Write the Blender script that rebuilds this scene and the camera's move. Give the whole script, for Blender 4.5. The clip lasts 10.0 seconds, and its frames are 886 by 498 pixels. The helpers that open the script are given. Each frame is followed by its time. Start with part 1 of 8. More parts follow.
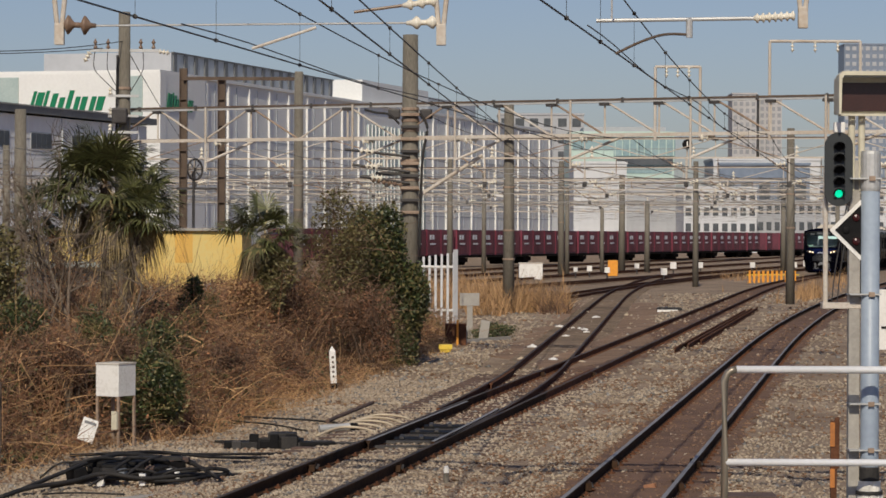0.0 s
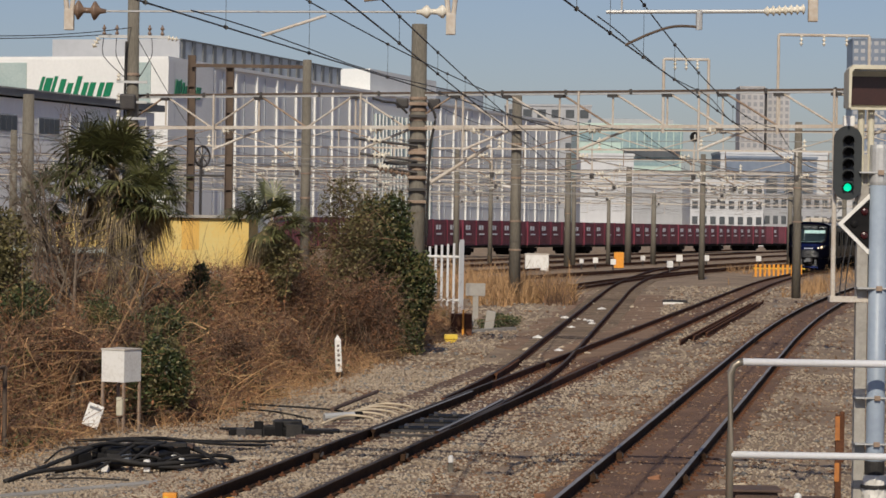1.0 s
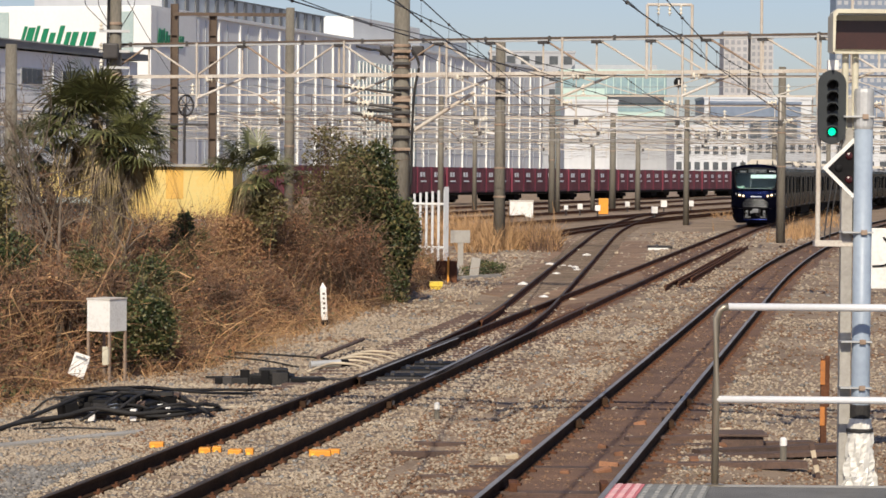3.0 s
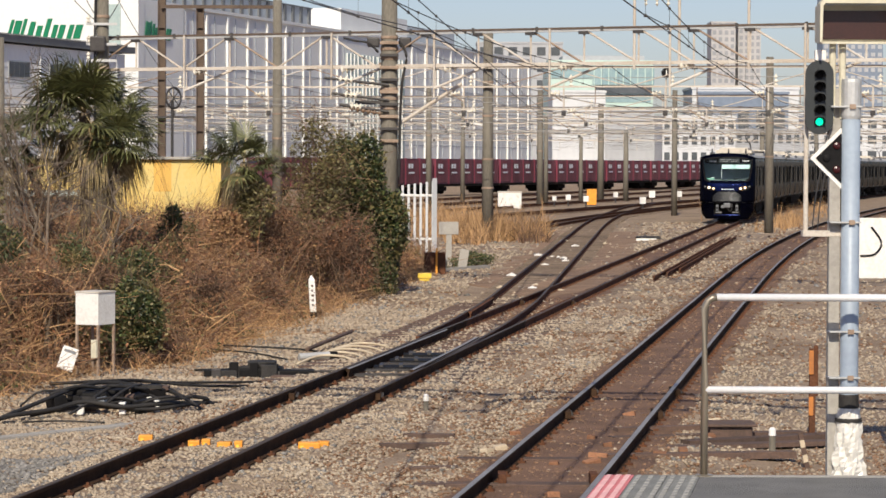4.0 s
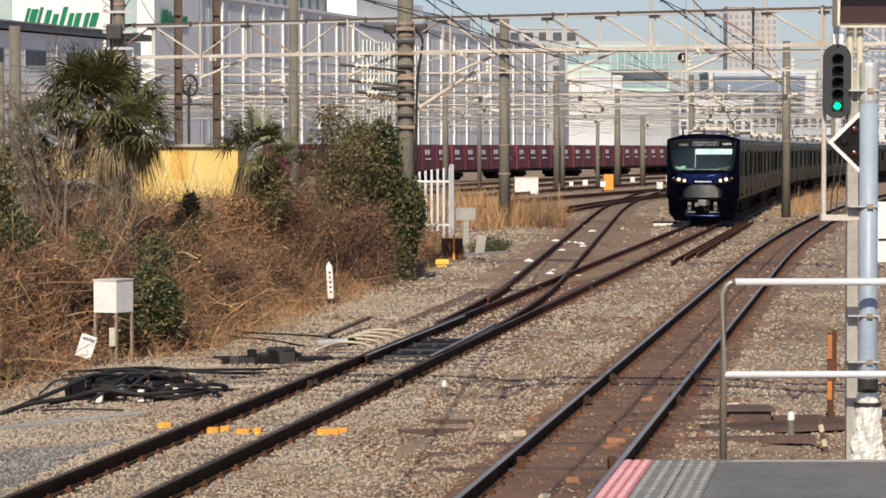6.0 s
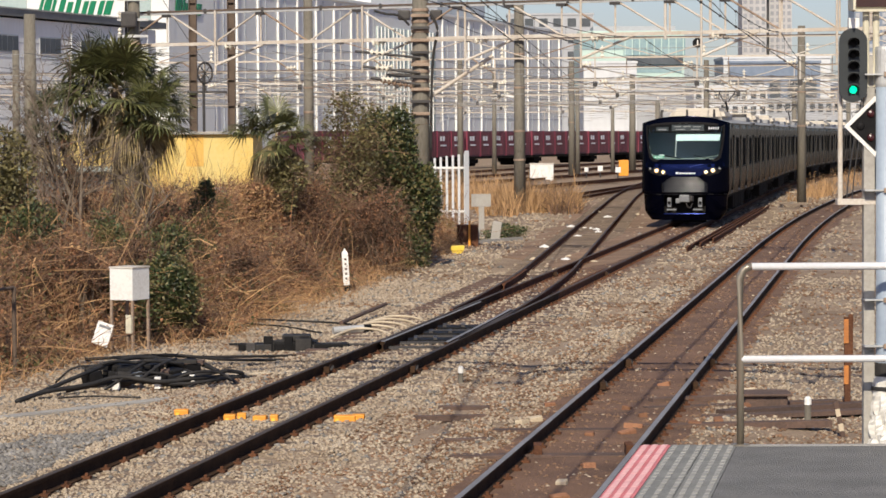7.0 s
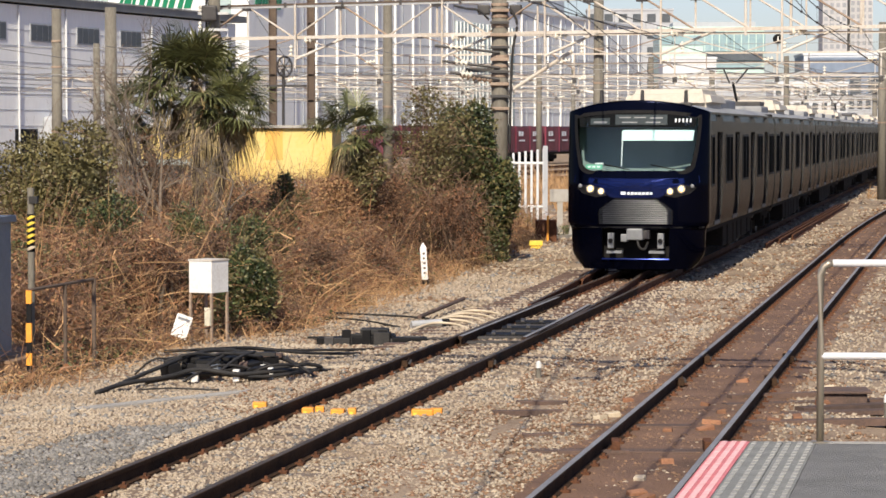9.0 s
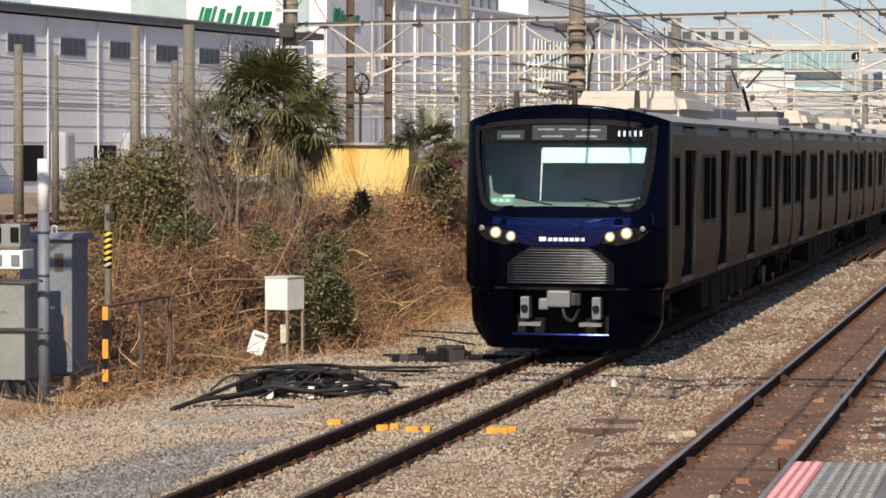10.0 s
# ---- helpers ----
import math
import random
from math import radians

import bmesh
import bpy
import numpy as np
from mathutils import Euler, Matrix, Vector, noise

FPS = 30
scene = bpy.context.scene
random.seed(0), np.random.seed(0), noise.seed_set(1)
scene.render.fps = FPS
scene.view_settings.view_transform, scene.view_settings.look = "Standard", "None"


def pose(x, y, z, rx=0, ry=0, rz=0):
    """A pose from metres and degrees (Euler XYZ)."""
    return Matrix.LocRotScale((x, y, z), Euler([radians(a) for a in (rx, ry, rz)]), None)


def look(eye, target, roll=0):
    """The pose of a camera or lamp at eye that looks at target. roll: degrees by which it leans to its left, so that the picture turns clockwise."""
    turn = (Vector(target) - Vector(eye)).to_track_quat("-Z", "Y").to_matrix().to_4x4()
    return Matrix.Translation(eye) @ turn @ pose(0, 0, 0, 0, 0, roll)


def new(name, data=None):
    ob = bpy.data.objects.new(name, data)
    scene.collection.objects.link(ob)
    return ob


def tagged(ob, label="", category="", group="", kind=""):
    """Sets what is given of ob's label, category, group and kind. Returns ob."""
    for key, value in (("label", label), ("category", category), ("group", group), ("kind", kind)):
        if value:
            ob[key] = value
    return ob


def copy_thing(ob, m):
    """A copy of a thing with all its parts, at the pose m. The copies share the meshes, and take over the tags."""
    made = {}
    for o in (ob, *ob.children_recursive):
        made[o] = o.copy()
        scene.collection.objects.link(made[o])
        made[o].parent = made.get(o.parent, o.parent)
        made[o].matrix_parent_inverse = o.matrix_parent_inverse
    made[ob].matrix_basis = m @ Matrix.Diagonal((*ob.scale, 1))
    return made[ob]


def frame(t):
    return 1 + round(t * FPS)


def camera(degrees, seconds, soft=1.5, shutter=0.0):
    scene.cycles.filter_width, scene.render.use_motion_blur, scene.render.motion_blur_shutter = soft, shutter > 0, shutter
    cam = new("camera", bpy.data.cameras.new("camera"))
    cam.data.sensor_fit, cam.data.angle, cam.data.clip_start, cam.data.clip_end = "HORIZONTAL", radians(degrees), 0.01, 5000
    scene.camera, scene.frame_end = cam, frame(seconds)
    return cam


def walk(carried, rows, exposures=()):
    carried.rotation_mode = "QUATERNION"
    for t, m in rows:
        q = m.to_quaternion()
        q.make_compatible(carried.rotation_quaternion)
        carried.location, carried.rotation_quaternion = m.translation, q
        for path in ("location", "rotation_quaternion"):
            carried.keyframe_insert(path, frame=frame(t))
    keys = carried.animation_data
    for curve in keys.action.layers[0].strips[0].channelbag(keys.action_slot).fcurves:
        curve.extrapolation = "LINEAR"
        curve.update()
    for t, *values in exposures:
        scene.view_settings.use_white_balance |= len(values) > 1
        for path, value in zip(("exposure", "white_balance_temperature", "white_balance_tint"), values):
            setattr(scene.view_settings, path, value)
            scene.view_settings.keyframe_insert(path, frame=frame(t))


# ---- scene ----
# ---- camera and its walk ----
cam = camera(18.553, 10.0, soft=1.6)
# seconds, x, y, z, pitch, roll, turn: a hand-held phone that pans and tilts from one spot on the platform
PATH = [
    (0.0, 0.0156, 0.0010, 3.0049, 89.7015, 0.2219, 0.1792),
    (0.5, 0.0068, 0.0043, 3.0022, 89.6638, 0.7547, 0.1754),
    (1.0, 0.0040, -0.0015, 2.9988, 89.4894, 0.8836, 0.3050),
    (1.5, -0.0069, 0.0115, 3.0004, 89.3234, 0.6945, 0.4742),
    (2.0, -0.0005, 0.0004, 3.0005, 89.0654, 0.6224, 0.4256),
    (2.5, -0.0018, 0.0073, 2.9998, 88.6493, 0.5854, 0.2422),
    (3.0, -0.0000, -0.0049, 2.9971, 88.3804, 0.4823, -0.0329),
    (4.5, 0.0024, 0.0012, 2.9999, 88.1939, 0.1982, -0.3010),
    (5.0, 0.0011, -0.0044, 2.9976, 88.1854, 0.0945, -0.1348),
    (5.5, -0.0019, 0.0001, 3.0007, 88.0784, -0.0075, -0.0021),
    (7.0, -0.0112, -0.0047, 2.9956, 87.6221, -0.3252, 0.4067),
    (7.5, -0.0172, -0.0004, 2.9924, 87.5693, -0.4622, 0.8021),
    (8.0, -0.0187, -0.0065, 2.9964, 87.4605, -0.5185, 1.2698),
    (8.5, -0.0239, 0.0035, 2.9919, 87.3338, -0.4045, 1.7371),
    (9.0, -0.0234, 0.0019, 2.9903, 87.5200, -0.0247, 2.0517),
    (9.5, -0.0134, 0.0010, 2.9964, 87.7418, 0.3307, 2.5319),
    (10.0, -0.0040, 0.0065, 2.9985, 87.8832, 0.1189, 3.6782),
]


def cam_pose(x, y, z, rx, ro, rz):
    return Matrix.Translation((x, y, z)) @ Euler((0, 0, radians(rz))).to_matrix().to_4x4() \
        @ Euler((radians(rx), 0, 0)).to_matrix().to_4x4() @ Euler((0, 0, radians(ro))).to_matrix().to_4x4()


walk(cam, [(r[0], cam_pose(*r[1:])) for r in PATH],
     exposures=[(0, -0.54), (0.5, -0.64), (1.0, -0.5), (2.5, -0.3), (3.0, 0.02), (4.5, 0.08), (5.5, 0.05), (7.5, 0.12), (8.5, 0.3), (9.2, 0.38), (10, 0.17)])

# ---- world, sun ----
SUN_TURN = math.pi + radians(7)   # behind the viewer, a little to the left
SUN_UP = radians(38)
world = bpy.data.worlds.new("world")
scene.world = world
world.use_nodes = True
wn = world.node_tree
sky = wn.nodes.new("ShaderNodeTexSky")
sky.sky_type = "NISHITA"
sky.sun_disc = False
sky.sun_elevation, sky.sun_rotation = SUN_UP, SUN_TURN
sky.air_density, sky.dust_density, sky.ozone_density = 1.0, 0.8, 1.0
bg = wn.nodes["Background"]
tint = wn.nodes.new("ShaderNodeMix")
tint.data_type, tint.blend_type = "RGBA", "MULTIPLY"
tint.inputs["Factor"].default_value = 1.0
tint.inputs["B"].default_value = (0.89, 0.915, 1.15, 1)
wn.links.new(sky.outputs[0], tint.inputs["A"])
wn.links.new(tint.outputs["Result"], bg.inputs[0])
bg.inputs[1].default_value = 0.084
sun = new("sun", bpy.data.lights.new("sun", "SUN"))
sun.data.energy, sun.data.angle, sun.data.color = 4.8, radians(0.53), (1.0, 0.90, 0.735)
sun_dir = Vector((math.sin(SUN_TURN) * math.cos(SUN_UP), math.cos(SUN_TURN) * math.cos(SUN_UP), math.sin(SUN_UP)))
sun.matrix_world = look((0, 0, 60), Vector((0, 0, 60)) - sun_dir)


# ---- materials ----
def mat(name, a, b=None, rough=0.7, metal=0.0, scale=6.0, fine=60.0, bump=0.0, mix=0.5, vary=0.0, stretch=(1, 1, 1), spec=0.5, coat=0.0, edge=1.0):
    """Two colours mixed by coarse and fine noise; bump from the fine one; vary: brightness spread from piece to piece."""
    m = bpy.data.materials.new(name)
    m.use_nodes = True
    nt = m.node_tree
    N, L = nt.nodes.new, nt.links.new
    p = nt.nodes["Principled BSDF"]
    p.inputs["Roughness"].default_value = rough
    p.inputs["Metallic"].default_value = metal
    p.inputs["Specular IOR Level"].default_value = spec
    p.inputs["Coat Weight"].default_value = coat
    p.inputs["Specular Tint"].default_value = (edge, edge, edge, 1)
    b = b or tuple(c * 0.75 for c in a)
    co = N("ShaderNodeTexCoord")
    mp = N("ShaderNodeMapping")
    mp.inputs["Scale"].default_value = stretch
    L(co.outputs["Object"], mp.inputs[0])
    n1, n2 = N("ShaderNodeTexNoise"), N("ShaderNodeTexNoise")
    for n, s, d in ((n1, scale, 5), (n2, fine, 3)):
        n.inputs["Scale"].default_value, n.inputs["Detail"].default_value = s, d
        L(mp.outputs[0], n.inputs["Vector"])
    add = N("ShaderNodeMath")
    add.operation = "MULTIPLY_ADD"
    add.inputs[1].default_value = 0.45
    L(n2.outputs[0], add.inputs[0])
    sc = N("ShaderNodeMath")
    sc.operation = "MULTIPLY"
    sc.inputs[1].default_value = 0.55
    L(n1.outputs[0], sc.inputs[0])
    L(sc.outputs[0], add.inputs[2])
    rmp = N("ShaderNodeValToRGB")
    rmp.color_ramp.elements[0].position, rmp.color_ramp.elements[1].position = mix - 0.13, mix + 0.13
    rmp.color_ramp.elements[0].color, rmp.color_ramp.elements[1].color = (*a, 1), (*b, 1)
    L(add.outputs[0], rmp.inputs[0])
    out = rmp.outputs[0]
    if vary:
        geo, oi = N("ShaderNodeNewGeometry"), N("ShaderNodeObjectInfo")
        s1 = N("ShaderNodeMath")
        s1.operation = "ADD"
        L(geo.outputs["Random Per Island"], s1.inputs[0])
        L(oi.outputs["Random"], s1.inputs[1])
        fr = N("ShaderNodeMath")
        fr.operation = "FRACT"
        L(s1.outputs[0], fr.inputs[0])
        mr = N("ShaderNodeMapRange")
        mr.inputs["To Min"].default_value, mr.inputs["To Max"].default_value = 1 - vary, 1 + vary
        L(fr.outputs[0], mr.inputs["Value"])
        hs = N("ShaderNodeHueSaturation")
        L(mr.outputs[0], hs.inputs["Value"])
        L(out, hs.inputs["Color"])
        out = hs.outputs[0]
    L(out, p.inputs["Base Color"])
    if bump:
        bp = N("ShaderNodeBump")
        bp.inputs["Strength"].default_value, bp.inputs["Distance"].default_value = min(1, bump), 0.02
        L(n2.outputs[0], bp.inputs["Height"])
        L(bp.outputs[0], p.inputs["Normal"])
    return m


def glow(name, colour, strength):
    m = bpy.data.materials.new(name)
    m.use_nodes = True
    p = m.node_tree.nodes["Principled BSDF"]
    p.inputs["Base Color"].default_value = (*colour, 1)
    p.inputs["Emission Color"].default_value = (*colour, 1)
    p.inputs["Emission Strength"].default_value = strength
    return m


def glass(name, tint, gloss=0.12, rough=0.02):
    """A tinted pane: mostly clear, with a glossy coat."""
    m = bpy.data.materials.new(name)
    m.use_nodes = True
    nt = m.node_tree
    nt.nodes.remove(nt.nodes["Principled BSDF"])
    N, L = nt.nodes.new, nt.links.new
    tr, gl, mx, fr = N("ShaderNodeBsdfTransparent"), N("ShaderNodeBsdfGlossy"), N("ShaderNodeMixShader"), N("ShaderNodeFresnel")
    tr.inputs[0].default_value = (*tint, 1)
    gl.inputs["Roughness"].default_value = rough
    fr.inputs[0].default_value = 1.5
    L(fr.outputs[0], mx.inputs[0])
    L(tr.outputs[0], mx.inputs[1])
    L(gl.outputs[0], mx.inputs[2])
    L(mx.outputs[0], nt.nodes["Material Output"].inputs[0])
    return m


M = {
    "soil": mat("soil", (0.30, 0.19, 0.115), (0.15, 0.092, 0.056), 0.95, scale=0.6, fine=14, bump=0.8),
    "ballast": mat("ballast", (0.35, 0.262, 0.178), (0.165, 0.11, 0.07), 0.95, scale=0.42, fine=22, bump=1.0),
    "stone": mat("stone", (0.43, 0.355, 0.265), (0.285, 0.22, 0.155), 0.9, scale=0.7, fine=30, vary=0.2),
    "stone_grey": mat("stone_grey", (0.25, 0.235, 0.215), (0.13, 0.122, 0.112), 0.9, scale=2, fine=30, vary=0.35),
    "stone_rust": mat("stone_rust", (0.25, 0.148, 0.088), (0.135, 0.076, 0.044), 0.9, scale=2, fine=30, vary=0.3),
    "rust_bed": mat("rust_bed", (0.205, 0.115, 0.07), (0.085, 0.046, 0.029), 0.95, scale=1.1, fine=34, bump=0.8),
    "rail_side": mat("rail_side", (0.034, 0.022, 0.015), (0.07, 0.04, 0.024), 0.9, scale=3, fine=40, bump=0.3, spec=0.05),
    "rail_rust": mat("rail_rust", (0.15, 0.066, 0.036), (0.075, 0.036, 0.022), 0.9, scale=3, fine=40, bump=0.3, spec=0.1),
    "rail_dull": mat("rail_dull", (0.085, 0.066, 0.052), (0.045, 0.035, 0.028), 0.6, scale=3, fine=40, spec=0.15),
    "rail_top": mat("rail_top", (0.33, 0.315, 0.30), (0.20, 0.185, 0.17), 0.5, metal=0.35, scale=3, fine=40, stretch=(1, 0.2, 1), spec=0.3),
    "sleeper": mat("sleeper", (0.20, 0.15, 0.11), (0.11, 0.08, 0.06), 0.92, scale=3, fine=30, bump=0.6, vary=0.25),
    "wood_dark": mat("wood_dark", (0.13, 0.08, 0.06), (0.075, 0.05, 0.04), 0.9, scale=3, fine=30, bump=0.6, vary=0.2),
    "concrete": mat("concrete", (0.40, 0.375, 0.335), (0.29, 0.27, 0.24), 0.9, scale=1.5, fine=30, bump=0.3),
    "pole_conc": mat("pole_conc", (0.20, 0.18, 0.145), (0.115, 0.102, 0.08), 0.9, scale=1.2, fine=25, bump=0.3, stretch=(1, 1, 0.25)),
    "steel_rust": mat("steel_rust", (0.125, 0.088, 0.062), (0.075, 0.052, 0.04), 0.85, scale=2, fine=30, bump=0.3),
    "steel_beige": mat("steel_beige", (0.60, 0.56, 0.50), (0.44, 0.36, 0.28), 0.75, scale=1.2, fine=20, bump=0.1),
    "steel_worn": mat("steel_worn", (0.36, 0.27, 0.20), (0.22, 0.15, 0.105), 0.8, scale=2, fine=20, bump=0.2),
    "galv": mat("galv", (0.56, 0.56, 0.55), (0.44, 0.44, 0.43), 0.5, metal=0.35, scale=3, fine=40),
    "dark_steel": mat("dark_steel", (0.07, 0.065, 0.06), (0.045, 0.04, 0.04), 0.6, metal=0.3, scale=3, fine=40),
    "wire": mat("wire", (0.045, 0.045, 0.05), (0.06, 0.055, 0.05), 0.6, metal=0.3),
    "wire_pale": mat("wire_pale", (0.30, 0.29, 0.27), (0.22, 0.21, 0.20), 0.6),
    "porcelain": mat("porcelain", (0.80, 0.76, 0.66), (0.66, 0.60, 0.48), 0.35, scale=6),
    "porcelain_brown": mat("porcelain_brown", (0.16, 0.10, 0.07), (0.22, 0.15, 0.10), 0.4, scale=6),
    "rubber": mat("rubber", (0.02, 0.02, 0.021), (0.045, 0.041, 0.038), 0.65, scale=4, spec=0.2),
    "hose": mat("hose", (0.60, 0.50, 0.36), (0.42, 0.34, 0.24), 0.7, scale=4),
    "white_paint": mat("white_paint", (0.78, 0.76, 0.72), (0.60, 0.57, 0.52), 0.6, scale=3, fine=24, mix=0.6),
    "orange": mat("orange", (0.85, 0.36, 0.03), (0.68, 0.26, 0.03), 0.6, scale=6),
    "yellow": mat("yellow", (0.80, 0.58, 0.06), (0.66, 0.45, 0.06), 0.6, scale=6),
    "black": mat("black", (0.010, 0.010, 0.011), (0.017, 0.016, 0.016), 0.6, spec=0.12, edge=0.5),
    # cabinet greys kept dark: the shade round the group is in the colour
    "cab_grey": mat("cab_grey", (0.19, 0.21, 0.24), (0.14, 0.155, 0.18), 0.55, scale=2, fine=20),
    "cab_green": mat("cab_green", (0.26, 0.265, 0.24), (0.20, 0.205, 0.185), 0.6, scale=2, fine=20),
    "pipe_blue": mat("pipe_blue", (0.33, 0.39, 0.46), (0.27, 0.32, 0.39), 0.45, scale=2, fine=20),
    "pvc": mat("pvc", (0.75, 0.72, 0.66), (0.62, 0.59, 0.53), 0.35, scale=4, fine=16, bump=0.6),
    # one steel, two colours: ground reflection painted on posts, sun glare on rails
    "stainless": mat("stainless", (0.36, 0.31, 0.24), (0.26, 0.225, 0.175), 0.4, metal=0.6, scale=2, fine=40, stretch=(1, 1, 0.1)),
    "rail_sunlit": mat("rail_sunlit", (0.86, 0.86, 0.86), (0.78, 0.78, 0.78), 0.3, metal=0.2, scale=2, fine=40),
    "asphalt": mat("asphalt", (0.20, 0.195, 0.185), (0.13, 0.127, 0.12), 0.9, scale=3, fine=120, bump=0.7),
    "kerb": mat("kerb", (0.42, 0.40, 0.37), (0.30, 0.285, 0.26), 0.9, scale=3, fine=50, bump=0.4),
    "tactile": mat("tactile", (0.23, 0.23, 0.215), (0.16, 0.16, 0.15), 0.85, scale=4, fine=50, bump=0.3),
    "tactile_hi": mat("tactile_hi", (0.36, 0.35, 0.32), (0.26, 0.255, 0.235), 0.8, scale=5, fine=50),
    "pink": mat("pink", (0.66, 0.20, 0.21), (0.50, 0.15, 0.16), 0.75, scale=5, fine=40),
    "pink_hi": mat("pink_hi", (0.84, 0.50, 0.48), (0.72, 0.38, 0.37), 0.75, scale=5, fine=40),
    "wall_grey": mat("wall_grey", (0.86, 0.86, 0.84), (0.78, 0.78, 0.765), 0.7, scale=0.3, fine=3, stretch=(1, 1, 0.3)),
    "nid_grey": mat("nid_grey", (0.80, 0.805, 0.785), (0.73, 0.735, 0.715), 0.6, scale=0.2, fine=3),
    "nid_white": mat("nid_white", (0.78, 0.78, 0.76), (0.72, 0.72, 0.70), 0.5, scale=0.2, fine=3),
    "louvre": mat("louvre", (0.44, 0.47, 0.50), (0.33, 0.355, 0.38), 0.6, scale=0.4, fine=4, stretch=(1, 1, 0.2)),
    "roof_dark": mat("roof_dark", (0.16, 0.165, 0.17), (0.11, 0.115, 0.12), 0.6, scale=0.6, fine=5),
    "pane_far": mat("pane_far", (0.06, 0.07, 0.08), (0.10, 0.11, 0.12), 0.45, scale=0.5, spec=0.3),
    "teal": mat("teal", (0.34, 0.43, 0.42), (0.44, 0.52, 0.50), 0.25, scale=0.4, fine=4),
    "logo_green": mat("logo_green", (0.0, 0.19, 0.085), (0.0, 0.16, 0.07), 0.5),
    "yellow_wall": mat("yellow_wall", (0.70, 0.46, 0.12), (0.66, 0.52, 0.20), 0.8, scale=0.7, fine=10, bump=0.1),
    "amber_wall": mat("amber_wall", (0.72, 0.42, 0.09), (0.66, 0.40, 0.10), 0.8, scale=0.7, fine=10),
    "maroon": mat("maroon", (0.115, 0.026, 0.042), (0.07, 0.018, 0.028), 0.6, scale=0.8, fine=8, vary=0.3),
    "maroon_red": mat("maroon_red", (0.23, 0.03, 0.06), (0.17, 0.03, 0.05), 0.6, scale=0.8, fine=8),
    "far_white": mat("far_white", (0.62, 0.63, 0.64), (0.54, 0.55, 0.57), 0.7, scale=0.1, fine=1),
    "far_grey": mat("far_grey", (0.42, 0.43, 0.45), (0.35, 0.36, 0.38), 0.7, scale=0.1, fine=1),
    # tower walls greyed: distance haze is put into the colour
    "far_beige": mat("far_beige", (0.46, 0.45, 0.45), (0.38, 0.37, 0.37), 0.7, scale=0.1, fine=1),
    "far_blue": mat("far_blue", (0.16, 0.20, 0.26), (0.22, 0.26, 0.33), 0.4, scale=0.1, fine=1),
    "navy": mat("navy", (0.0015, 0.0023, 0.009), (0.0012, 0.0018, 0.007), 0.15, metal=0.7, scale=2, spec=0.2, coat=0.05, edge=0.4),
    # brighter navy for the skirt rim and the nose's painted-in reflection
    "navy_bright": mat("navy_bright", (0.006, 0.014, 0.08), (0.005, 0.011, 0.065), 0.2, metal=0.7, scale=2, coat=0.1, edge=0.5),
    "train_steel": mat("train_steel", (0.165, 0.16, 0.15), (0.10, 0.097, 0.09), 0.27, metal=0.9, scale=0.8, fine=20, stretch=(1, 0.2, 1), spec=0.1, edge=0.22),
    "train_roof": mat("train_roof", (0.30, 0.30, 0.30), (0.22, 0.22, 0.22), 0.7, scale=1, fine=12),
    "cream": mat("cream", (0.52, 0.465, 0.38), (0.43, 0.38, 0.31), 0.6, scale=1.5, fine=12),
    # door leaves near black: the shade of their recess is put into the colour
    "door_shaded": mat("door_shaded", (0.022, 0.02, 0.02), (0.015, 0.014, 0.014), 0.45, scale=2, spec=0.0),
    "pane_train": mat("pane_train", (0.007, 0.008, 0.009), (0.012, 0.013, 0.014), 0.3, scale=1, spec=0.0),
    "under": mat("under", (0.012, 0.011, 0.011), (0.022, 0.019, 0.017), 0.85, scale=2, fine=20, spec=0.03),
    "grille_bar": mat("grille_bar", (0.12, 0.123, 0.13), (0.085, 0.088, 0.095), 0.3, metal=0.95, scale=3),
    "coupler": mat("coupler", (0.22, 0.225, 0.23), (0.15, 0.155, 0.16), 0.5, metal=0.2, scale=6),
    "blind": mat("blind", (0.78, 0.93, 0.93), (0.72, 0.88, 0.90), 0.7),
    "cab_in": mat("cab_in", (0.27, 0.33, 0.32), (0.19, 0.24, 0.235), 0.8, scale=2),
    "screen": glass("screen", (0.62, 0.74, 0.74)),
    "far_green": mat("far_green", (0.50, 0.62, 0.55), (0.40, 0.52, 0.47), 0.4, scale=0.3, fine=2),
    "far_teal": mat("far_teal", (0.20, 0.30, 0.32), (0.30, 0.40, 0.41), 0.35, scale=0.3, fine=2),
    # low-contrast tower panes, with haze mixed into their colour
    "tower_pane": mat("tower_pane", (0.24, 0.25, 0.27), (0.31, 0.315, 0.33), 0.6, scale=0.3),
    "orange_worn": mat("orange_worn", (0.52, 0.19, 0.04), (0.34, 0.13, 0.04), 0.75, scale=5, fine=30),
    "bark_grey": mat("bark_grey", (0.20, 0.155, 0.115), (0.105, 0.08, 0.06), 0.95, scale=4, fine=30, bump=0.5, vary=0.25),
    "sticker": mat("sticker", (0.18, 0.52, 0.36), (0.14, 0.44, 0.30), 0.6),
    "brick": mat("brick", (0.30, 0.145, 0.075), (0.18, 0.082, 0.045), 0.9, scale=8, fine=60, bump=0.4, vary=0.3),
    "lettering": mat("lettering", (0.75, 0.78, 0.80), (0.70, 0.72, 0.75), 0.5),
    "display": mat("display", (0.05, 0.062, 0.066), (0.035, 0.043, 0.047), 0.3, spec=0.1),
    "head_lamp": glow("head_lamp", (1.0, 0.60, 0.22), 1.1),
    "head_lamp_white": glow("head_lamp_white", (1.0, 0.90, 0.72), 5.0),
    "green_lamp": glow("green_lamp", (0.0, 0.75, 0.38), 1.6),
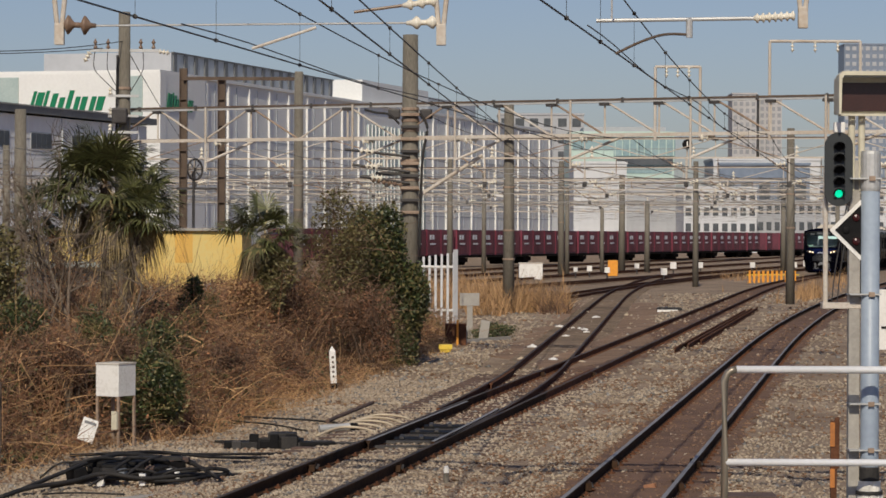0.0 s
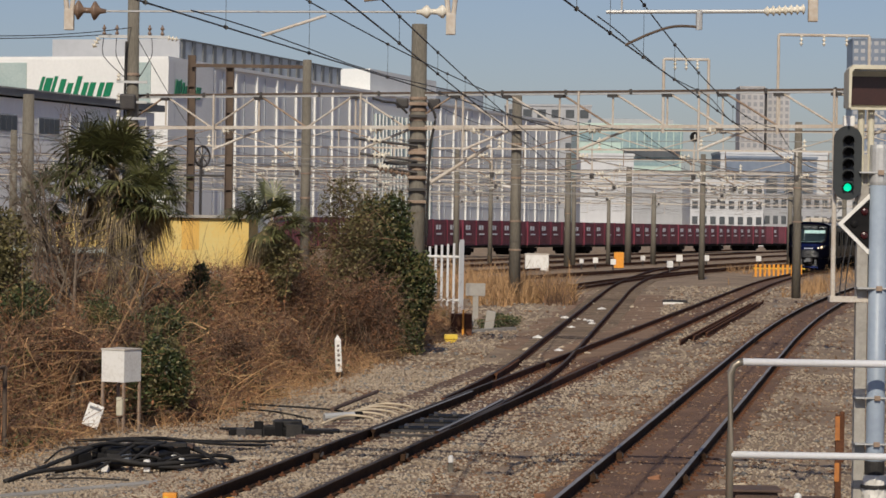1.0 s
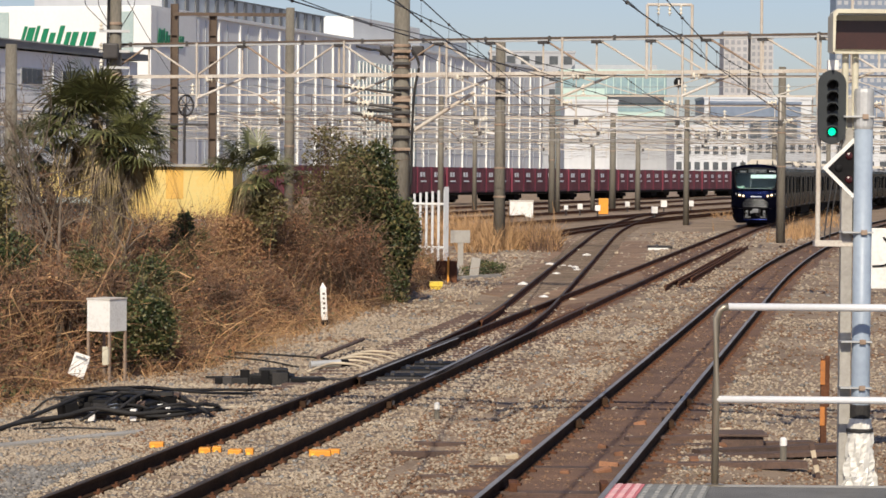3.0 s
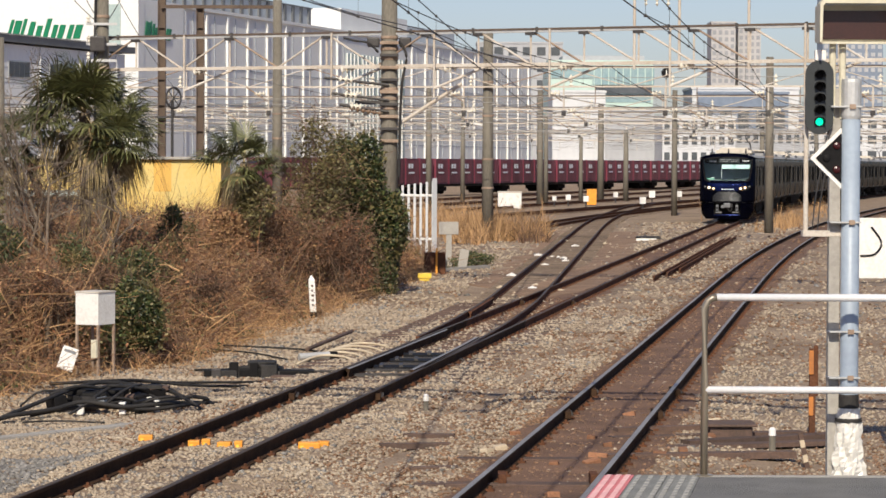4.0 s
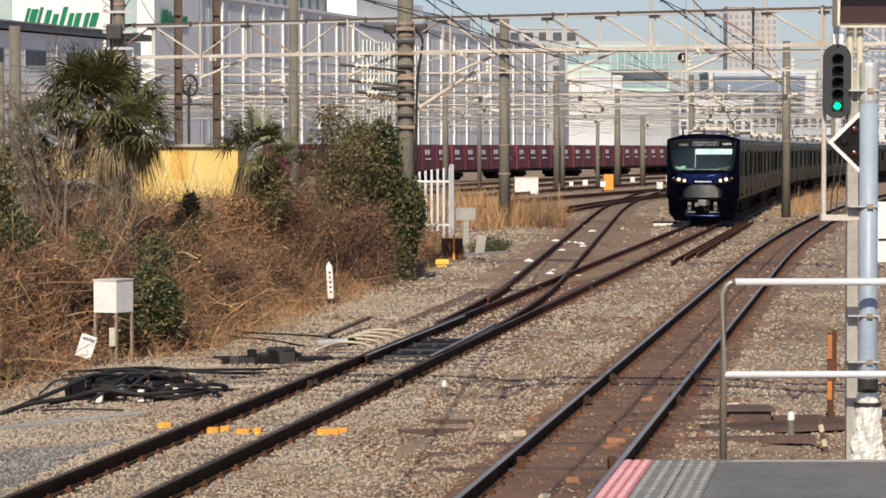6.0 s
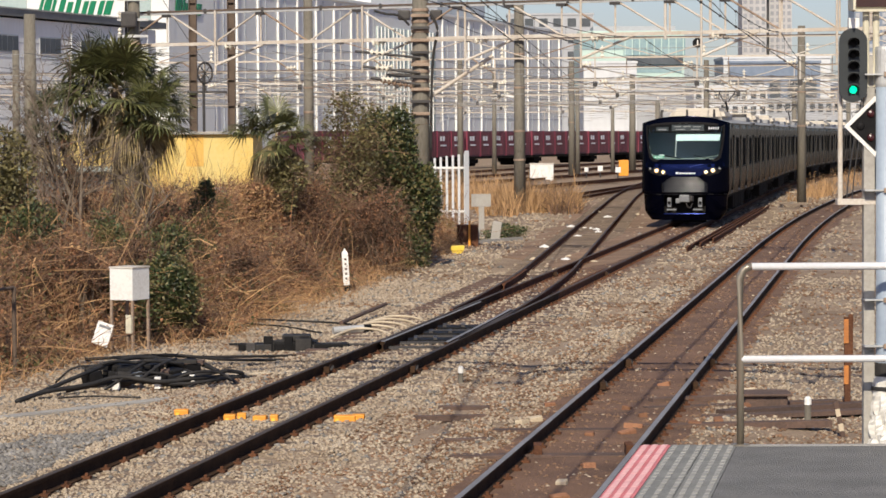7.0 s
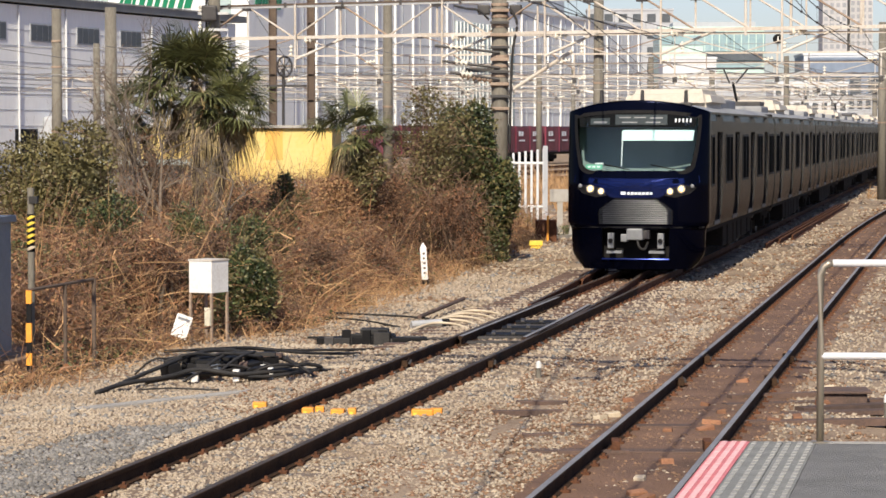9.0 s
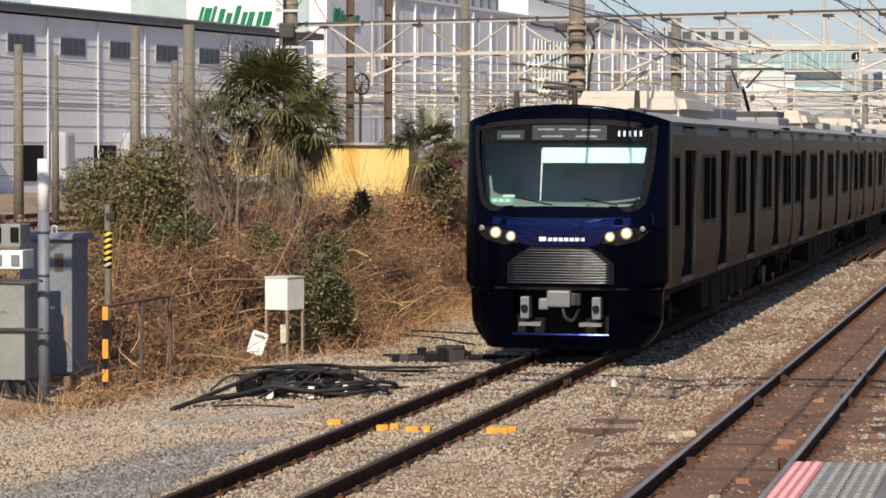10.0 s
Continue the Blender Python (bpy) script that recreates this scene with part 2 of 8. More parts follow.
    "red_lens": mat("red_lens", (0.045, 0.006, 0.007), (0.03, 0.004, 0.005), 0.25),
    "sig_black": mat("sig_black", (0.017, 0.021, 0.024), (0.025, 0.03, 0.032), 0.6, scale=4),
    "sig_cream": mat("sig_cream", (0.66, 0.62, 0.48), (0.52, 0.48, 0.37), 0.6, scale=3, fine=20),
    "sig_brown": mat("sig_brown", (0.050, 0.018, 0.014), (0.032, 0.013, 0.011), 0.35, scale=3),
    "bark": mat("bark", (0.15, 0.11, 0.075), (0.085, 0.062, 0.045), 0.95, scale=5, fine=40, bump=0.8),
    "dry": mat("dry", (0.32, 0.15, 0.072), (0.12, 0.054, 0.028), 0.9, scale=0.9, fine=6, vary=0.5),
    "dry_pale": mat("dry_pale", (0.47, 0.285, 0.135), (0.30, 0.175, 0.085), 0.9, scale=0.8, fine=6, vary=0.4),
    "twig": mat("twig", (0.22, 0.128, 0.08), (0.085, 0.05, 0.032), 0.9, scale=1.2, fine=8, vary=0.55),
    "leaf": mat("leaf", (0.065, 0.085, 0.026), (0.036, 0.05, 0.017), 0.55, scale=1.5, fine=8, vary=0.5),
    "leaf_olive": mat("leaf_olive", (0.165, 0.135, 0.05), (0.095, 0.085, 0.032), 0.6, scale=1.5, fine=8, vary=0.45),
    "frond": mat("frond", (0.16, 0.16, 0.06), (0.07, 0.078, 0.03), 0.45, scale=1.5, fine=8, vary=0.55),
    "frond_dry": mat("frond_dry", (0.38, 0.29, 0.14), (0.24, 0.18, 0.09), 0.7, scale=1.5, fine=8, vary=0.4),
}


# ---- mesh helpers ----
def part(name, bm, material, parent=None, label="", smooth=False):
    """Links a bmesh as one mesh object, under a thing or a part if one is given."""
    me = bpy.data.meshes.new(name)
    bm.to_mesh(me)
    bm.free()
    if smooth:
        me.shade_smooth()
    me.materials.append(M[material])
    ob = new(name, me)
    if parent:
        ob.parent = parent
    if label:
        ob["label"] = label
    return ob


def shared(name, me, parent, m):
    ob = new(name, me)
    ob.parent = parent
    ob.matrix_basis = m
    return ob


def raw(name, verts, faces, material, parent=None, label="", smooth=False):
    me = bpy.data.meshes.new(name)
    me.from_pydata(verts, [], faces)
    me.update()
    if smooth:
        me.shade_smooth()
    me.materials.append(M[material])
    ob = new(name, me)
    if parent:
        ob.parent = parent
    if label:
        ob["label"] = label
    return ob


def thing(name, label, category, group="", kind="", at=None):
    ob = new(name)
    ob.empty_display_size = 0.2
    if at is not None:
        ob.matrix_basis = at
    return tagged(ob, label, category, group, kind)


def box(x0, x1, y0, y1, z0, z1, bm=None, bevel=0.0, m=None):
    bm = bm or bmesh.new()
    r = bmesh.ops.create_cube(bm, size=1)
    t = Matrix.Translation(((x0 + x1) / 2, (y0 + y1) / 2, (z0 + z1) / 2)) @ Matrix.Diagonal((x1 - x0, y1 - y0, z1 - z0, 1))
    bmesh.ops.transform(bm, matrix=(m @ t) if m else t, verts=r["verts"])
    if bevel:
        es = list({e for v in r["verts"] for e in v.link_edges})
        bmesh.ops.bevel(bm, geom=es, offset=bevel, segments=2, affect="EDGES", profile=0.6)
    return bm


def rod(p, q, r0, r1=None, seg=10, bm=None):
    """A round bar from p to q."""
    bm = bm or bmesh.new()
    p, q = Vector(p), Vector(q)
    d = q - p
    if d.length < 1e-6:
        return bm
    m = Matrix.Translation((p + q) / 2) @ d.to_track_quat("Z", "Y").to_matrix().to_4x4()
    bmesh.ops.create_cone(bm, cap_ends=True, segments=seg, radius1=r0, radius2=r0 if r1 is None else r1, depth=d.length, matrix=m)
    return bm


def pipe(points, r, seg=8, bm=None):
    """A tube through the points."""
    bm = bm or bmesh.new()
    P = [Vector(p) for p in points]
    rings = []
    for i, p in enumerate(P):
        d = (P[min(i + 1, len(P) - 1)] - P[max(i - 1, 0)]).normalized()
        q = d.to_track_quat("Z", "Y")
        rings.append([bm.verts.new(p + q @ Vector((r * math.cos(a), r * math.sin(a), 0))) for a in [2 * math.pi * k / seg for k in range(seg)]])
    for a, b in zip(rings, rings[1:]):
        for k in range(seg):
            bm.faces.new((a[k], a[(k + 1) % seg], b[(k + 1) % seg], b[k]))
    bm.faces.new(list(reversed(rings[0])))
    bm.faces.new(rings[-1])
    return bm


def curve_points(points, n=6):
    """Smooth points through the given ones."""
    P = [Vector(p) for p in points]
    out = []
    for i in range(len(P) - 1):
        a, b, c, d = P[max(i - 1, 0)], P[i], P[i + 1], P[min(i + 2, len(P) - 1)]
        for k in range(n):
            t = k / n
            out.append(0.5 * ((2 * b) + (c - a) * t + (2 * a - 5 * b + 4 * c - d) * t * t + (3 * b - a - 3 * c + d) * t ** 3))
    out.append(P[-1])
    return out


def spin(profile, seg=12, bm=None, m=None):
    """Turns (radius, height) pairs round z."""
    bm = bm or bmesh.new()
    rings = []
    for r, z in profile:
        ring = [Vector((r * math.cos(2 * math.pi * k / seg), r * math.sin(2 * math.pi * k / seg), z)) for k in range(seg)]
        rings.append([bm.verts.new(m @ v if m else v) for v in ring])
    for a, b in zip(rings, rings[1:]):
        for k in range(seg):
            bm.faces.new((a[k], a[(k + 1) % seg], b[(k + 1) % seg], b[k]))
    bm.faces.new(list(reversed(rings[0])))
    bm.faces.new(rings[-1])
    return bm


def prism(outline, y0, y1, bm=None, m=None):
    """A plate: an outline of (x, z) points from y0 to y1."""
    bm = bm or bmesh.new()
    T = (lambda v: m @ v) if m else (lambda v: v)
    a = [bm.verts.new(T(Vector((x, y0, z)))) for x, z in outline]
    b = [bm.verts.new(T(Vector((x, y1, z)))) for x, z in outline]
    bm.faces.new(a)
    bm.faces.new(list(reversed(b)))
    n = len(outline)
    for k in range(n):
        bm.faces.new((a[k], b[k], b[(k + 1) % n], a[(k + 1) % n]))
    bmesh.ops.recalc_face_normals(bm, faces=bm.faces[:])
    return bm


def rounded(x0, x1, z0, z1, r, n=5):
    out = []
    for cx, cz, a0 in ((x1 - r, z1 - r, 0), (x0 + r, z1 - r, 90), (x0 + r, z0 + r, 180), (x1 - r, z0 + r, 270)):
        for k in range(n + 1):
            a = radians(a0 + 90 * k / n)
            out.append((cx + r * math.cos(a), cz + r * math.sin(a)))
    return out


# ---- plan of the tracks: x of each centre line by the distance y ----
def left_x(y):
    return -6.95 + 0.1579 * y + 5.0e-4 * max(0, min(y, 250) - 145) ** 2 + 0.105 * max(0, y - 250)


def right_x(y):
    return -3.01 + 0.1572 * y + 3.5e-4 * max(0, min(y, 200) - 70) ** 2 + 0.091 * max(0, y - 200)


def branch_x(y):
    if y < 38:
        return left_x(y)
    if y < 62:
        return left_x(y) - 0.00145 * (y - 38) ** 2
    return branch_x(61.999) + 0.0835 * (y - 62) + 0.00035 * max(0, y - 128) ** 2


# ---- ground ----
def edge_x(y):
    """Where the gravel beside the tracks gives way to the overgrown bank."""
    P = [(0, -9.5), (28, -8.2), (33, -6.8), (37, -6.1), (40.6, -5.6), (42, -4.7), (44, -4.0), (51, -3.3), (56, -2.7), (70, -1.3), (81, 0.0), (120, 1.0)]
    for (a, b), (c, d) in zip(P, P[1:]):
        if y <= c:
            return b + (d - b) * (y - a) / (c - a)
    return P[-1][1]


def ground_z(x, y):
    z = -0.22 + 0.05 * noise.noise((x * 0.35, y * 0.22, 0.0)) + 0.02 * noise.noise((x * 1.7, y * 1.1, 4.0))
    for f in (left_x, right_x):
        d = abs(x - f(y))
        if d < 1.9:
            z = max(z, -0.160 - 0.05 * max(0, d - 1.35) / 0.55 + 0.016 * noise.noise((x * 2.3, y * 2.0, 1.0)))
    if y < 100 and x < edge_x(y) - 0.4:
        z += min(0.35, 0.10 * (edge_x(y) - 0.4 - x)) * min(1, (100 - y) / 20)
    return z


def build_ground():
    ys = [-40, -10, 5, 12] + [16 + 0.45 * i for i in range(150)] + [83.5 + 2.2 * i for i in range(55)] + [210 + 15 * i for i in range(25)] + [700, 1200, 2500, 4500]
    xs = [-2500, -900, -300, -120, -60, -35, -22] + [-15 + 0.45 * i for i in range(58)] + [11.1 + 1.6 * i for i in range(25)] + [60, 100, 180, 400, 1000, 2500]
    verts = [(x, y, ground_z(x, y)) for y in ys for x in xs]
    n = len(xs)
    faces = [(j * n + i, j * n + i + 1, (j + 1) * n + i + 1, (j + 1) * n + i) for j in range(len(ys) - 1) for i in range(n - 1)]
    ob = raw("ground", verts, faces, "ballast", smooth=True)
    tagged(ob, "brown gravel and dry soil of a rail yard", "ground", kind="structure")
    # brown earth that covers the gravel along the diverging track and in the yard
    V, F, k = [], [], 15
    for j in range(131):
        y = 64 + 0.5 * j
        for i in range(k):
            u = -1 + 2 * i / (k - 1)
            w = min(2.2, 0.3 + 0.12 * j) * (1 + 0.35 * noise.noise((u * 2, y * 0.35, 3.0)))
            x = branch_x(y) + 0.35 + u * w
            V.append((x, y, ground_z(x, y) + (0.022 if abs(u) < 0.99 else -0.03)))
    F = [(j * k + i, j * k + i + 1, (j + 1) * k + i + 1, (j + 1) * k + i) for j in range(130) for i in range(k - 1)]
    tagged(raw("track_bed_3", V, F, "soil", smooth=True), "brown trodden earth around the diverging track", "track bed", kind="structure")
    # beds of rust-brown brake dust that lie between and beside the rails
    for name, fx, y0, y1, half in (("track_bed_1", right_x, 5, 200, 1.12), ("track_bed_2", left_x, 46, 210, 1.0)):
        V, F, k = [], [], 9
        rows = int((y1 - y0) / 0.5)
        for j in range(rows + 1):
            y = y0 + 0.5 * j
            for i in range(k):
                u = -1 + 2 * i / (k - 1)
                w = half * (1 + 0.25 * noise.noise((u * 3, y * 0.8, 6.0))) * min(1, 0.3 + 0.1 * j)
                x = fx(y) + u * w
                V.append((x, y, ground_z(x, y) + (0.014 if abs(u) < 0.99 else -0.03)))
        F = [(j * k + i, j * k + i + 1, (j + 1) * k + i + 1, (j + 1) * k + i) for j in range(rows) for i in range(k - 1)]
        tagged(raw(name, V, F, "rust_bed", smooth=True), "rust-brown dusty bed between worn rails", "track bed", kind="structure")


RAIL = [(-0.0635, -0.153), (-0.0635, -0.140), (-0.010, -0.122), (-0.010, -0.045), (-0.0325, -0.034), (-0.0325, -0.004), (-0.026, 0.0),
        (0.026, 0.0), (0.0325, -0.004), (0.0325, -0.034), (0.010, -0.045), (0.010, -0.122), (0.0635, -0.140), (0.0635, -0.153)]


def rail(fx, side, y0, y1, parent, step=1.0, material="rail_side", name="rail", top=True, shift=0.5655, dz=0.0):
    n = max(2, int((y1 - y0) / step))
    V, Fc, V2, F2 = [], [], [], []
    for i in range(n + 1):
        y = y0 + (y1 - y0) * i / n
        sl = (fx(y + 0.5) - fx(y - 0.5))
        d = Vector((1, -sl, 0)).normalized()
        c = Vector((fx(y), y, dz)) + d * shift * side
        V += [tuple(c + d * u + Vector((0, 0, w))) for u, w in RAIL]
        V2 += [tuple(c + d * u + Vector((0, 0, w))) for u, w in ((-0.0322, -0.007), (-0.026, 0.0015), (0.026, 0.0015), (0.0322, -0.007))]
    k = len(RAIL)
    for i in range(n):
        Fc += [(i * k + j, (i + 1) * k + j, (i + 1) * k + (j + 1) % k, i * k + (j + 1) % k) for j in range(k)]
        F2 += [(i * 4 + j, (i + 1) * 4 + j, (i + 1) * 4 + j + 1, i * 4 + j + 1) for j in range(3)]
    Fc += [tuple(range(k)), tuple(reversed(range(n * k, n * k + k)))]
    ob = raw(name, V, Fc, material, parent)
    if top:
        raw("running_surface", V2, F2, "rail_top" if top is True else top, ob, "worn running surface")
    return ob


def sleepers(fx, y0, y1, parent, material="sleeper", length=2.1, near=90, pitch=0.62, top=-0.153):
    me = bpy.data.meshes.new("sleeper")
    bm = box(-length / 2, length / 2, -0.11, 0.11, -0.13, 0, bevel=0.012)
    bm.to_mesh(me)
    bm.free()
    me.materials.append(M[material])
    y = y0
    rest = bmesh.new()
    while y < y1:
        a = -math.atan(fx(y + 0.5) - fx(y - 0.5))
        m = Matrix.Translation((fx(y) + random.uniform(-0.03, 0.03), y, top + random.uniform(-0.006, 0.002))) @ Matrix.Rotation(a + random.uniform(-0.02, 0.02), 4, "Z")
        if y < near:
            shared("sleeper", me, parent, m)
        else:
            box(-length / 2, length / 2, -0.11, 0.11, -0.13, 0, bm=rest, m=m)
        y += pitch
    if rest.verts:
        tagged(part("far_sleepers", rest, material, parent), kind="stuff")
    else:
        rest.free()


def fastenings(fx, y0, y1, parent, pitch=0.62, sides=(-1, 1)):
    """Clips and bolts that hold the rail foot to each sleeper."""
    bm = bmesh.new()
    y = y0
    while y < y1:
        a = -math.atan(fx(y + 0.5) - fx(y - 0.5))
        m = Matrix.Translation((fx(y), y, -0.15)) @ Matrix.Rotation(a, 4, "Z")
        for s in sides:
            for o in (-0.085, 0.085):
                c = s * 0.5655 + o
                box(c - 0.04, c + 0.04, -0.045, 0.045, 0.0, 0.026, bm=bm, m=m)
                box(c - 0.014, c + 0.014, -0.014, 0.014, 0.02, 0.055, bm=bm, m=m)
        y += pitch
    tagged(part("rail_fastenings", bm, "rail_rust", parent), kind="stuff")


def build_tracks():
    t1 = thing("track_1", "curving narrow-gauge track with dark rusty rails on gravel", "railway track", kind="structure")
    t2 = thing("track_2", "narrow-gauge track beside the platform with polished rail heads", "railway track", kind="structure")
    t3 = thing("track_3", "diverging turnout track that leaves the main line for the yard", "railway track", kind="structure")
    for s in (-1, 1):
        rail(left_x, s, 4, 52, t1, top="rail_dull")
        rail(left_x, s, 52, 440, t1, material="rail_rust", top="rail_dull")
        rail(right_x, s, 4, 330, t2)
    sleepers(left_x, 16.2, 260, t1)
    sleepers(right_x, 16.0, 200, t2, material="wood_dark", top=-0.166)
    fastenings(left_x, 16.2, 95, t1)
    fastenings(right_x, 16.0, 95, t2)
    # turnout: blades, closure rails, check rails, crossing nose
    def blade_l(y):
        return branch_x(y)
    rail(blade_l, -1, 47, 215, t3, material="rail_rust", top="rail_dull")
    rail(blade_l, 1, 40, 215, t3, material="rail_rust", top="rail_dull")
    rail(left_x, -1, 39.5, 49, t3, shift=0.48, name="switch_blade")
    rail(blade_l, 1, 39.5, 47, t3, shift=0.47, name="switch_blade", material="rail_side")
    rail(left_x, 1, 55, 61, t3, shift=0.49, name="check_rail", material="rail_rust", top=False)
    rail(blade_l, -1, 55, 61, t3, shift=0.49, name="check_rail", material="rail_rust", top=False)
    sleepers(branch_x, 62, 200, t3, near=80, material="sleeper")
    # long bearers under the points
    me = bpy.data.meshes.new("bearer")
    bm = box(-1.5, 1.5, -0.12, 0.12, -0.13, 0, bevel=0.012)
    bm.to_mesh(me)
    bm.free()
    me.materials.append(M["wood_dark"])
    for i in range(34):
        y = 39.3 + i * 0.66
        shared("bearer", me, t3, Matrix.Translation(((left_x(y) + branch_x(y)) / 2 - 0.2, y, -0.147)) @ Matrix.Rotation(-0.14, 4, "Z"))
    # bolted cover frames of the locking gear between the rails
    for y in (41.3, 42.7, 44.0):
        x = left_x(y)
        f = part("lock_cover", box(x - 0.42, x + 0.40, y - 0.26, y + 0.26, -0.16, -0.085, bevel=0.015), "black", t3, "black oily locking gear")
        for k in (-0.3, 0.0, 0.3):
            part("rib", box(x + k - 0.03, x + k + 0.03, y - 0.24, y + 0.24, -0.085, -0.055), "dark_steel", f)
    # slide chairs and stretcher bars at the blades
    for i, y in enumerate((40.0, 40.9, 42.2, 43.4)):
        x = left_x(y)
        part("stretcher_bar", box(x - 0.55, x + 0.55, y - 0.03, y + 0.03, -0.135, -0.10), "dark_steel", t3)
        for s in (-1, 1):
            part("slide_chair", box(x + s * 0.5 - 0.17, x + s * 0.5 + 0.17, y - 0.09, y + 0.09, -0.15, -0.12, bevel=0.005), "dark_steel", t3)
    # fishplate joints
    for fx, y in ((left_x, 36.0), (left_x, 36.05), (left_x, 60.5), (right_x, 33.5), (right_x, 36.8)):
        for s in (-1, 1):
            c = fx(y) + s * 0.5655
            j = part("fishplate", box(c - 0.055, c + 0.055, y - 0.28, y + 0.28, -0.125, -0.035, bevel=0.006, m=None), "rail_side", t1 if fx is left_x else t2)
            for k in (-0.2, -0.07, 0.07, 0.2):
                part("bolt", rod((c + 0.045, y + k, -0.08), (c + 0.085, y + k, -0.08), 0.016, seg=6), "dark_steel", j)
    # yard ladder track with its crossings, farther off
    t4 = thing("track_4", "rusty yard ladder track that runs across behind the turnout", "railway track", kind="structure")

    def ladder_x(y):
        return 3.4 + 0.15 * (y - 122) + 0.0006 * (y - 122) ** 2

    for s in (-1, 1):
        rail(ladder_x, s, 118, 260, t4, step=2, material="rail_rust", top="rail_dull")
    sleepers(ladder_x, 118, 240, t4, near=0, pitch=0.8)
    for i, (x0, b) in enumerate(((-34, 0.24), (-28, 0.25), (-22, 0.26), (-15, 0.265))):
        t = thing("track_%d" % (i + 5), "yard siding with rusty rails in dry grass", "railway track", kind="structure")
        fx = (lambda x0, b: lambda y: x0 + b * (y - 90))(x0, b)
        for s in (-1, 1):
            rail(fx, s, 90, 420, t, step=10, material="rail_rust", top="rail_dull")
        sleepers(fx, 100, 300, t, near=0, pitch=1.0)


# ---- platform ----
def build_platform():
    """Platform end: asphalt, grey tactile strip and a pink edge line, on a concrete wall."""
    PZ, END = 1.0, 17.42

    def px(y):   # platform edge follows the near track
        return 1.135 + 0.1572 * (y - END)
    pf = thing("platform", "end of a station platform, asphalt with a concrete kerb", "platform", kind="structure")
    d = 0.1572

    def strip(name, o0, o1, z, y0, y1, material, label="", th=0.05):
        bm = bmesh.new()
        V = [bm.verts.new((px(y) + o, y, zz)) for zz in (z - th, z) for y, o in ((y0, o0), (y0, o1), (y1, o1), (y1, o0))]
        for f in ((0, 1, 2, 3), (7, 6, 5, 4), (0, 4, 5, 1), (1, 5, 6, 2), (2, 6, 7, 3), (3, 7, 4, 0)):
            bm.faces.new([V[k] for k in f])
        bmesh.ops.recalc_face_normals(bm, faces=bm.faces[:])
        return part(name, bm, material, pf, label)
    strip("asphalt_deck", 0.62, 9, PZ, -8, END - 0.10, "asphalt", "dark worn asphalt")
    strip("wall", 0.0, 9, PZ - 0.055, -8, END - 0.01, "concrete", "weathered concrete platform wall", th=1.3)
    strip("kerb", 0.62, 9, PZ + 0.002, END - 0.097, END, "kerb", "pale concrete kerb")
    # pink edge slabs with raised stripes
    y = END - 0.3
    k = 0
    while y > 8:
        strip("edge_slab", 0.0, 0.19, PZ, y + 0.004, y + 0.3, "pink", "pink painted edge slab" if k == 0 else "")
        for o in (0.015, 0.075, 0.135):
            strip("rib", o, o + 0.035, PZ + 0.004, y + 0.01, y + 0.295, "pink_hi", th=0.01)
        strip("tactile_slab", 0.194, 0.405, PZ, y + 0.004, y + 0.3, "tactile")
        strip("tactile_slab", 0.409, 0.616, PZ, y + 0.004, y + 0.3, "tactile")
        for o in (0.21, 0.29, 0.37, 0.43, 0.50, 0.57):
            strip("rib", o, o + 0.03, PZ + 0.004, y + 0.02, y + 0.13, "tactile_hi", th=0.01)
            strip("rib", o, o + 0.03, PZ + 0.004, y + 0.165, y + 0.28, "tactile_hi", th=0.01)
        y -= 0.3
        k += 1


# ---- overhead line ----
def concrete_pole(x, y, h, r=0.2, label="tapered spun concrete catenary pole", bands=(), top=0.8, base=-0.25):
    t = thing("catenary_pole", label, "pole", "catenary poles", at=Matrix.Translation((x, y, 0)))
    part("shaft", rod((0, 0, base), (0, 0, h), r, r * top, seg=16), "pole_conc", t, smooth=True)
    for z in bands:
        rr = r * (1 - (1 - top) * z / h) + 0.015
        part("band", spin([(rr, z - 0.04), (rr + 0.006, z - 0.03), (rr + 0.006, z + 0.03), (rr, z + 0.04)], 16), "steel_worn", t)
    return t


def insulator(parent, p, q, n=3, r=0.09, material="porcelain"):
    """A row of porcelain discs on a rod from p to q."""
    p, q = Vector(p), Vector(q)
    d = q - p
    m = Matrix.Translation(p) @ d.to_track_quat("Z", "Y").to_matrix().to_4x4()
    L = d.length
    prof = [(0.02, 0.0)]
    for k in range(n):
        a = L * (k + 0.25) / n
        prof += [(0.028, a - L * 0.2 / n), (r, a), (r * 0.96, a + L * 0.12 / n), (0.03, a + L * 0.4 / n)]
    prof.append((0.02, L))
    return part("insulator", spin(prof, 12, m=m), material, parent, smooth=True)


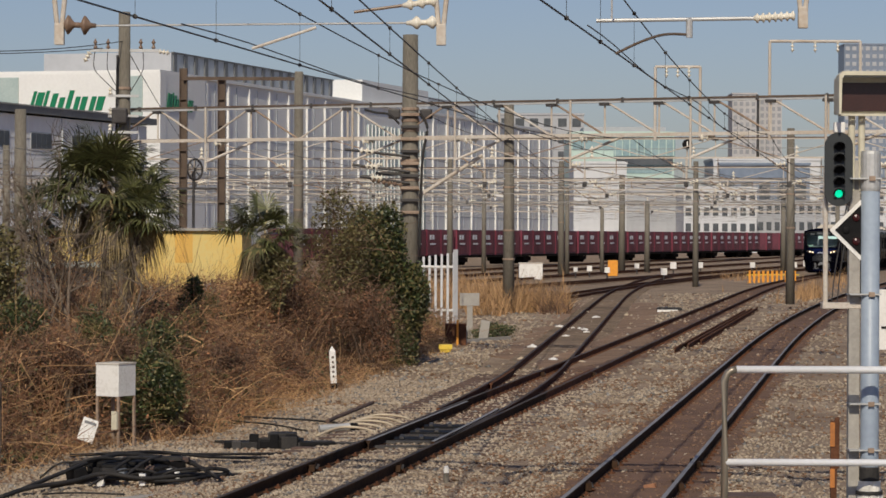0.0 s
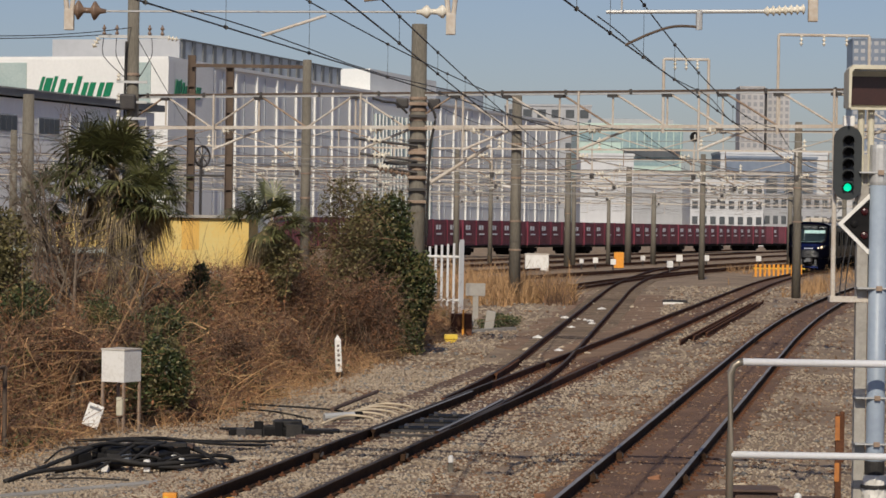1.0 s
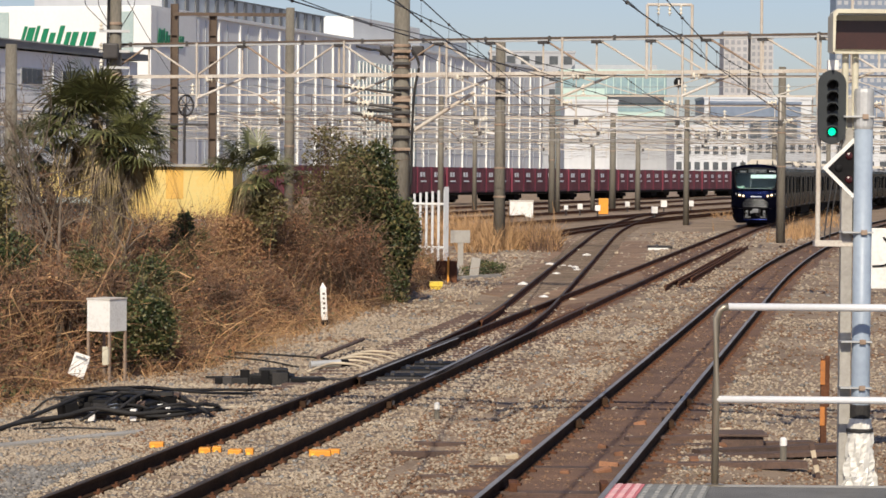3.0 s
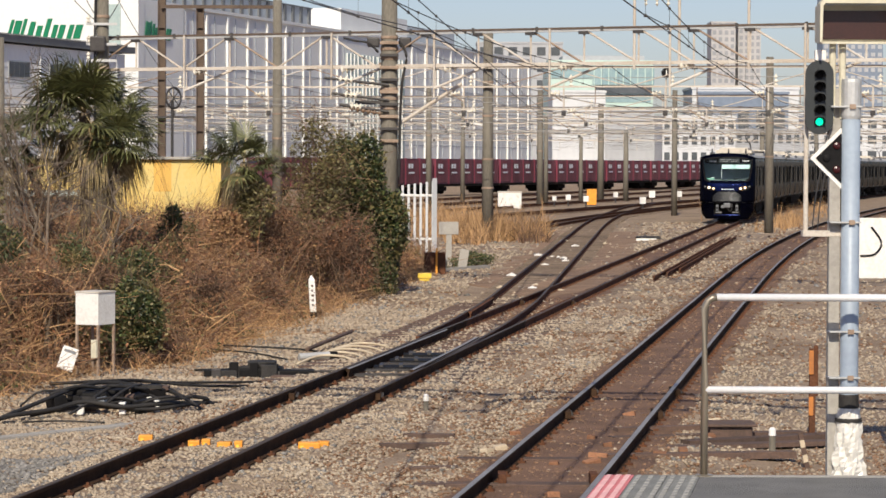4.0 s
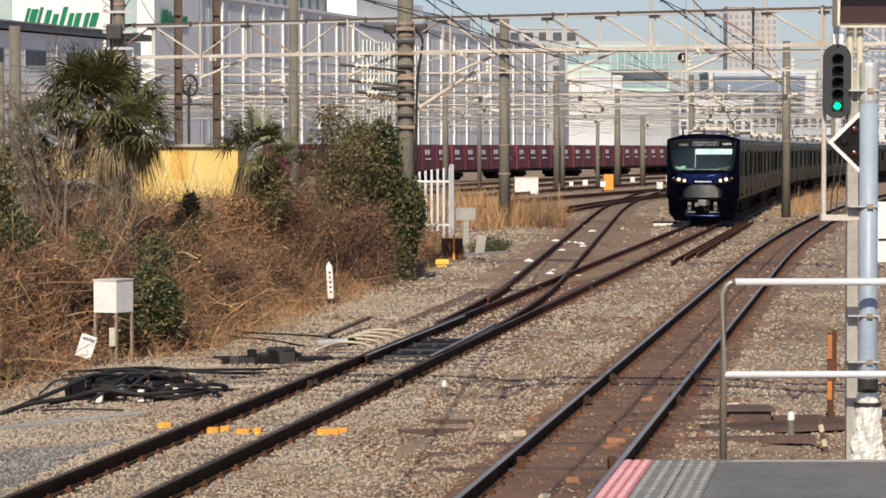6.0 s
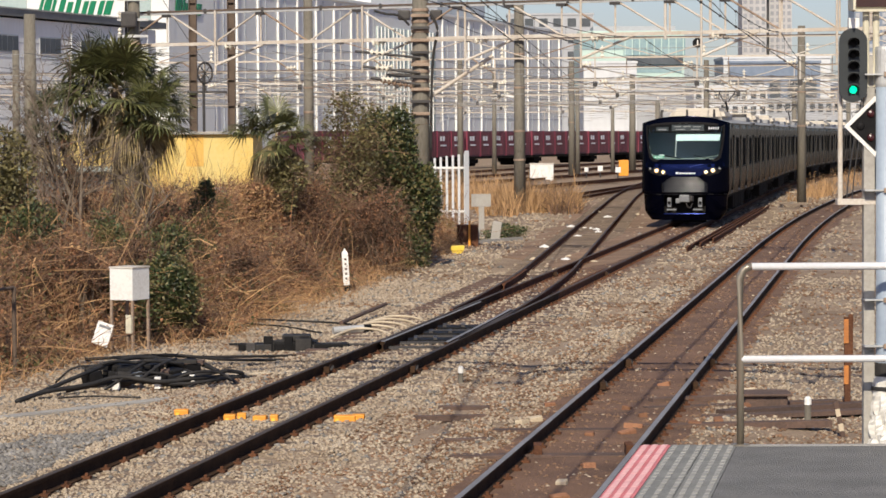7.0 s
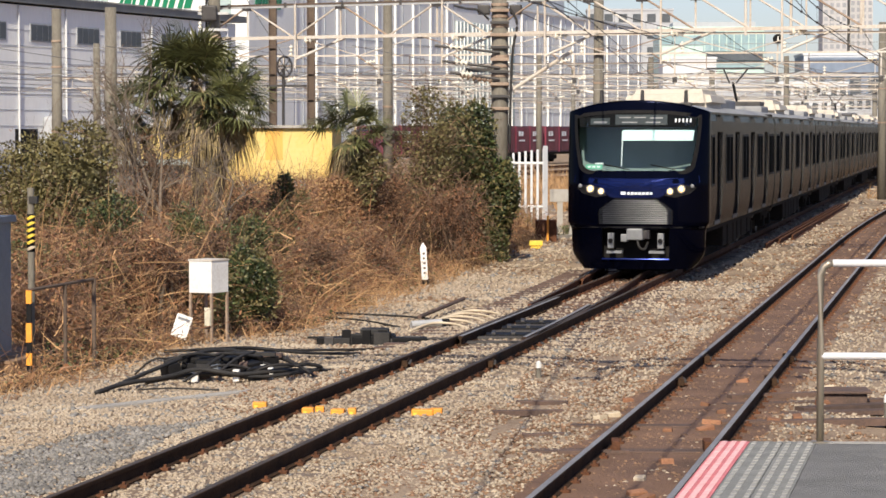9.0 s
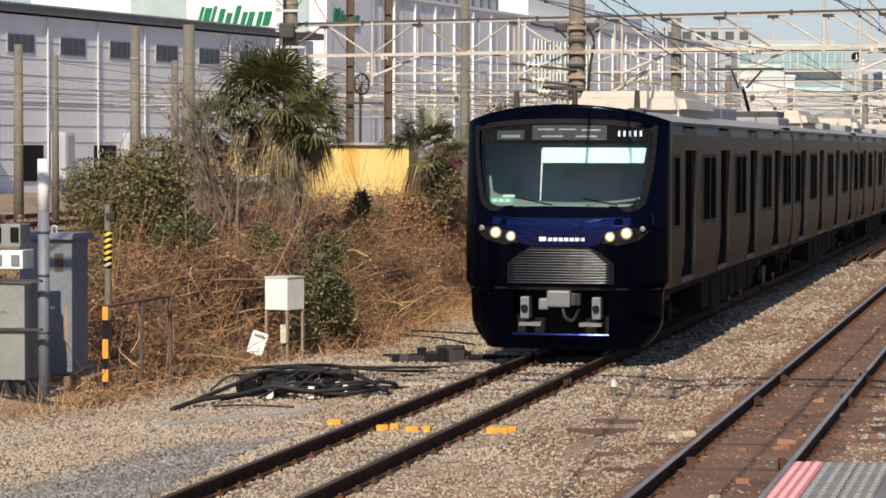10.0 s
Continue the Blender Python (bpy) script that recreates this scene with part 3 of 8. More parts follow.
def truss_beam(name, a, b, z0, z1, parent, upper="steel_rust", lower="steel_beige", bay=1.15, r=0.045, split=2.0):
    """A lattice beam between two plan points, with posts and diagonals as parts."""
    a, b = Vector(a), Vector(b)
    L = (b - a).length
    n = max(2, int(L / bay))
    m = Matrix.Translation(a) @ Matrix.Rotation(math.atan2(b.y - a.y, b.x - a.x), 4, "Z")
    top = part("upper_chord", box(0, L, -r, r, z1 - r, z1 + r * 0.1, m=m), upper, parent)
    part("top_angle", box(0, L, -r * 1.3, r * 1.3, z1 + r * 0.1, z1 + r, m=m), "steel_rust", top, "dark weathered angle iron")
    part("lower_chord", box(0, L, -r, r, z0 - r * 0.8, z0 + r * 0.8, m=m), lower, parent)
    for i in range(n):
        p, q = a.lerp(b, i / n), a.lerp(b, (i + 1) / n)
        # zigzag on the left of the split, all diagonals falling to the right beyond it
        zz = (z1, z0) if i % 2 or i / n > split else (z0, z1)
        part("diagonal", rod((p.x, p.y, zz[0]), (q.x, q.y, zz[1]), r * 0.5, seg=6), "steel_beige" if i % 3 else "steel_worn", parent)
        if i % 2 or i / n > split:
            part("strut", rod((p.x, p.y, z0), (p.x, p.y, z1), r * 0.5, seg=6), lower, parent)
            part("gusset", box(-0.13, 0.13, -r * 1.5, r * 1.5, z1 - r * 2.2, z1 - r * 0.8, m=Matrix.Translation((p.x, p.y, 0)) @ m.to_3x3().to_4x4()), "dark_steel", parent)
    return top


def build_gantries():
    # main portal across the two lines
    g = thing("catenary_gantry", "pale lattice portal beam over the tracks on concrete poles", "gantry", "catenary gantries")
    A, B = (-9.4, 75.2, 0), (13.2, 64.4, 0)
    truss_beam("beam", A, B, 5.55, 6.42, g, upper="galv", bay=1.45, r=0.055, split=0.38)
    # nearest portal above the view, with drop tubes
    g0 = thing("catenary_gantry", "lattice portal beam near the platform with drop tubes", "gantry", "catenary gantries")
    truss_beam("beam", (-8.6, 29.3, 0), (9.5, 26.6, 0), 6.5, 7.3, g0, bay=1.2, r=0.05)
    for x in (-8.6, 9.5):
        concrete_pole(x, 28.0 - 0.15 * x, 8.2, 0.2)
    # drop brackets with insulators
    for i, (x, zb) in enumerate(((-4.04, 4.95), (-0.10, 4.96), (3.63, 5.15))):
        y = 28
        for s in (-1, 1):
            part("drop_tube", rod((x + s * 0.16, y, 6.5), (x + s * 0.02, y, zb + 0.15), 0.026, seg=8), "steel_beige", g0)
        part("bracket", box(x - 0.05, x + 0.05, y - 0.04, y + 0.04, zb, zb + 0.22, bevel=0.01), "steel_beige", g0)
    insulator(g0, (-4.0, 28, 5.16), (-3.66, 28, 5.15), 2, 0.10, "porcelain_brown")
    insulator(g0, (-0.14, 28, 5.2), (-0.46, 28, 5.19), 2, 0.07)
    part("span_rod", rod((-3.66, 28, 5.15), (-0.46, 28, 5.19), 0.011, seg=6), "galv", g0)
    insulator(g0, (-0.14, 28, 5.42), (-0.5, 28, 5.37), 3, 0.06)
    part("steady_arm", pipe([(-0.5, 28, 5.37), (-1.0, 28, 5.30)], 0.016), "porcelain_brown", g0)
    part("registration_arm", pipe([(-1.39, 28, 5.14), (-1.75, 28, 5.02), (-2.05, 28, 4.92)], 0.016), "steel_beige", g0)
    insulator(g0, (3.55, 28, 5.28), (3.12, 28, 5.25), 7, 0.055)
    part("tube", rod((3.12, 28, 5.25), (1.5, 28, 5.22), 0.02, seg=8), "galv", g0)
    part("drop_arm", rod((2.46, 28, 5.25), (2.46, 28, 5.05), 0.035, seg=8), "galv", g0)
    part("registration_arm", pipe(curve_points([(2.46, 28, 5.08), (2.2, 28, 5.08), (1.95, 28, 5.0), (1.7, 28, 4.88)]), 0.014), "steel_rust", g0)
    part("hanger", rod((1.66, 28, 5.22), (1.66, 28, 6.5), 0.012, seg=6), "galv", g0)
    # cantilever arms with insulators on the main portal
    for f in (0.12, 0.3, 0.42, 0.55, 0.68, 0.82):
        x, y = A[0] + (B[0] - A[0]) * f, A[1] + (B[1] - A[1]) * f - 0.15
        part("cantilever", rod((x, y, 4.95), (x + 1.5, y, 5.6), 0.035, seg=8), "steel_beige", g)
        part("drop_tube", rod((x, y, 4.7), (x, y, 6.45), 0.03, seg=8), "steel_beige", g)
        insulator(g, (x + 0.25, y, 5.45), (x + 0.62, y, 5.5), 3, 0.1)
    for k in range(14):
        f = (k + 0.5) / 14
        x, y = A[0] + (B[0] - A[0]) * f, A[1] + (B[1] - A[1]) * f - 0.07
        part("clip", box(x - 0.035, x + 0.035, y - 0.05, y + 0.02, 6.38, 6.50), "dark_steel", g)
    # yard portals
    P = [((-13, 116), (24, 108), 7.0, 6.2), ((-26, 152), (30, 138), 6.6, 5.9), ((-34, 182), (36, 166), 6.6, 5.9),
         ((-34, 215), (40, 198), 6.9, 6.1), ((-30, 250), (48, 232), 6.6, 5.9), ((-20, 292), (60, 270), 7.4, 6.5), ((-14, 330), (72, 308), 6.6, 5.8), ((-8, 375), (84, 350), 7.2, 6.3)]
    for i, ((x0, y0), (x1, y1), z1, z0) in enumerate(P):
        t = thing("catenary_gantry", "distant yard portal of thin pale lattice", "gantry", "catenary gantries")
        truss_beam("beam", (x0, y0, 0), (x1, y1, 0), z0, z1, t, upper="steel_beige", bay=2.6, r=0.045)
        n = 9
        for k in range(n):
            f = (k + 0.5) / n
            x, y = x0 + (x1 - x0) * f, y0 + (y1 - y0) * f
            part("drop_arm", rod((x, y, z0), (x, y, 4.9), 0.035, seg=6), "steel_beige", t)
            part("cantilever", rod((x, y, 5.1), (x + 1.3, y, 5.5), 0.03, seg=6), "galv", t)
            part("steady_arm", rod((x, y, 4.95), (x - 1.1, y, 5.0), 0.03, seg=6), "wire_pale", t)
            insulator(t, (x + 0.3, y, z0 + 0.02), (x + 0.3, y, z0 + 0.5), 3, 0.1)
            if i < 5:
                insulator(t, (x + 0.15, y, 5.15), (x + 0.55, y, 5.27), 3, 0.11)
                insulator(t, (x - 0.15, y, z0 - 0.25), (x - 0.6, y, z0 - 0.3), 3, 0.11)
                part("brace", rod((x - 0.05, y, z0 - 0.6), (x - 0.95, y, z0), 0.03, seg=6), "steel_worn", t)
                part("hanger", rod((x + 1.3, y, 5.5), (x + 1.3, y, z0), 0.018, seg=5), "steel_worn", t)
                part("clamp", box(x - 0.09, x + 0.09, y - 0.09, y + 0.09, 5.0, 5.22, bevel=0.01), "dark_steel", t)


def build_poles():
    p = concrete_pole(-9.0, 74.6, 9.1, 0.2, "concrete catenary pole with a crossarm of insulators", bands=(5.3, 5.6, 7.0))
    part("crossarm", box(-0.95, 0.95, -0.04, 0.04, 8.0, 8.08), "galv", p)
    for x in (-0.8, -0.45, 0.45, 0.8):
        insulator(p, (x, 0, 8.08), (x, 0, 8.36), 2, 0.06, "porcelain_brown")
    for x in (-0.8, -0.45, 0.5):
        part("jumper", pipe(curve_points([(x, 0, 8.1), (x * 1.05, 0, 7.6), (x * 0.8, 0, 7.3), (0, 0.2, 6.7)]), 0.012, 6), "wire", p)
    part("riser_cable", pipe([(-0.17, -0.16, 7.9), (-0.19, -0.17, 6.4), (-0.2, -0.18, 2.0)], 0.035, 8), "rubber", p)
    for z in (6.75, 6.2, 5.75):
        part("step_arm", box(-0.42, 0.42, -0.22, -0.16, z, z + 0.07), "galv", p)
        insulator(p, (-0.36, -0.2, z + 0.07), (-0.36, -0.2, z + 0.27), 2, 0.07)
    part("switch_gear", box(-0.3, 0.12, -0.42, -0.2, 6.02, 6.45, bevel=0.05), "dark_steel", p)
    insulator(p, (-0.95, 0, 8.0), (-1.1, 0, 7.72), 3, 0.09)
    insulator(p, (0.95, 0, 8.02), (1.25, 0, 7.98), 3, 0.08)
    p = concrete_pole(-1.08, 71.2, 8.25, 0.25, "thick concrete catenary pole wrapped with metal bands", bands=(4.2, 4.45, 4.7, 4.95, 5.2, 5.5, 5.75, 6.0, 6.3))
    part("bracket", box(-0.9, 0.0, -0.05, 0.05, 4.55, 4.65), "dark_steel", p)
    part("brace", rod((0.2, 0, 4.0), (1.9, 0, 5.1), 0.05, seg=8), "steel_beige", p)
    part("cable_loop", pipe(curve_points([(0.25, -0.2, 6.2), (0.45, -0.2, 5.8), (0.33, -0.2, 5.0), (0.27, -0.2, 3.2), (0.27, -0.2, 0.2)]), 0.035, 8), "rubber", p)
    insulator(p, (-0.2, -0.25, 4.3), (-1.05, -0.25, 4.45), 6, 0.08, "porcelain_brown")
    for z, x1 in ((4.75, -1.5), (4.45, -1.3), (5.15, -1.7)):
        part("arm", rod((0.0, -0.27, z - 0.1), (x1, -0.27, z + 0.08), 0.035, seg=8), "dark_steel", p)
        insulator(p, (x1 * 0.55, -0.27, z + 0.02), (x1 * 0.8, -0.27, z + 0.06), 3, 0.1)
    for k in range(9):
        part("clamp", box(-0.245, 0.245, -0.3, -0.2, 3.55 + 0.32 * k, 3.63 + 0.32 * k, bevel=0.01), "dark_steel" if k % 2 else "steel_worn", p)
    for x in (-0.42, 0.42):
        part("spring_balancer", box(x - 0.16, x + 0.16, -0.2, 0.2, 6.05, 6.3, bevel=0.04), "dark_steel", p)
    part("cable_loop", pipe(curve_points([(-0.28, -0.2, 5.9), (-0.55, -0.2, 6.15), (-0.9, -0.2, 6.2), (-1.2, -0.2, 6.28)]), 0.03, 8), "rubber", p)
    p = concrete_pole(2.40, 113, 8.5, 0.25, "concrete catenary pole standing in dry grass", bands=(2.0, 3.2, 5.0, 6.4))
    part("lamp_arm", rod((-0.25, -0.2, 4.6), (-0.6, -0.3, 4.66), 0.05, seg=8), "white_paint", p)
    concrete_pole(16.0, 128, 8.1, 0.22, "concrete catenary pole beside the main line", bands=(3.4, 5.0))
    concrete_pole(15.4, 171, 7.7, 0.2, bands=(5.2,))
    concrete_pole(8.3, 205, 8.6, 0.26, bands=(4,))
    concrete_pole(14.9, 237, 8.3, 0.3, bands=(5,))
    concrete_pole(17.1, 237, 6.0, 0.25)
    concrete_pole(-0.1, 190, 8.4, 0.22, bands=(5, 6))
    concrete_pole(2.7, 225, 8.2, 0.2)
    concrete_pole(9.6, 225, 7.0, 0.2)
    concrete_pole(12.5, 225, 5.3, 0.18)
    concrete_pole(29, 237, 7.0, 0.25)
    concrete_pole(37, 260, 7.2, 0.25)
    for x, y, h, r, b in ((-22.3, 100, 6.85, 0.2, (3.1, 5.0)), (-23.0, 110, 6.8, 0.16, ()), (-18.8, 105, 7.75, 0.23, (2, 3, 5.5, 6.5)), (-15.1, 95, 7.35, 0.25, ()), (-19.7, 120, 6.9, 0.19, ())):
        concrete_pole(x, y, h, r, bands=b)
    concrete_pole(-6.2, 110, 9.6, 0.22, bands=(4, 5))
    # rusty lattice masts behind the yellow hut
    for x, y, h in ((-9.39, 95, 8.8), (-8.05, 95, 8.45)):
        t = thing("steel_mast", "rusty steel overhead-line mast with tensioning gear", "mast", "steel masts", at=Matrix.Translation((x, y, 0)))
        for s in (-1, 1):
            part("flange", box(s * 0.12 - 0.015, s * 0.12 + 0.015, -0.12, 0.12, -0.25, h), "steel_rust", t)
        part("web", box(-0.105, 0.105, -0.015, 0.015, -0.25, h), "steel_rust", t)
        for k in range(9):
            part("stiffener", box(-0.105, 0.105, -0.11, -0.015, 0.5 + k * 0.9, 0.53 + k * 0.9), "steel_rust", t)
    t = thing("mast_crossbeam", "rusty steel crossbeam with pulley wheel between two masts", "beam")
    part("beam", box(-9.4, -5.5, 94.82, 94.88, 8.38, 8.5), "steel_rust", t)
    part("lower_beam", box(-9.6, -8.2, 94.8, 94.9, 4.55, 4.63), "dark_steel", t)
    c = Vector((-8.95, 94.7, 5.25))
    turn = Matrix.Rotation(radians(50), 3, "Z")
    ring = [c + turn @ Vector((0.36 * math.cos(k * math.pi / 10), 0, 0.36 * math.sin(k * math.pi / 10))) for k in range(21)]
    wh = part("pulley", pipe(ring, 0.035, 6), "dark_steel", t)
    for k in range(4):
        v = turn @ Vector((0.36 * math.cos(k * math.pi / 4), 0, 0.36 * math.sin(k * math.pi / 4)))
        part("spoke", rod(c - v, c + v, 0.02, seg=5), "dark_steel", wh)
    part("weight_rod", rod((-9.0, 94.7, 5.2), (-9.0, 94.7, 1.5), 0.05, seg=8), "dark_steel", t)


def wire_line(name, pts, r, material="wire", label="overhead wire", drop=()):
    t = thing(name, label, "overhead wire", "overhead wires")
    part("wire", pipe(pts, r, 5), material, t)
    for a, b in drop:
        part("dropper", rod(a, b, r * 0.3, seg=4), material, t)
    return t


def build_wires():
    # contact and messenger wires over both lines, hung from the portals
    def catenary(fx, off, spans, zc=4.9, top=5.56, sag=0.42):
        C, Ms, dr, first = [], [], [], spans[1]
        for a, b in zip(spans, spans[1:]):
            n = 18
            for k in range(n):
                f = k / n
                y = a + (b - a) * f
                C.append((fx(y) + off, y, zc))
                Ms.append((fx(y) + off, y, top - sag * 4 * f * (1 - f) * min(1, (b - a) / 43)))
                if k % 2 == 1:
                    dr.append((C[-1], Ms[-1]))
        c = wire_line("contact_wire", C, 0.009, label="grooved copper contact wire of the overhead line")
        w = wire_line("messenger_wire", Ms, 0.0085, label="sagging messenger wire with thin droppers", drop=dr)
        for p, q in dr:
            if p[1] < 75:
                for e, par in ((p, c), (q, w)):
                    part("clip", rod((e[0], e[1] - 0.04, e[2]), (e[0], e[1] + 0.04, e[2]), 0.022, seg=6), "dark_steel", par)
        return C
    for fx, off, spans in ((left_x, 0.46, (2, 28, 71, 112, 150, 200)), (right_x, 0.3, (2, 28, 68, 112, 150, 200))):
        C = catenary(fx, off, spans)
        wire_line("feeder_wire", [(x + 0.05 * math.sin(y * 0.35), y, z + 0.05 + 0.03 * math.sin(y * 0.5)) for x, y, z in C if 24 < y < 60], 0.007, label="dark jumper wire beside the contact wire")
    # wires of the crossover that cut across from the platform side
    catenary(lambda y: -0.8 + 0.0637 * (y - 26), 0.0, (2, 20, 71, 112), top=5.2, sag=0.04)
    # feeders that meet the tall crossarm pole
    F = [((-13.5, 58, 7.1), (-9.0, 74.6, 8.3)), ((-17, 60, 7.3), (-9.6, 74.6, 8.1)), ((-9, 74.6, 8.2), (-14, 152, 6.8)), ((-1.08, 71, 6.4), (2.4, 113, 7))]
    for a, b in F:
        a, b = Vector(a), Vector(b)
        n = 12
        wire_line("feeder_wire", [a.lerp(b, k / n) - Vector((0, 0, 0.25 * 4 * (k / n) * (1 - k / n))) for k in range(n + 1)], 0.012, label="dark feeder wire slung between poles")
    # yard catenaries, many and thin
    rnd = random.Random(4)
    for i in range(16):
        x0 = -40 + i * 4.2
        b = 0.24 + 0.004 * i
        for z, rr in ((5.0, 0.011), (5.9, 0.012)):
            pts = []
            for k in range(31):
                y = 92 + k * 10
                sag = 0.5 * abs(math.sin(k * math.pi / 4)) if z > 5.5 else 0
                pts.append((x0 + b * (y - 92), y, z - sag))
            wire_line("yard_wire", pts, rr, "wire_pale", "thin weathered yard catenary wire")
    # cross-span wires of the yard, level and pale
    for i in range(22):
        y = 95 + i * 7.5
        if i in (4, 5):
            continue
        z = rnd.uniform(4.6, 7.0)
        x0 = -34 + (y - 95) * 0.06
        x1 = rnd.uniform(2, 14) + (y - 95) * 0.2
        wire_line("cross_span", [(x0 + (x1 - x0) * k / 8, y - 0.22 * (x0 + (x1 - x0) * k / 8) * 0.4, z - 0.15 * math.sin(math.pi * k / 8)) for k in range(9)], 0.013, "wire_pale", "pale cross-span wire between yard portals")


# ---- buildings ----
def along(a, b):
    """A frame whose x runs from a to b on the ground, z up, y to the left of it (away from the viewer)."""
    a, b = Vector((*a, 0)), Vector((*b, 0))
    return Matrix.Translation(a) @ Matrix.Rotation(math.atan2(b.y - a.y, b.x - a.x), 4, "Z"), (b - a).length


def build_factory():
    """Long grey factory with white fins, a glazed recess, a white sign front and a louvred penthouse."""
    m, L = along((-30.3, 280), (16.3, 441))
    t = thing("factory_building", "large grey factory with white vertical fins and white sign front", "building", at=m)
    H = 19.6
    part("wall", box(0, L, 0, 26, -0.3, H), "nid_grey", t)
    part("coping", box(-0.2, L + 0.2, -0.25, 26, H, H + 0.35), "nid_white", t)
    k = 0
    x = 13.4
    while x < L:
        if not 70 < x < 97:
            part("fin", box(x - 0.25, x + 0.25, -0.22, 0.0, 1.0, H - 0.3), "nid_white", t)
            part("joint", box(x + 2.6, x + 2.72, -0.06, 0.0, 1.0, H - 0.3), "louvre", t)
        else:
            part("glazing", box(x - 3.0, x + 2.9, -0.15, 0.0, 3.0, H - 2.5), "teal", t)
            for j in range(4):
                part("mullion", box(x - 3.0 + j * 1.5, x - 2.9 + j * 1.5, -0.28, -0.15, 3.0, H - 2.5), "nid_grey", t)
        x += 6.62
        k += 1
    for z in (5.5, 9.5, 13.5):
        part("band", box(20, L, -0.05, 0.0, z, z + 0.12), "louvre", t)
    # white sign front, at right angles to the long side
    front = part("sign_front", box(-0.35, 0.3, -0.3, 34, -0.3, H + 0.1), "nid_white", t, "smooth white panel front")
    part("corner_panel", box(1.3, 12.5, -0.30, 0.0, 0.5, H + 0.1), "nid_grey", t)
    part("corner_strip", box(-0.36, 1.3, -0.36, 0.0, -0.3, H + 0.1), "nid_white", t)
    part("front_glazing", box(-0.5, -0.35, 1.6, 3.4, 10.4, H - 0.3), "teal", t)
    part("front_glazing", box(-0.5, -0.35, 15.6, 22.0, 10.4, H - 0.3), "teal", t)
    # green mark on the front: plain slanted strokes
    def mark(w, yy0, size, zz, mm, parent):
        hh = size * 0.8
        # plain slanted strokes: left and right edge, foot and head height
        strokes = ((0.0, 0.24, 0, 1.7), (0.34, 0.86, 0, 1.6), (0.96, 1.2, 0, 1.75), (1.5, 1.9, 0, 1.5), (2.1, 2.5, 0, 1.15), (2.7, 3.05, 0, 1.75),
                   (3.3, 3.65, 0, 1.2), (3.78, 4.2, 0, 1.2), (4.5, 4.85, 0, 1.2), (4.98, 5.5, 0, 1.2))
        for x0, x1, za, zb in strokes:
            s0, s1 = 0.24 * za, 0.24 * zb
            part("mark_block", prism([((x0 + s0) * size, zz + za * hh), ((x1 + s0) * size, zz + za * hh), ((x1 + s1) * size, zz + zb * hh), ((x0 + s1) * size, zz + zb * hh)], yy0, yy0 + w, m=mm), "logo_green", parent)
    mark(0.08, 0, 1.5, 15.8, Matrix(((0, 1, 0, -0.45), (-1, 0, 0, 14.4), (0, 0, 1, 0), (0, 0, 0, 1))), front)
    mark(0.06, -0.45, 1.3, 15.9, Matrix.Translation((1.2, 0, 0)), t)
    # penthouse
    ph = part("penthouse", box(13.5, 68, 4, 19, H + 0.35, H + 3.1), "louvre", t, "grey louvred penthouse")
    for i in range(18):
        part("louvre_post", box(13.8 + i * 3.1, 14.7 + i * 3.1, 3.85, 4.0, H + 0.6, H + 3.0), "roof_dark", ph)
    part("roof_line", box(13.5, 68, 3.8, 4.0, H + 3.0, H + 3.15), "roof_dark", ph)
    part("penthouse_front", box(13.3, 13.5, 4, 19, H + 0.35, H + 3.1), "far_grey", t)
    ph = part("penthouse", box(104, 150, 8, 30, H + 0.35, H + 3.8), "louvre", t)
    part("stair_tower", box(74, 104, 2, 20, H + 0.35, H + 3.5), "nid_grey", t)


def build_warehouse():
    m, L = along((-60, 138), (-27, 240))
    t = thing("warehouse", "long grey steel warehouse with strip windows and dark eaves", "building", at=m)
    H = 13.4
    part("wall", box(0, L, 0, 30, -0.3, H - 0.9), "wall_grey", t)
    part("gable", box(L, L + 0.15, 0.2, 30, -0.3, H - 0.9), "wall_grey", t)
    bm = bmesh.new()
    box(-0.5, L + 1.6, -0.4, 31, H - 0.75, H - 0.2, bm=bm)
    part("roof", bm, "roof_dark", t, "dark ribbed metal roof edge")
    bm = bmesh.new()
    for i in range(int(L / 0.5)):
        box(i * 0.5, i * 0.5 + 0.2, -0.5, 20, H - 0.2, H - 0.08, bm=bm)
    tagged(part("roof_ribs", bm, "roof_dark", t), kind="stuff")
    for i in range(14):
        x = 4 + i * 7.5
        if x > L - 3:
            break
        w = part("window", box(x - 1.9, x + 1.9, -0.06, 0.0, H - 3.6, H - 2.2), "far_grey", t)
        for k in range(4):
            part("pane", box(x - 1.8 + k * 0.92, x - 0.98 + k * 0.92, -0.09, -0.06, H - 3.5, H - 2.3), "pane_far", w)
        part("downpipe", rod((x + 3.7, -0.12, 0), (x + 3.7, -0.12, H - 0.9), 0.08, seg=8), "far_white", t)
    for i in range(6):
        x = L - 62 + i * 11
        # black sheets paint the unlit inside of the open bays
        part("open_bay", box(x, x + 3.4, -0.08, 0.0, 0.6, 3.2), "black", t)
        part("vent_hood", box(x + 4.3, x + 5.8, -1.4, 0.0, 0.6, 4.2, bevel=0.3), "far_grey", t)
    part("band", box(0, L, -0.05, 0.0, 6.2, 6.35), "far_grey", t)
    for k in range(9):
        part("cladding_joint", box(0, L, -0.03, 0.0, 1.0 + k * 1.2, 1.05 + k * 1.2), "far_grey", t)


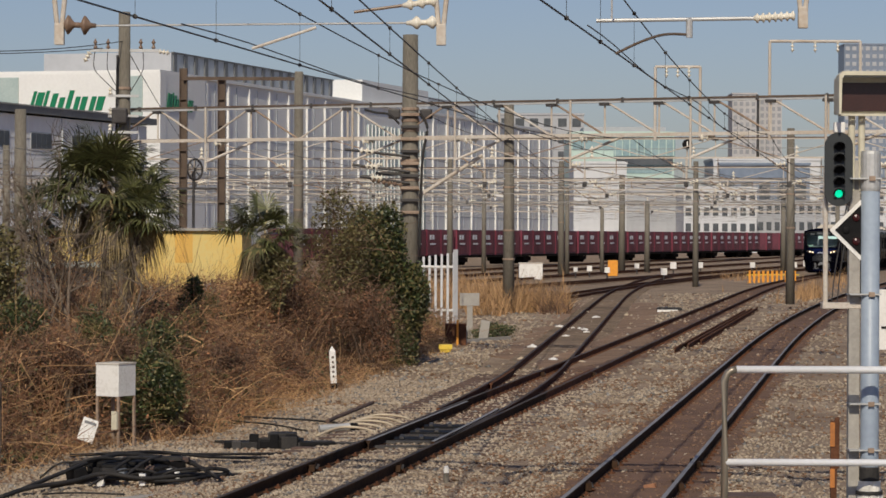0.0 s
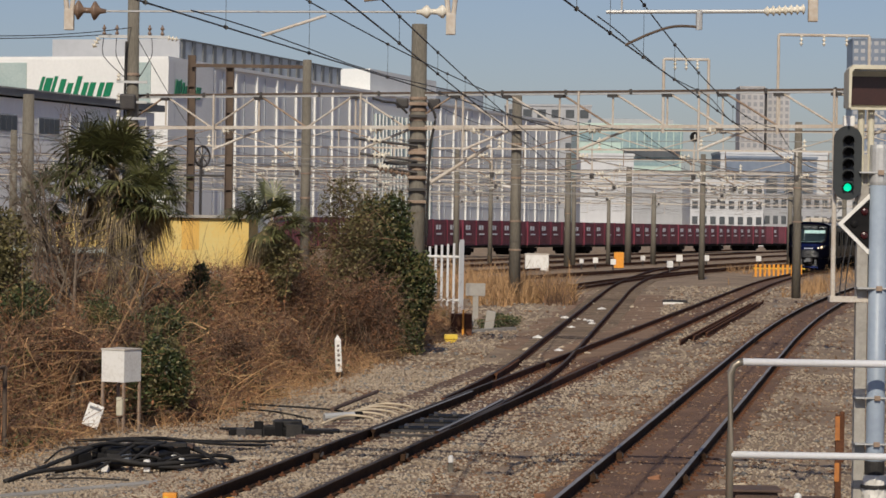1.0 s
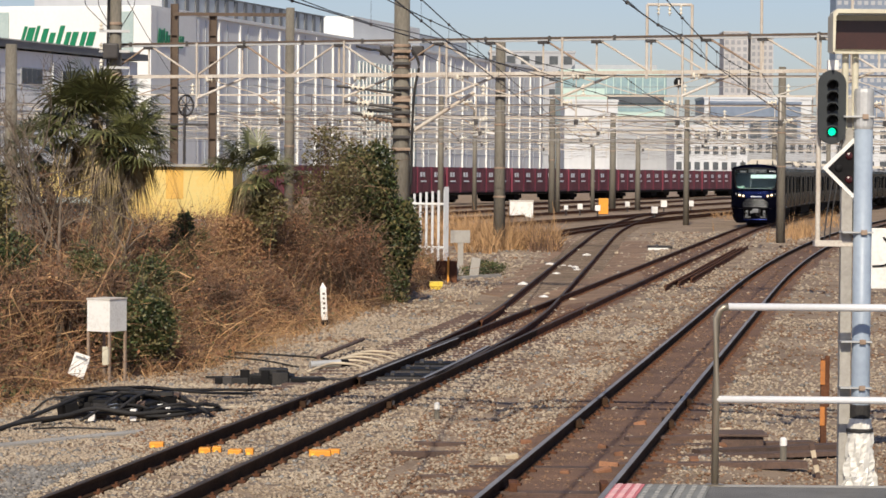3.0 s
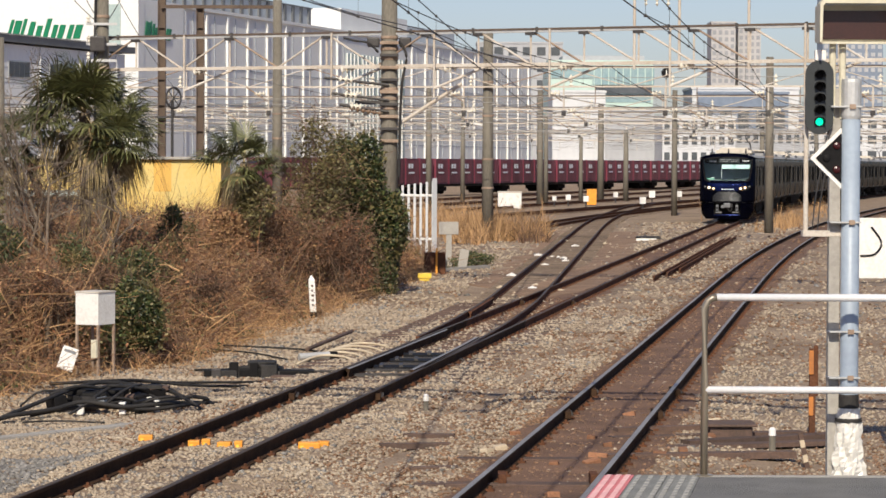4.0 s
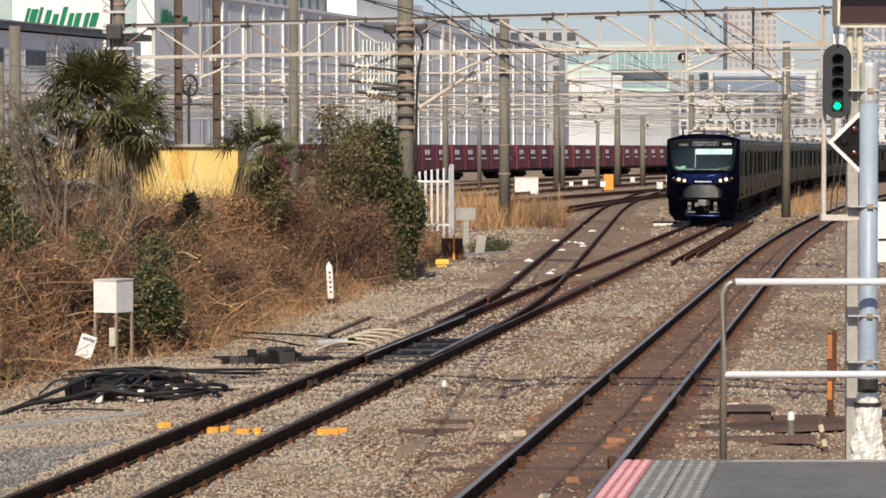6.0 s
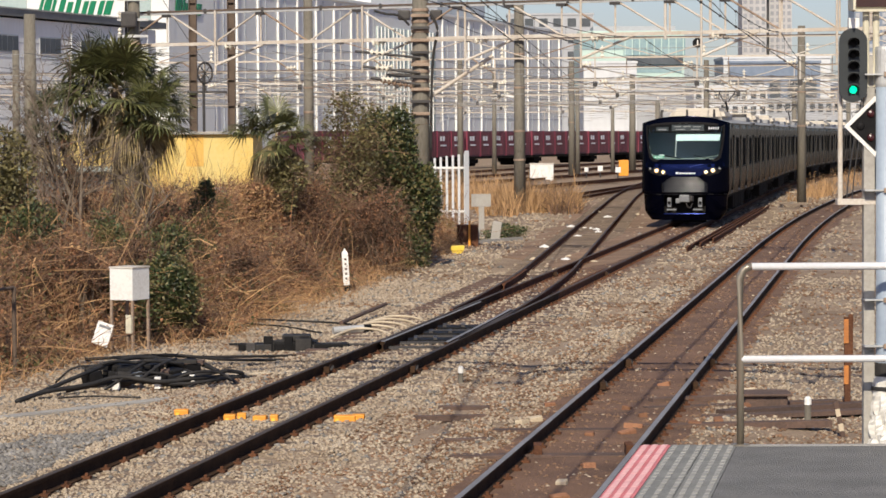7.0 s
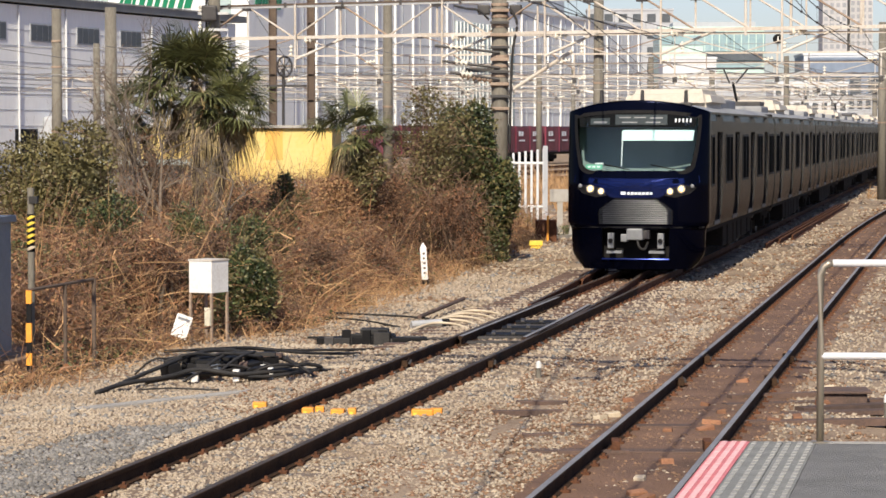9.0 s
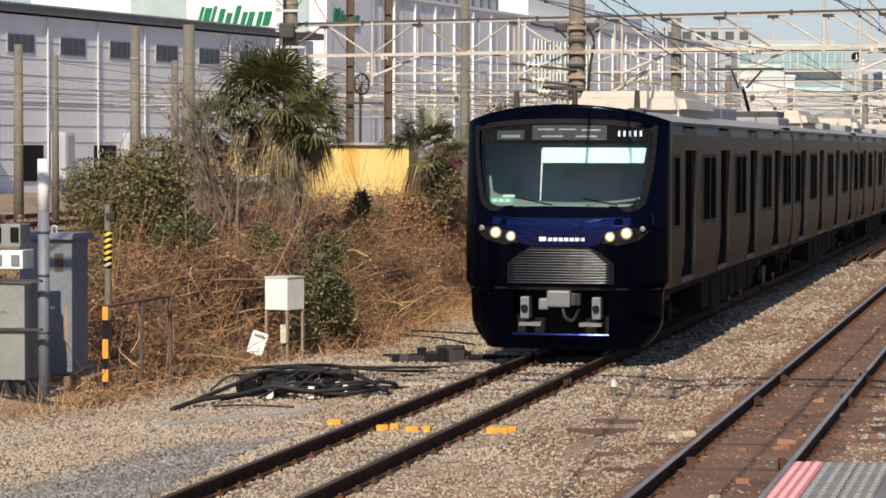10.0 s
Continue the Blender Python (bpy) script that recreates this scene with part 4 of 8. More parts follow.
def far_block(name, label, x, y, w, d, h, material, floors, cols, turn=0, win="pane_far", band=False, wh=0.5):
    t = thing(name, label, "building", at=pose(x, y, 0, 0, 0, turn))
    part("wall", box(0, w, 0, d, -0.3, h), material, t)
    part("parapet", box(-0.2, w + 0.2, -0.2, d, h, h + 0.5), material, t)
    fh = h / floors
    for f in range(floors):
        z = f * fh + fh * 0.3
        if band:
            part("window", box(0.5, w - 0.5, -0.12, 0, z, z + fh * wh), win, t)
        else:
            for c in range(cols):
                cw = w / cols
                part("window", box(c * cw + cw * 0.2, c * cw + cw * 0.8, -0.12, 0, z, z + fh * wh), win, t)
    return t


def build_far():
    t = far_block("office_building", "green glass office block over a white base", 24.4, 560, 21.5, 30, 24, "far_green", 5, 7, win="far_teal", band=True, wh=0.42)
    part("glass_wing", box(9.0, 21.7, -0.6, 0.0, 19.4, 23.4), "far_teal", t, "blue-green glazed wing")
    # dark panel on the wall stands in for the shade of a recess
    part("recess_shade", box(9.6, 21.2, -0.7, -0.6, 17.6, 19.2), "pane_far", t)
    for k in range(9):
        part("mullion", box(9.2 + k * 1.5, 9.4 + k * 1.5, -0.75, -0.6, 19.4, 23.4), "far_green", t)
    part("roof_plant", box(3, 20, 4, 20, 24.5, 25.6), "far_grey", t)
    far_block("low_factory", "white flat-roofed factory with small windows", 24.2, 538, 10.5, 20, 17.2, "far_white", 3, 0)
    far_block("low_factory", "pale grey factory wing", 34.7, 539, 9.8, 20, 13.6, "far_grey", 3, 0)
    far_block("low_factory", "white two-storey works building with ribbon windows", 44.5, 520, 14, 20, 12.0, "far_white", 4, 8)
    far_block("low_factory", "pale works building with window rows", 58, 530, 16, 20, 9.6, "far_grey", 3, 10)
    far_block("works_hall", "white hall with a dark glazed clerestory", 54, 560, 22, 20, 18.6, "far_white", 3, 0)
    h = far_block("works_hall", "hall with a dark ribbon of roof glazing", 55, 557, 18.5, 3, 17.6, "far_blue", 1, 5)
    far_block("apartment_tower", "beige high-rise apartment tower with balconies", 93, 900, 8, 14, 50.0, "far_beige", 22, 4, win="tower_pane", wh=0.62)
    far_block("apartment_tower", "lower beige high-rise apartment tower", 102.5, 905, 7.5, 14, 48.5, "far_beige", 22, 4, win="tower_pane", wh=0.62)
    far_block("apartment_tower", "dark blue-grey high-rise tower", 130, 900, 20, 14, 66.5, "far_blue", 26, 9, win="far_grey")
    far_block("apartment_tower", "hazy grey mid-rise block", 12, 700, 22, 14, 34, "far_grey", 8, 6)
    far_block("office_building", "grey mid-rise behind the yard", 62, 640, 30, 14, 15, "far_white", 4, 9)
    far_block("office_building", "pale mid-rise behind the yard", 86, 620, 30, 14, 14, "far_white", 4, 9)


# ---- container train in the yard ----
def build_containers():
    me_cache = {}
    a, b = Vector((-14.5, 228)), Vector((58.5, 434))
    d = (b - a).normalized()
    turn = math.degrees(math.atan2(d.y, d.x))
    n = int((b - a).length / 20.6)
    wagon = None
    for i in range(n):
        p = a + d * (i * 20.6)
        m = pose(p.x, p.y, 0, 0, 0, turn)
        if wagon is None:
            wagon = thing("container_wagon", "flat container wagon with dark bogies", "wagon", "container wagons", at=m)
            part("deck", box(0.2, 20.2, -1.25, 1.25, 0.75, 1.0), "under", wagon)
            for c in (3.0, 17.4):
                part("bogie", box(c - 1.3, c + 1.3, -1.0, 1.0, 0.3, 0.72, bevel=0.05), "under", wagon)
                for w in (-0.85, 0.85):
                    part("wheelset", rod((c + w, -0.75, 0.41), (c + w, 0.75, 0.41), 0.41, seg=16), "under", wagon)
        else:
            copy_thing(wagon, m)
    box_ob = None
    for i in range(n):
        for k in range(5):
            p = a + d * (i * 20.6 + 0.35 + k * 4.0)
            m = pose(p.x, p.y, 1.0, 0, 0, turn)
            if random.random() < 0.06:
                continue
            if box_ob is None:
                box_ob = thing("freight_container", "maroon twelve-foot steel freight container with white lettering bars", "container", "containers on the wagons", at=m)
                part("body", box(0.06, 3.72, -1.22, 1.22, 0.0, 2.5, bevel=0.03), "maroon", box_ob)
                for j in range(10):
                    part("rib", box(0.2 + j * 0.37, 0.3 + j * 0.37, -1.26, -1.22, 0.15, 2.35), "maroon", box_ob)
                part("lettering_bar", box(0.7, 1.25, -1.275, -1.262, 1.55, 2.0), "lettering", box_ob)
                part("lettering_bar", box(1.45, 2.0, -1.275, -1.262, 1.55, 2.0), "lettering", box_ob)
                part("lettering_bar", box(0.8, 2.4, -1.275, -1.262, 1.05, 1.2), "lettering", box_ob)
                part("corner_post", box(0.02, 0.14, -1.25, -1.1, 0.0, 2.52), "maroon_red", box_ob)
                part("corner_post", box(3.62, 3.76, -1.25, -1.1, 0.0, 2.52), "maroon_red", box_ob)
            else:
                copy_thing(box_ob, m)


# ---- the train ----
HALF, SILL, EAVE, CROWN = 1.475, 0.98, 3.36, 3.60


def face_y(x, z):
    """How far the nose lies back from its foremost point."""
    u = min(1, abs(x) / HALF)
    y = 0.20 * u ** 2 + 0.30 * u ** 7
    if z > 1.9:
        y += 0.11 * (z - 1.9) + 0.05 * max(0, z - 2.9)
    if z < 1.0:
        y += 0.10 * (1.0 - z) ** 1.5
    return y


def crown_z(x):
    return EAVE + 0.04 + (CROWN - EAVE) * (1 - (abs(x) / HALF) ** 2.2)


def on_face(name, outline, material, parent, off=0.012, depth=0.06, rings=5, label="", centre=None):
    """A shaped plate that follows the curve of the nose, standing off by a little."""
    fine = []
    for (xa, za), (xb, zb) in zip(outline, list(outline[1:]) + [outline[0]]):
        q = max(1, int(math.hypot(xb - xa, zb - za) / 0.1))
        fine += [(xa + (xb - xa) * i / q, za + (zb - za) * i / q) for i in range(q)]
    outline = fine
    cx = sum(p[0] for p in outline) / len(outline) if centre is None else centre[0]
    cz = sum(p[1] for p in outline) / len(outline) if centre is None else centre[1]
    bm = bmesh.new()
    R = []
    for k in range(1, rings + 1):
        f = k / rings
        R.append([bm.verts.new((cx + (x - cx) * f, face_y(cx + (x - cx) * f, cz + (z - cz) * f) - off, cz + (z - cz) * f)) for x, z in outline])
    c = bm.verts.new((cx, face_y(cx, cz) - off, cz))
    back = [bm.verts.new((x, face_y(x, z) - off + depth, z)) for x, z in outline]
    n = len(outline)
    for i in range(n):
        j = (i + 1) % n
        bm.faces.new((c, R[0][i], R[0][j]))
        for a, b in zip(R, R[1:]):
            bm.faces.new((a[i], b[i], b[j], a[j]))
        bm.faces.new((R[-1][i], back[i], back[j], R[-1][j]))
    bmesh.ops.recalc_face_normals(bm, faces=bm.faces[:])
    return part(name, bm, material, parent, label, smooth=False)


def ring_on_face(name, outer, inner, material, parent, off=0.02, depth=0.06, label=""):
    bm = bmesh.new()
    n = len(outer)
    A = [bm.verts.new((x, face_y(x, z) - off, z)) for x, z in outer]
    B = [bm.verts.new((x, face_y(x, z) - off, z)) for x, z in inner]
    A2 = [bm.verts.new((x, face_y(x, z) - off + depth, z)) for x, z in outer]
    B2 = [bm.verts.new((x, face_y(x, z) - off + depth, z)) for x, z in inner]
    for i in range(n):
        j = (i + 1) % n
        bm.faces.new((A[i], A[j], B[j], B[i]))
        bm.faces.new((A[i], A2[i], A2[j], A[j]))
        bm.faces.new((B[i], B[j], B2[j], B2[i]))
    bmesh.ops.recalc_face_normals(bm, faces=bm.faces[:])
    return part(name, bm, material, parent, label)


def screen_outline(grow=0.0, n=10):
    """The big windscreen: wide above, its lower corners rounded and drawn in."""
    out = []
    top, bot = 3.40 + grow, 2.14 - grow
    wt, wb = 1.30 + grow, 1.19 + grow
    for k in range(n + 1):
        x = wt - 2 * wt * k / n
        out.append((x, top - 0.10 * (abs(x) / wt) ** 2.5))
    for k in range(1, n):
        f = k / n
        out.append((-(wt + (wb - wt) * f ** 2), 3.30 + grow + (bot + 0.22 - 3.30 - grow) * f))
    for k in range(n + 1):
        a = radians(180 + 90 * k / n)
        out.append((-(wb - 0.26) + 0.26 * math.cos(a), bot + 0.22 + 0.22 * math.sin(a)))
    for k in range(n + 1):
        a = radians(270 + 90 * k / n)
        out.append(((wb - 0.26) + 0.26 * math.cos(a), bot + 0.22 + 0.22 * math.sin(a)))
    for k in range(1, n):
        f = 1 - k / n
        out.append(((wt + (wb - wt) * f ** 2), 3.30 + grow + (bot + 0.22 - 3.30 - grow) * f))
    return out


def in_poly(x, z, P):
    c = False
    for (x0, z0), (x1, z1) in zip(P, P[1:] + P[:1]):
        if (z0 > z) != (z1 > z) and x < (x1 - x0) * (z - z0) / (z1 - z0) + x0:
            c = not c
    return c


def build_nose(car):
    hole = screen_outline(-0.03)
    lower = [(-0.72, 0.98), (-0.72, 0.42), (-0.62, 0.32), (0.62, 0.32), (0.72, 0.42), (0.72, 0.98)]
    bm = bmesh.new()
    nx, nz = 64, 84
    G = []
    for j in range(nz + 1):
        row = []
        for i in range(nx + 1):
            u = -1 + 2 * i / nx
            u = math.copysign(1 - (1 - abs(u)) ** 1.35, u)
            x = u * HALF
            z = 0.13 + (crown_z(x) - 0.13) * j / nz
            w = 1.0
            if z < 1.1:
                w = 1 - 0.05 * min(1, (1.1 - z) / 0.14) - 0.03 * ((1.1 - z) / 0.97) ** 2
            low = 0.16 * max(0, (0.55 - z) / 0.42) ** 2 * abs(u) ** 6
            row.append(bm.verts.new((x * w * (1 - low), face_y(x, z), z)))
        G.append(row)
    for j in range(nz):
        for i in range(nx):
            v = (G[j][i], G[j][i + 1], G[j + 1][i + 1], G[j + 1][i])
            cx, cz = sum(p.co.x for p in v) / 4, sum(p.co.z for p in v) / 4
            if in_poly(cx, cz, hole) or in_poly(cx, cz, lower):
                continue
            bm.faces.new(v)
    # cheeks and brow back to the first door
    for s in (0, nx):
        for j in range(nz):
            a, b = G[j][s], G[j + 1][s]
            y1 = 0.95 if a.co.z > SILL else 0.75
            c, e = bm.verts.new((a.co.x, y1, a.co.z)), bm.verts.new((b.co.x, y1, b.co.z))
            bm.faces.new((a, c, e, b) if s == 0 else (a, b, e, c))
    for i in range(nx):
        a, b = G[nz][i], G[nz][i + 1]
        c, e = bm.verts.new((a.co.x, 0.95, a.co.z)), bm.verts.new((b.co.x, 0.95, b.co.z))
        bm.faces.new((a, b, e, c))
    bmesh.ops.remove_doubles(bm, verts=bm.verts[:], dist=0.0005)
    bmesh.ops.recalc_face_normals(bm, faces=bm.faces[:])
    nose = part("nose", bm, "navy", car, "deep navy painted cab nose", smooth=True)
    # windscreen, its frame, and what shows behind it
    ring_on_face("screen_frame", screen_outline(0.035), screen_outline(-0.035), "black", nose, 0.014)
    pane = on_face("windscreen", screen_outline(-0.02), "screen", nose, -0.006, 0.01, 6, "tinted windscreen")
    pane.visible_shadow = False
    part("cab_back", box(-1.36, 1.36, 1.25, 1.3, 1.4, 3.3), "cab_in", car)
    part("cab_floor", box(-1.36, 1.36, 0.5, 1.25, 1.35, 1.4), "cab_in", car)
    part("cab_roof", box(-1.3, 1.3, 0.62, 1.25, 3.3, 3.33), "cab_in", car)
    part("desk", box(-1.2, 1.2, 0.5, 0.95, 1.9, 2.2, bevel=0.03), "cab_in", car)
    on_face("blind", [(-0.28, 2.80), (1.16, 2.80), (1.19, 3.02), (-0.28, 3.02)], "blind", nose, -0.035, 0.01, 4, "pale sun blind pulled across")
    on_face("blind_cord", [(-0.31, 2.26), (-0.29, 2.26), (-0.27, 3.0), (-0.30, 3.0)], "lettering", nose, -0.03, 0.01, 2)
    on_face("green_label", [(-1.06, 2.21), (-0.70, 2.21), (-0.70, 2.30), (-1.06, 2.30)], "sticker", nose, -0.02, 0.006, 2, "green notice inside the windscreen")
    on_face("white_label", [(-0.86, 2.305), (-0.68, 2.305), (-0.68, 2.34), (-0.86, 2.34)], "lettering", nose, -0.02, 0.006, 2)
    for k in range(3):
        on_face("text_bar", [(-1.02 + 0.1 * k, 2.235), (-0.95 + 0.1 * k, 2.235), (-0.95 + 0.1 * k, 2.275), (-1.02 + 0.1 * k, 2.275)], "lettering", nose, -0.014, 0.004, 2)
    # destination displays and the running number, as bars
    on_face("display_header", [(-1.20, 3.08), (1.20, 3.08), (1.23, 3.30), (0.6, 3.36), (-0.6, 3.36), (-1.23, 3.30)], "pane_train", nose, 0.001, 0.03, 4)
    on_face("side_display", [(-0.97, 3.13), (-0.56, 3.13), (-0.56, 3.27), (-0.97, 3.26)], "display", nose, 0.006, 0.02, 3)
    d = on_face("destination_display", [(-0.44, 3.13), (0.64, 3.13), (0.64, 3.34), (-0.44, 3.34)], "display", nose, 0.006, 0.02, 3)
    for x0, x1, z in ((-0.36, -0.12, 3.28), (-0.05, 0.2, 3.28), (0.28, 0.55, 3.27), (-0.3, 0.02, 3.18), (0.2, 0.5, 3.18)):
        on_face("text_bar", [(x0, z - 0.012), (x1, z - 0.012), (x1, z + 0.012), (x0, z + 0.012)], "coupler", d, 0.010, 0.004, 2)
    on_face("text_bar", [(-0.9, 3.16), (-0.62, 3.16), (-0.62, 3.20), (-0.9, 3.20)], "coupler", nose, 0.010, 0.004, 2)
    for k in range(5):
        x = 0.80 + k * 0.075
        on_face("number_bar", [(x, 3.18), (x + 0.03, 3.18), (x + 0.03, 3.26), (x, 3.26)], "lettering", nose, 0.008, 0.004, 2)
    # wipers
    for x0, x1 in ((-0.65, -0.12), (0.32, 0.82)):
        n = 6
        P = [(x0 + (x1 - x0) * k / n, face_y(x0 + (x1 - x0) * k / n, 2.25) - 0.035, 2.30 - 0.10 * k / n) for k in range(n + 1)]
        part("wiper", pipe(P, 0.012, 6), "black", nose)
    # sill band, blue band that paints in the nose's reflection, lamps, grille
    on_face("reflection_band", [(-1.30, 2.07), (-0.7, 2.02), (0.0, 2.01), (0.7, 2.02), (1.30, 2.07), (1.32, 1.93), (0.70, 1.78), (0.55, 1.64), (0.45, 1.615), (-0.45, 1.615), (-0.55, 1.64), (-0.70, 1.78), (-1.32, 1.93)], "navy_bright", nose, 0.006, 0.02, 4, "blue band painted as a reflection")
    for s in (-1, 1):
        pod = on_face("lamp_pod", [(s * a, b) for a, b in ((0.60, 1.66), (0.82, 1.62), (1.12, 1.70), (1.26, 1.83), (1.05, 1.88), (0.72, 1.82))], "black", nose, 0.010, 0.03, 3)
        for x, r, mm, lab in ((0.72, 0.055, "head_lamp", "lit white headlamp"), (0.95, 0.066, "head_lamp", "lit warm headlamp")):
            z = 1.745 + (x - 0.72) * 0.22
            L = part("headlamp", spin([(r, 0), (r, 0.03), (r * 0.7, 0.045), (0.0, 0.05)], 18, m=Matrix.Translation((s * x, face_y(x, z) - 0.008, z)) @ Matrix.Rotation(radians(90), 4, "X")), mm, nose, lab, smooth=True)
            part("lamp_core", spin([(r * 0.52, 0.04), (r * 0.5, 0.058), (r * 0.2, 0.066), (0.0, 0.067)], 14, m=Matrix.Translation((s * x, face_y(x, z) - 0.008, z)) @ Matrix.Rotation(radians(90), 4, "X")), "head_lamp_white", L)
            part("bezel", spin([(r + 0.022, 0), (r + 0.022, 0.03), (r + 0.002, 0.035), (r + 0.002, 0.0)], 18, m=Matrix.Translation((s * x, face_y(x, z) - 0.008, z)) @ Matrix.Rotation(radians(90), 4, "X")), "coupler", L)
        z = 1.86
        part("marker_lamp", spin([(0.04, 0), (0.04, 0.03), (0.02, 0.04)], 14, m=Matrix.Translation((s * 1.17, face_y(1.17, z) - 0.01, z)) @ Matrix.Rotation(radians(90), 4, "X")), "coupler", nose)
    on_face("grille_back", [(-0.77, 1.06), (0.77, 1.06), (0.77, 1.36), (0.60, 1.50), (0.42, 1.60), (-0.42, 1.60), (-0.60, 1.50), (-0.77, 1.36)], "black", nose, 0.004, 0.03, 4, "black grille recess")
    for k in range(13):
        z = 1.085 + k * 0.039
        w = 0.75 if z < 1.36 else 0.75 - (z - 1.36) * 1.35
        n = 16
        P = [(-w + 2 * w * i / n, face_y(-w + 2 * w * i / n, z) - 0.022, z) for i in range(n + 1)]
        part("grille_bar", pipe(P, 0.014, 10), "grille_bar", nose, smooth=True)
    for k, (w, hh) in enumerate(((0.10, 0.05), (0.06, 0.04), (0.06, 0.04), (0.06, 0.04), (0.06, 0.04), (0.06, 0.04), (0.06, 0.04), (0.06, 0.04))):
        x = -0.30 + (0 if k == 0 else 0.13 + (k - 1) * 0.078)
        on_face("lettering_bar", [(x, 1.68), (x + w, 1.68), (x + w, 1.68 + hh + 0.012), (x, 1.68 + hh + 0.012)], "lettering", nose, 0.014, 0.006, 2)
    on_face("skirt_gap", [(-1.40, 0.985), (1.40, 0.985), (1.40, 1.02), (-1.40, 1.02)], "black", nose, 0.003, 0.01, 3)
    # coupler bay
    part("coupler_bay", box(-0.80, 0.80, 0.55, 0.6, 0.2, 1.05), "black", car)
    for s in (-1, 1):
        part("bay_side", box(min(s * 0.72, s * 0.8), max(s * 0.72, s * 0.8), 0.24, 0.6, 0.2, 1.05), "black", car)
    part("bay_roof", box(-0.80, 0.80, 0.1, 0.55, 0.99, 1.04), "black", car)
    cp = part("coupler_head", box(-0.17, 0.17, -0.12, 0.35, 0.74, 0.98, bevel=0.03), "coupler", car, "grey automatic coupler")
    part("shank", rod((0, 0.3, 0.86), (0, 0.6, 0.86), 0.09), "coupler", cp)
    part("hook", box(-0.30, -0.15, -0.05, 0.15, 0.70, 0.86, bevel=0.02), "coupler", cp)
    part("plug", box(0.16, 0.30, -0.02, 0.2, 0.76, 0.94, bevel=0.02), "dark_steel", cp)
    part("air_hose", pipe(curve_points([(0.05, -0.05, 0.75), (0.1, -0.1, 0.6), (0.2, -0.03, 0.55), (0.26, 0.1, 0.7)]), 0.025), "rubber", cp)
    for s in (-1, 1):
        b = part("jumper_bracket", box(s * 0.52 - 0.065, s * 0.52 + 0.065, 0.05, 0.3, 0.56, 0.88, bevel=0.02), "coupler", car)
        part("receptacle", rod((s * 0.52, 0.0, 0.72), (s * 0.52, 0.1, 0.72), 0.05), "black", b)
        part("step", box(s * 0.44 - 0.16, s * 0.44 + 0.16, 0.02, 0.28, 0.46, 0.51), "coupler", b)
        part("hose_cock", box(s * 0.86 - 0.04, s * 0.86 + 0.04, 0.16, 0.3, 0.84, 0.94), "coupler", car)
    n = 14
    part("skirt_rim", pipe([(-0.70 + 1.4 * i / n, face_y(0.7 * abs(-1 + 2 * i / n), 0.33) - 0.015, 0.335) for i in range(n + 1)], 0.026, 8), "navy_bright", nose, "bright blue skirt rim")
    for s in (-0.62, 0.0, 0.66):
        part("antenna", rod((s * 1.4, 1.2, 3.55), (s * 1.4, 1.2, 3.86), 0.05, 0.035, seg=10), "dark_steel", car)
        part("antenna_foot", box(s * 1.4 - 0.12, s * 1.4 + 0.12, 1.05, 1.35, 3.5, 3.6, bevel=0.02), "dark_steel", car)


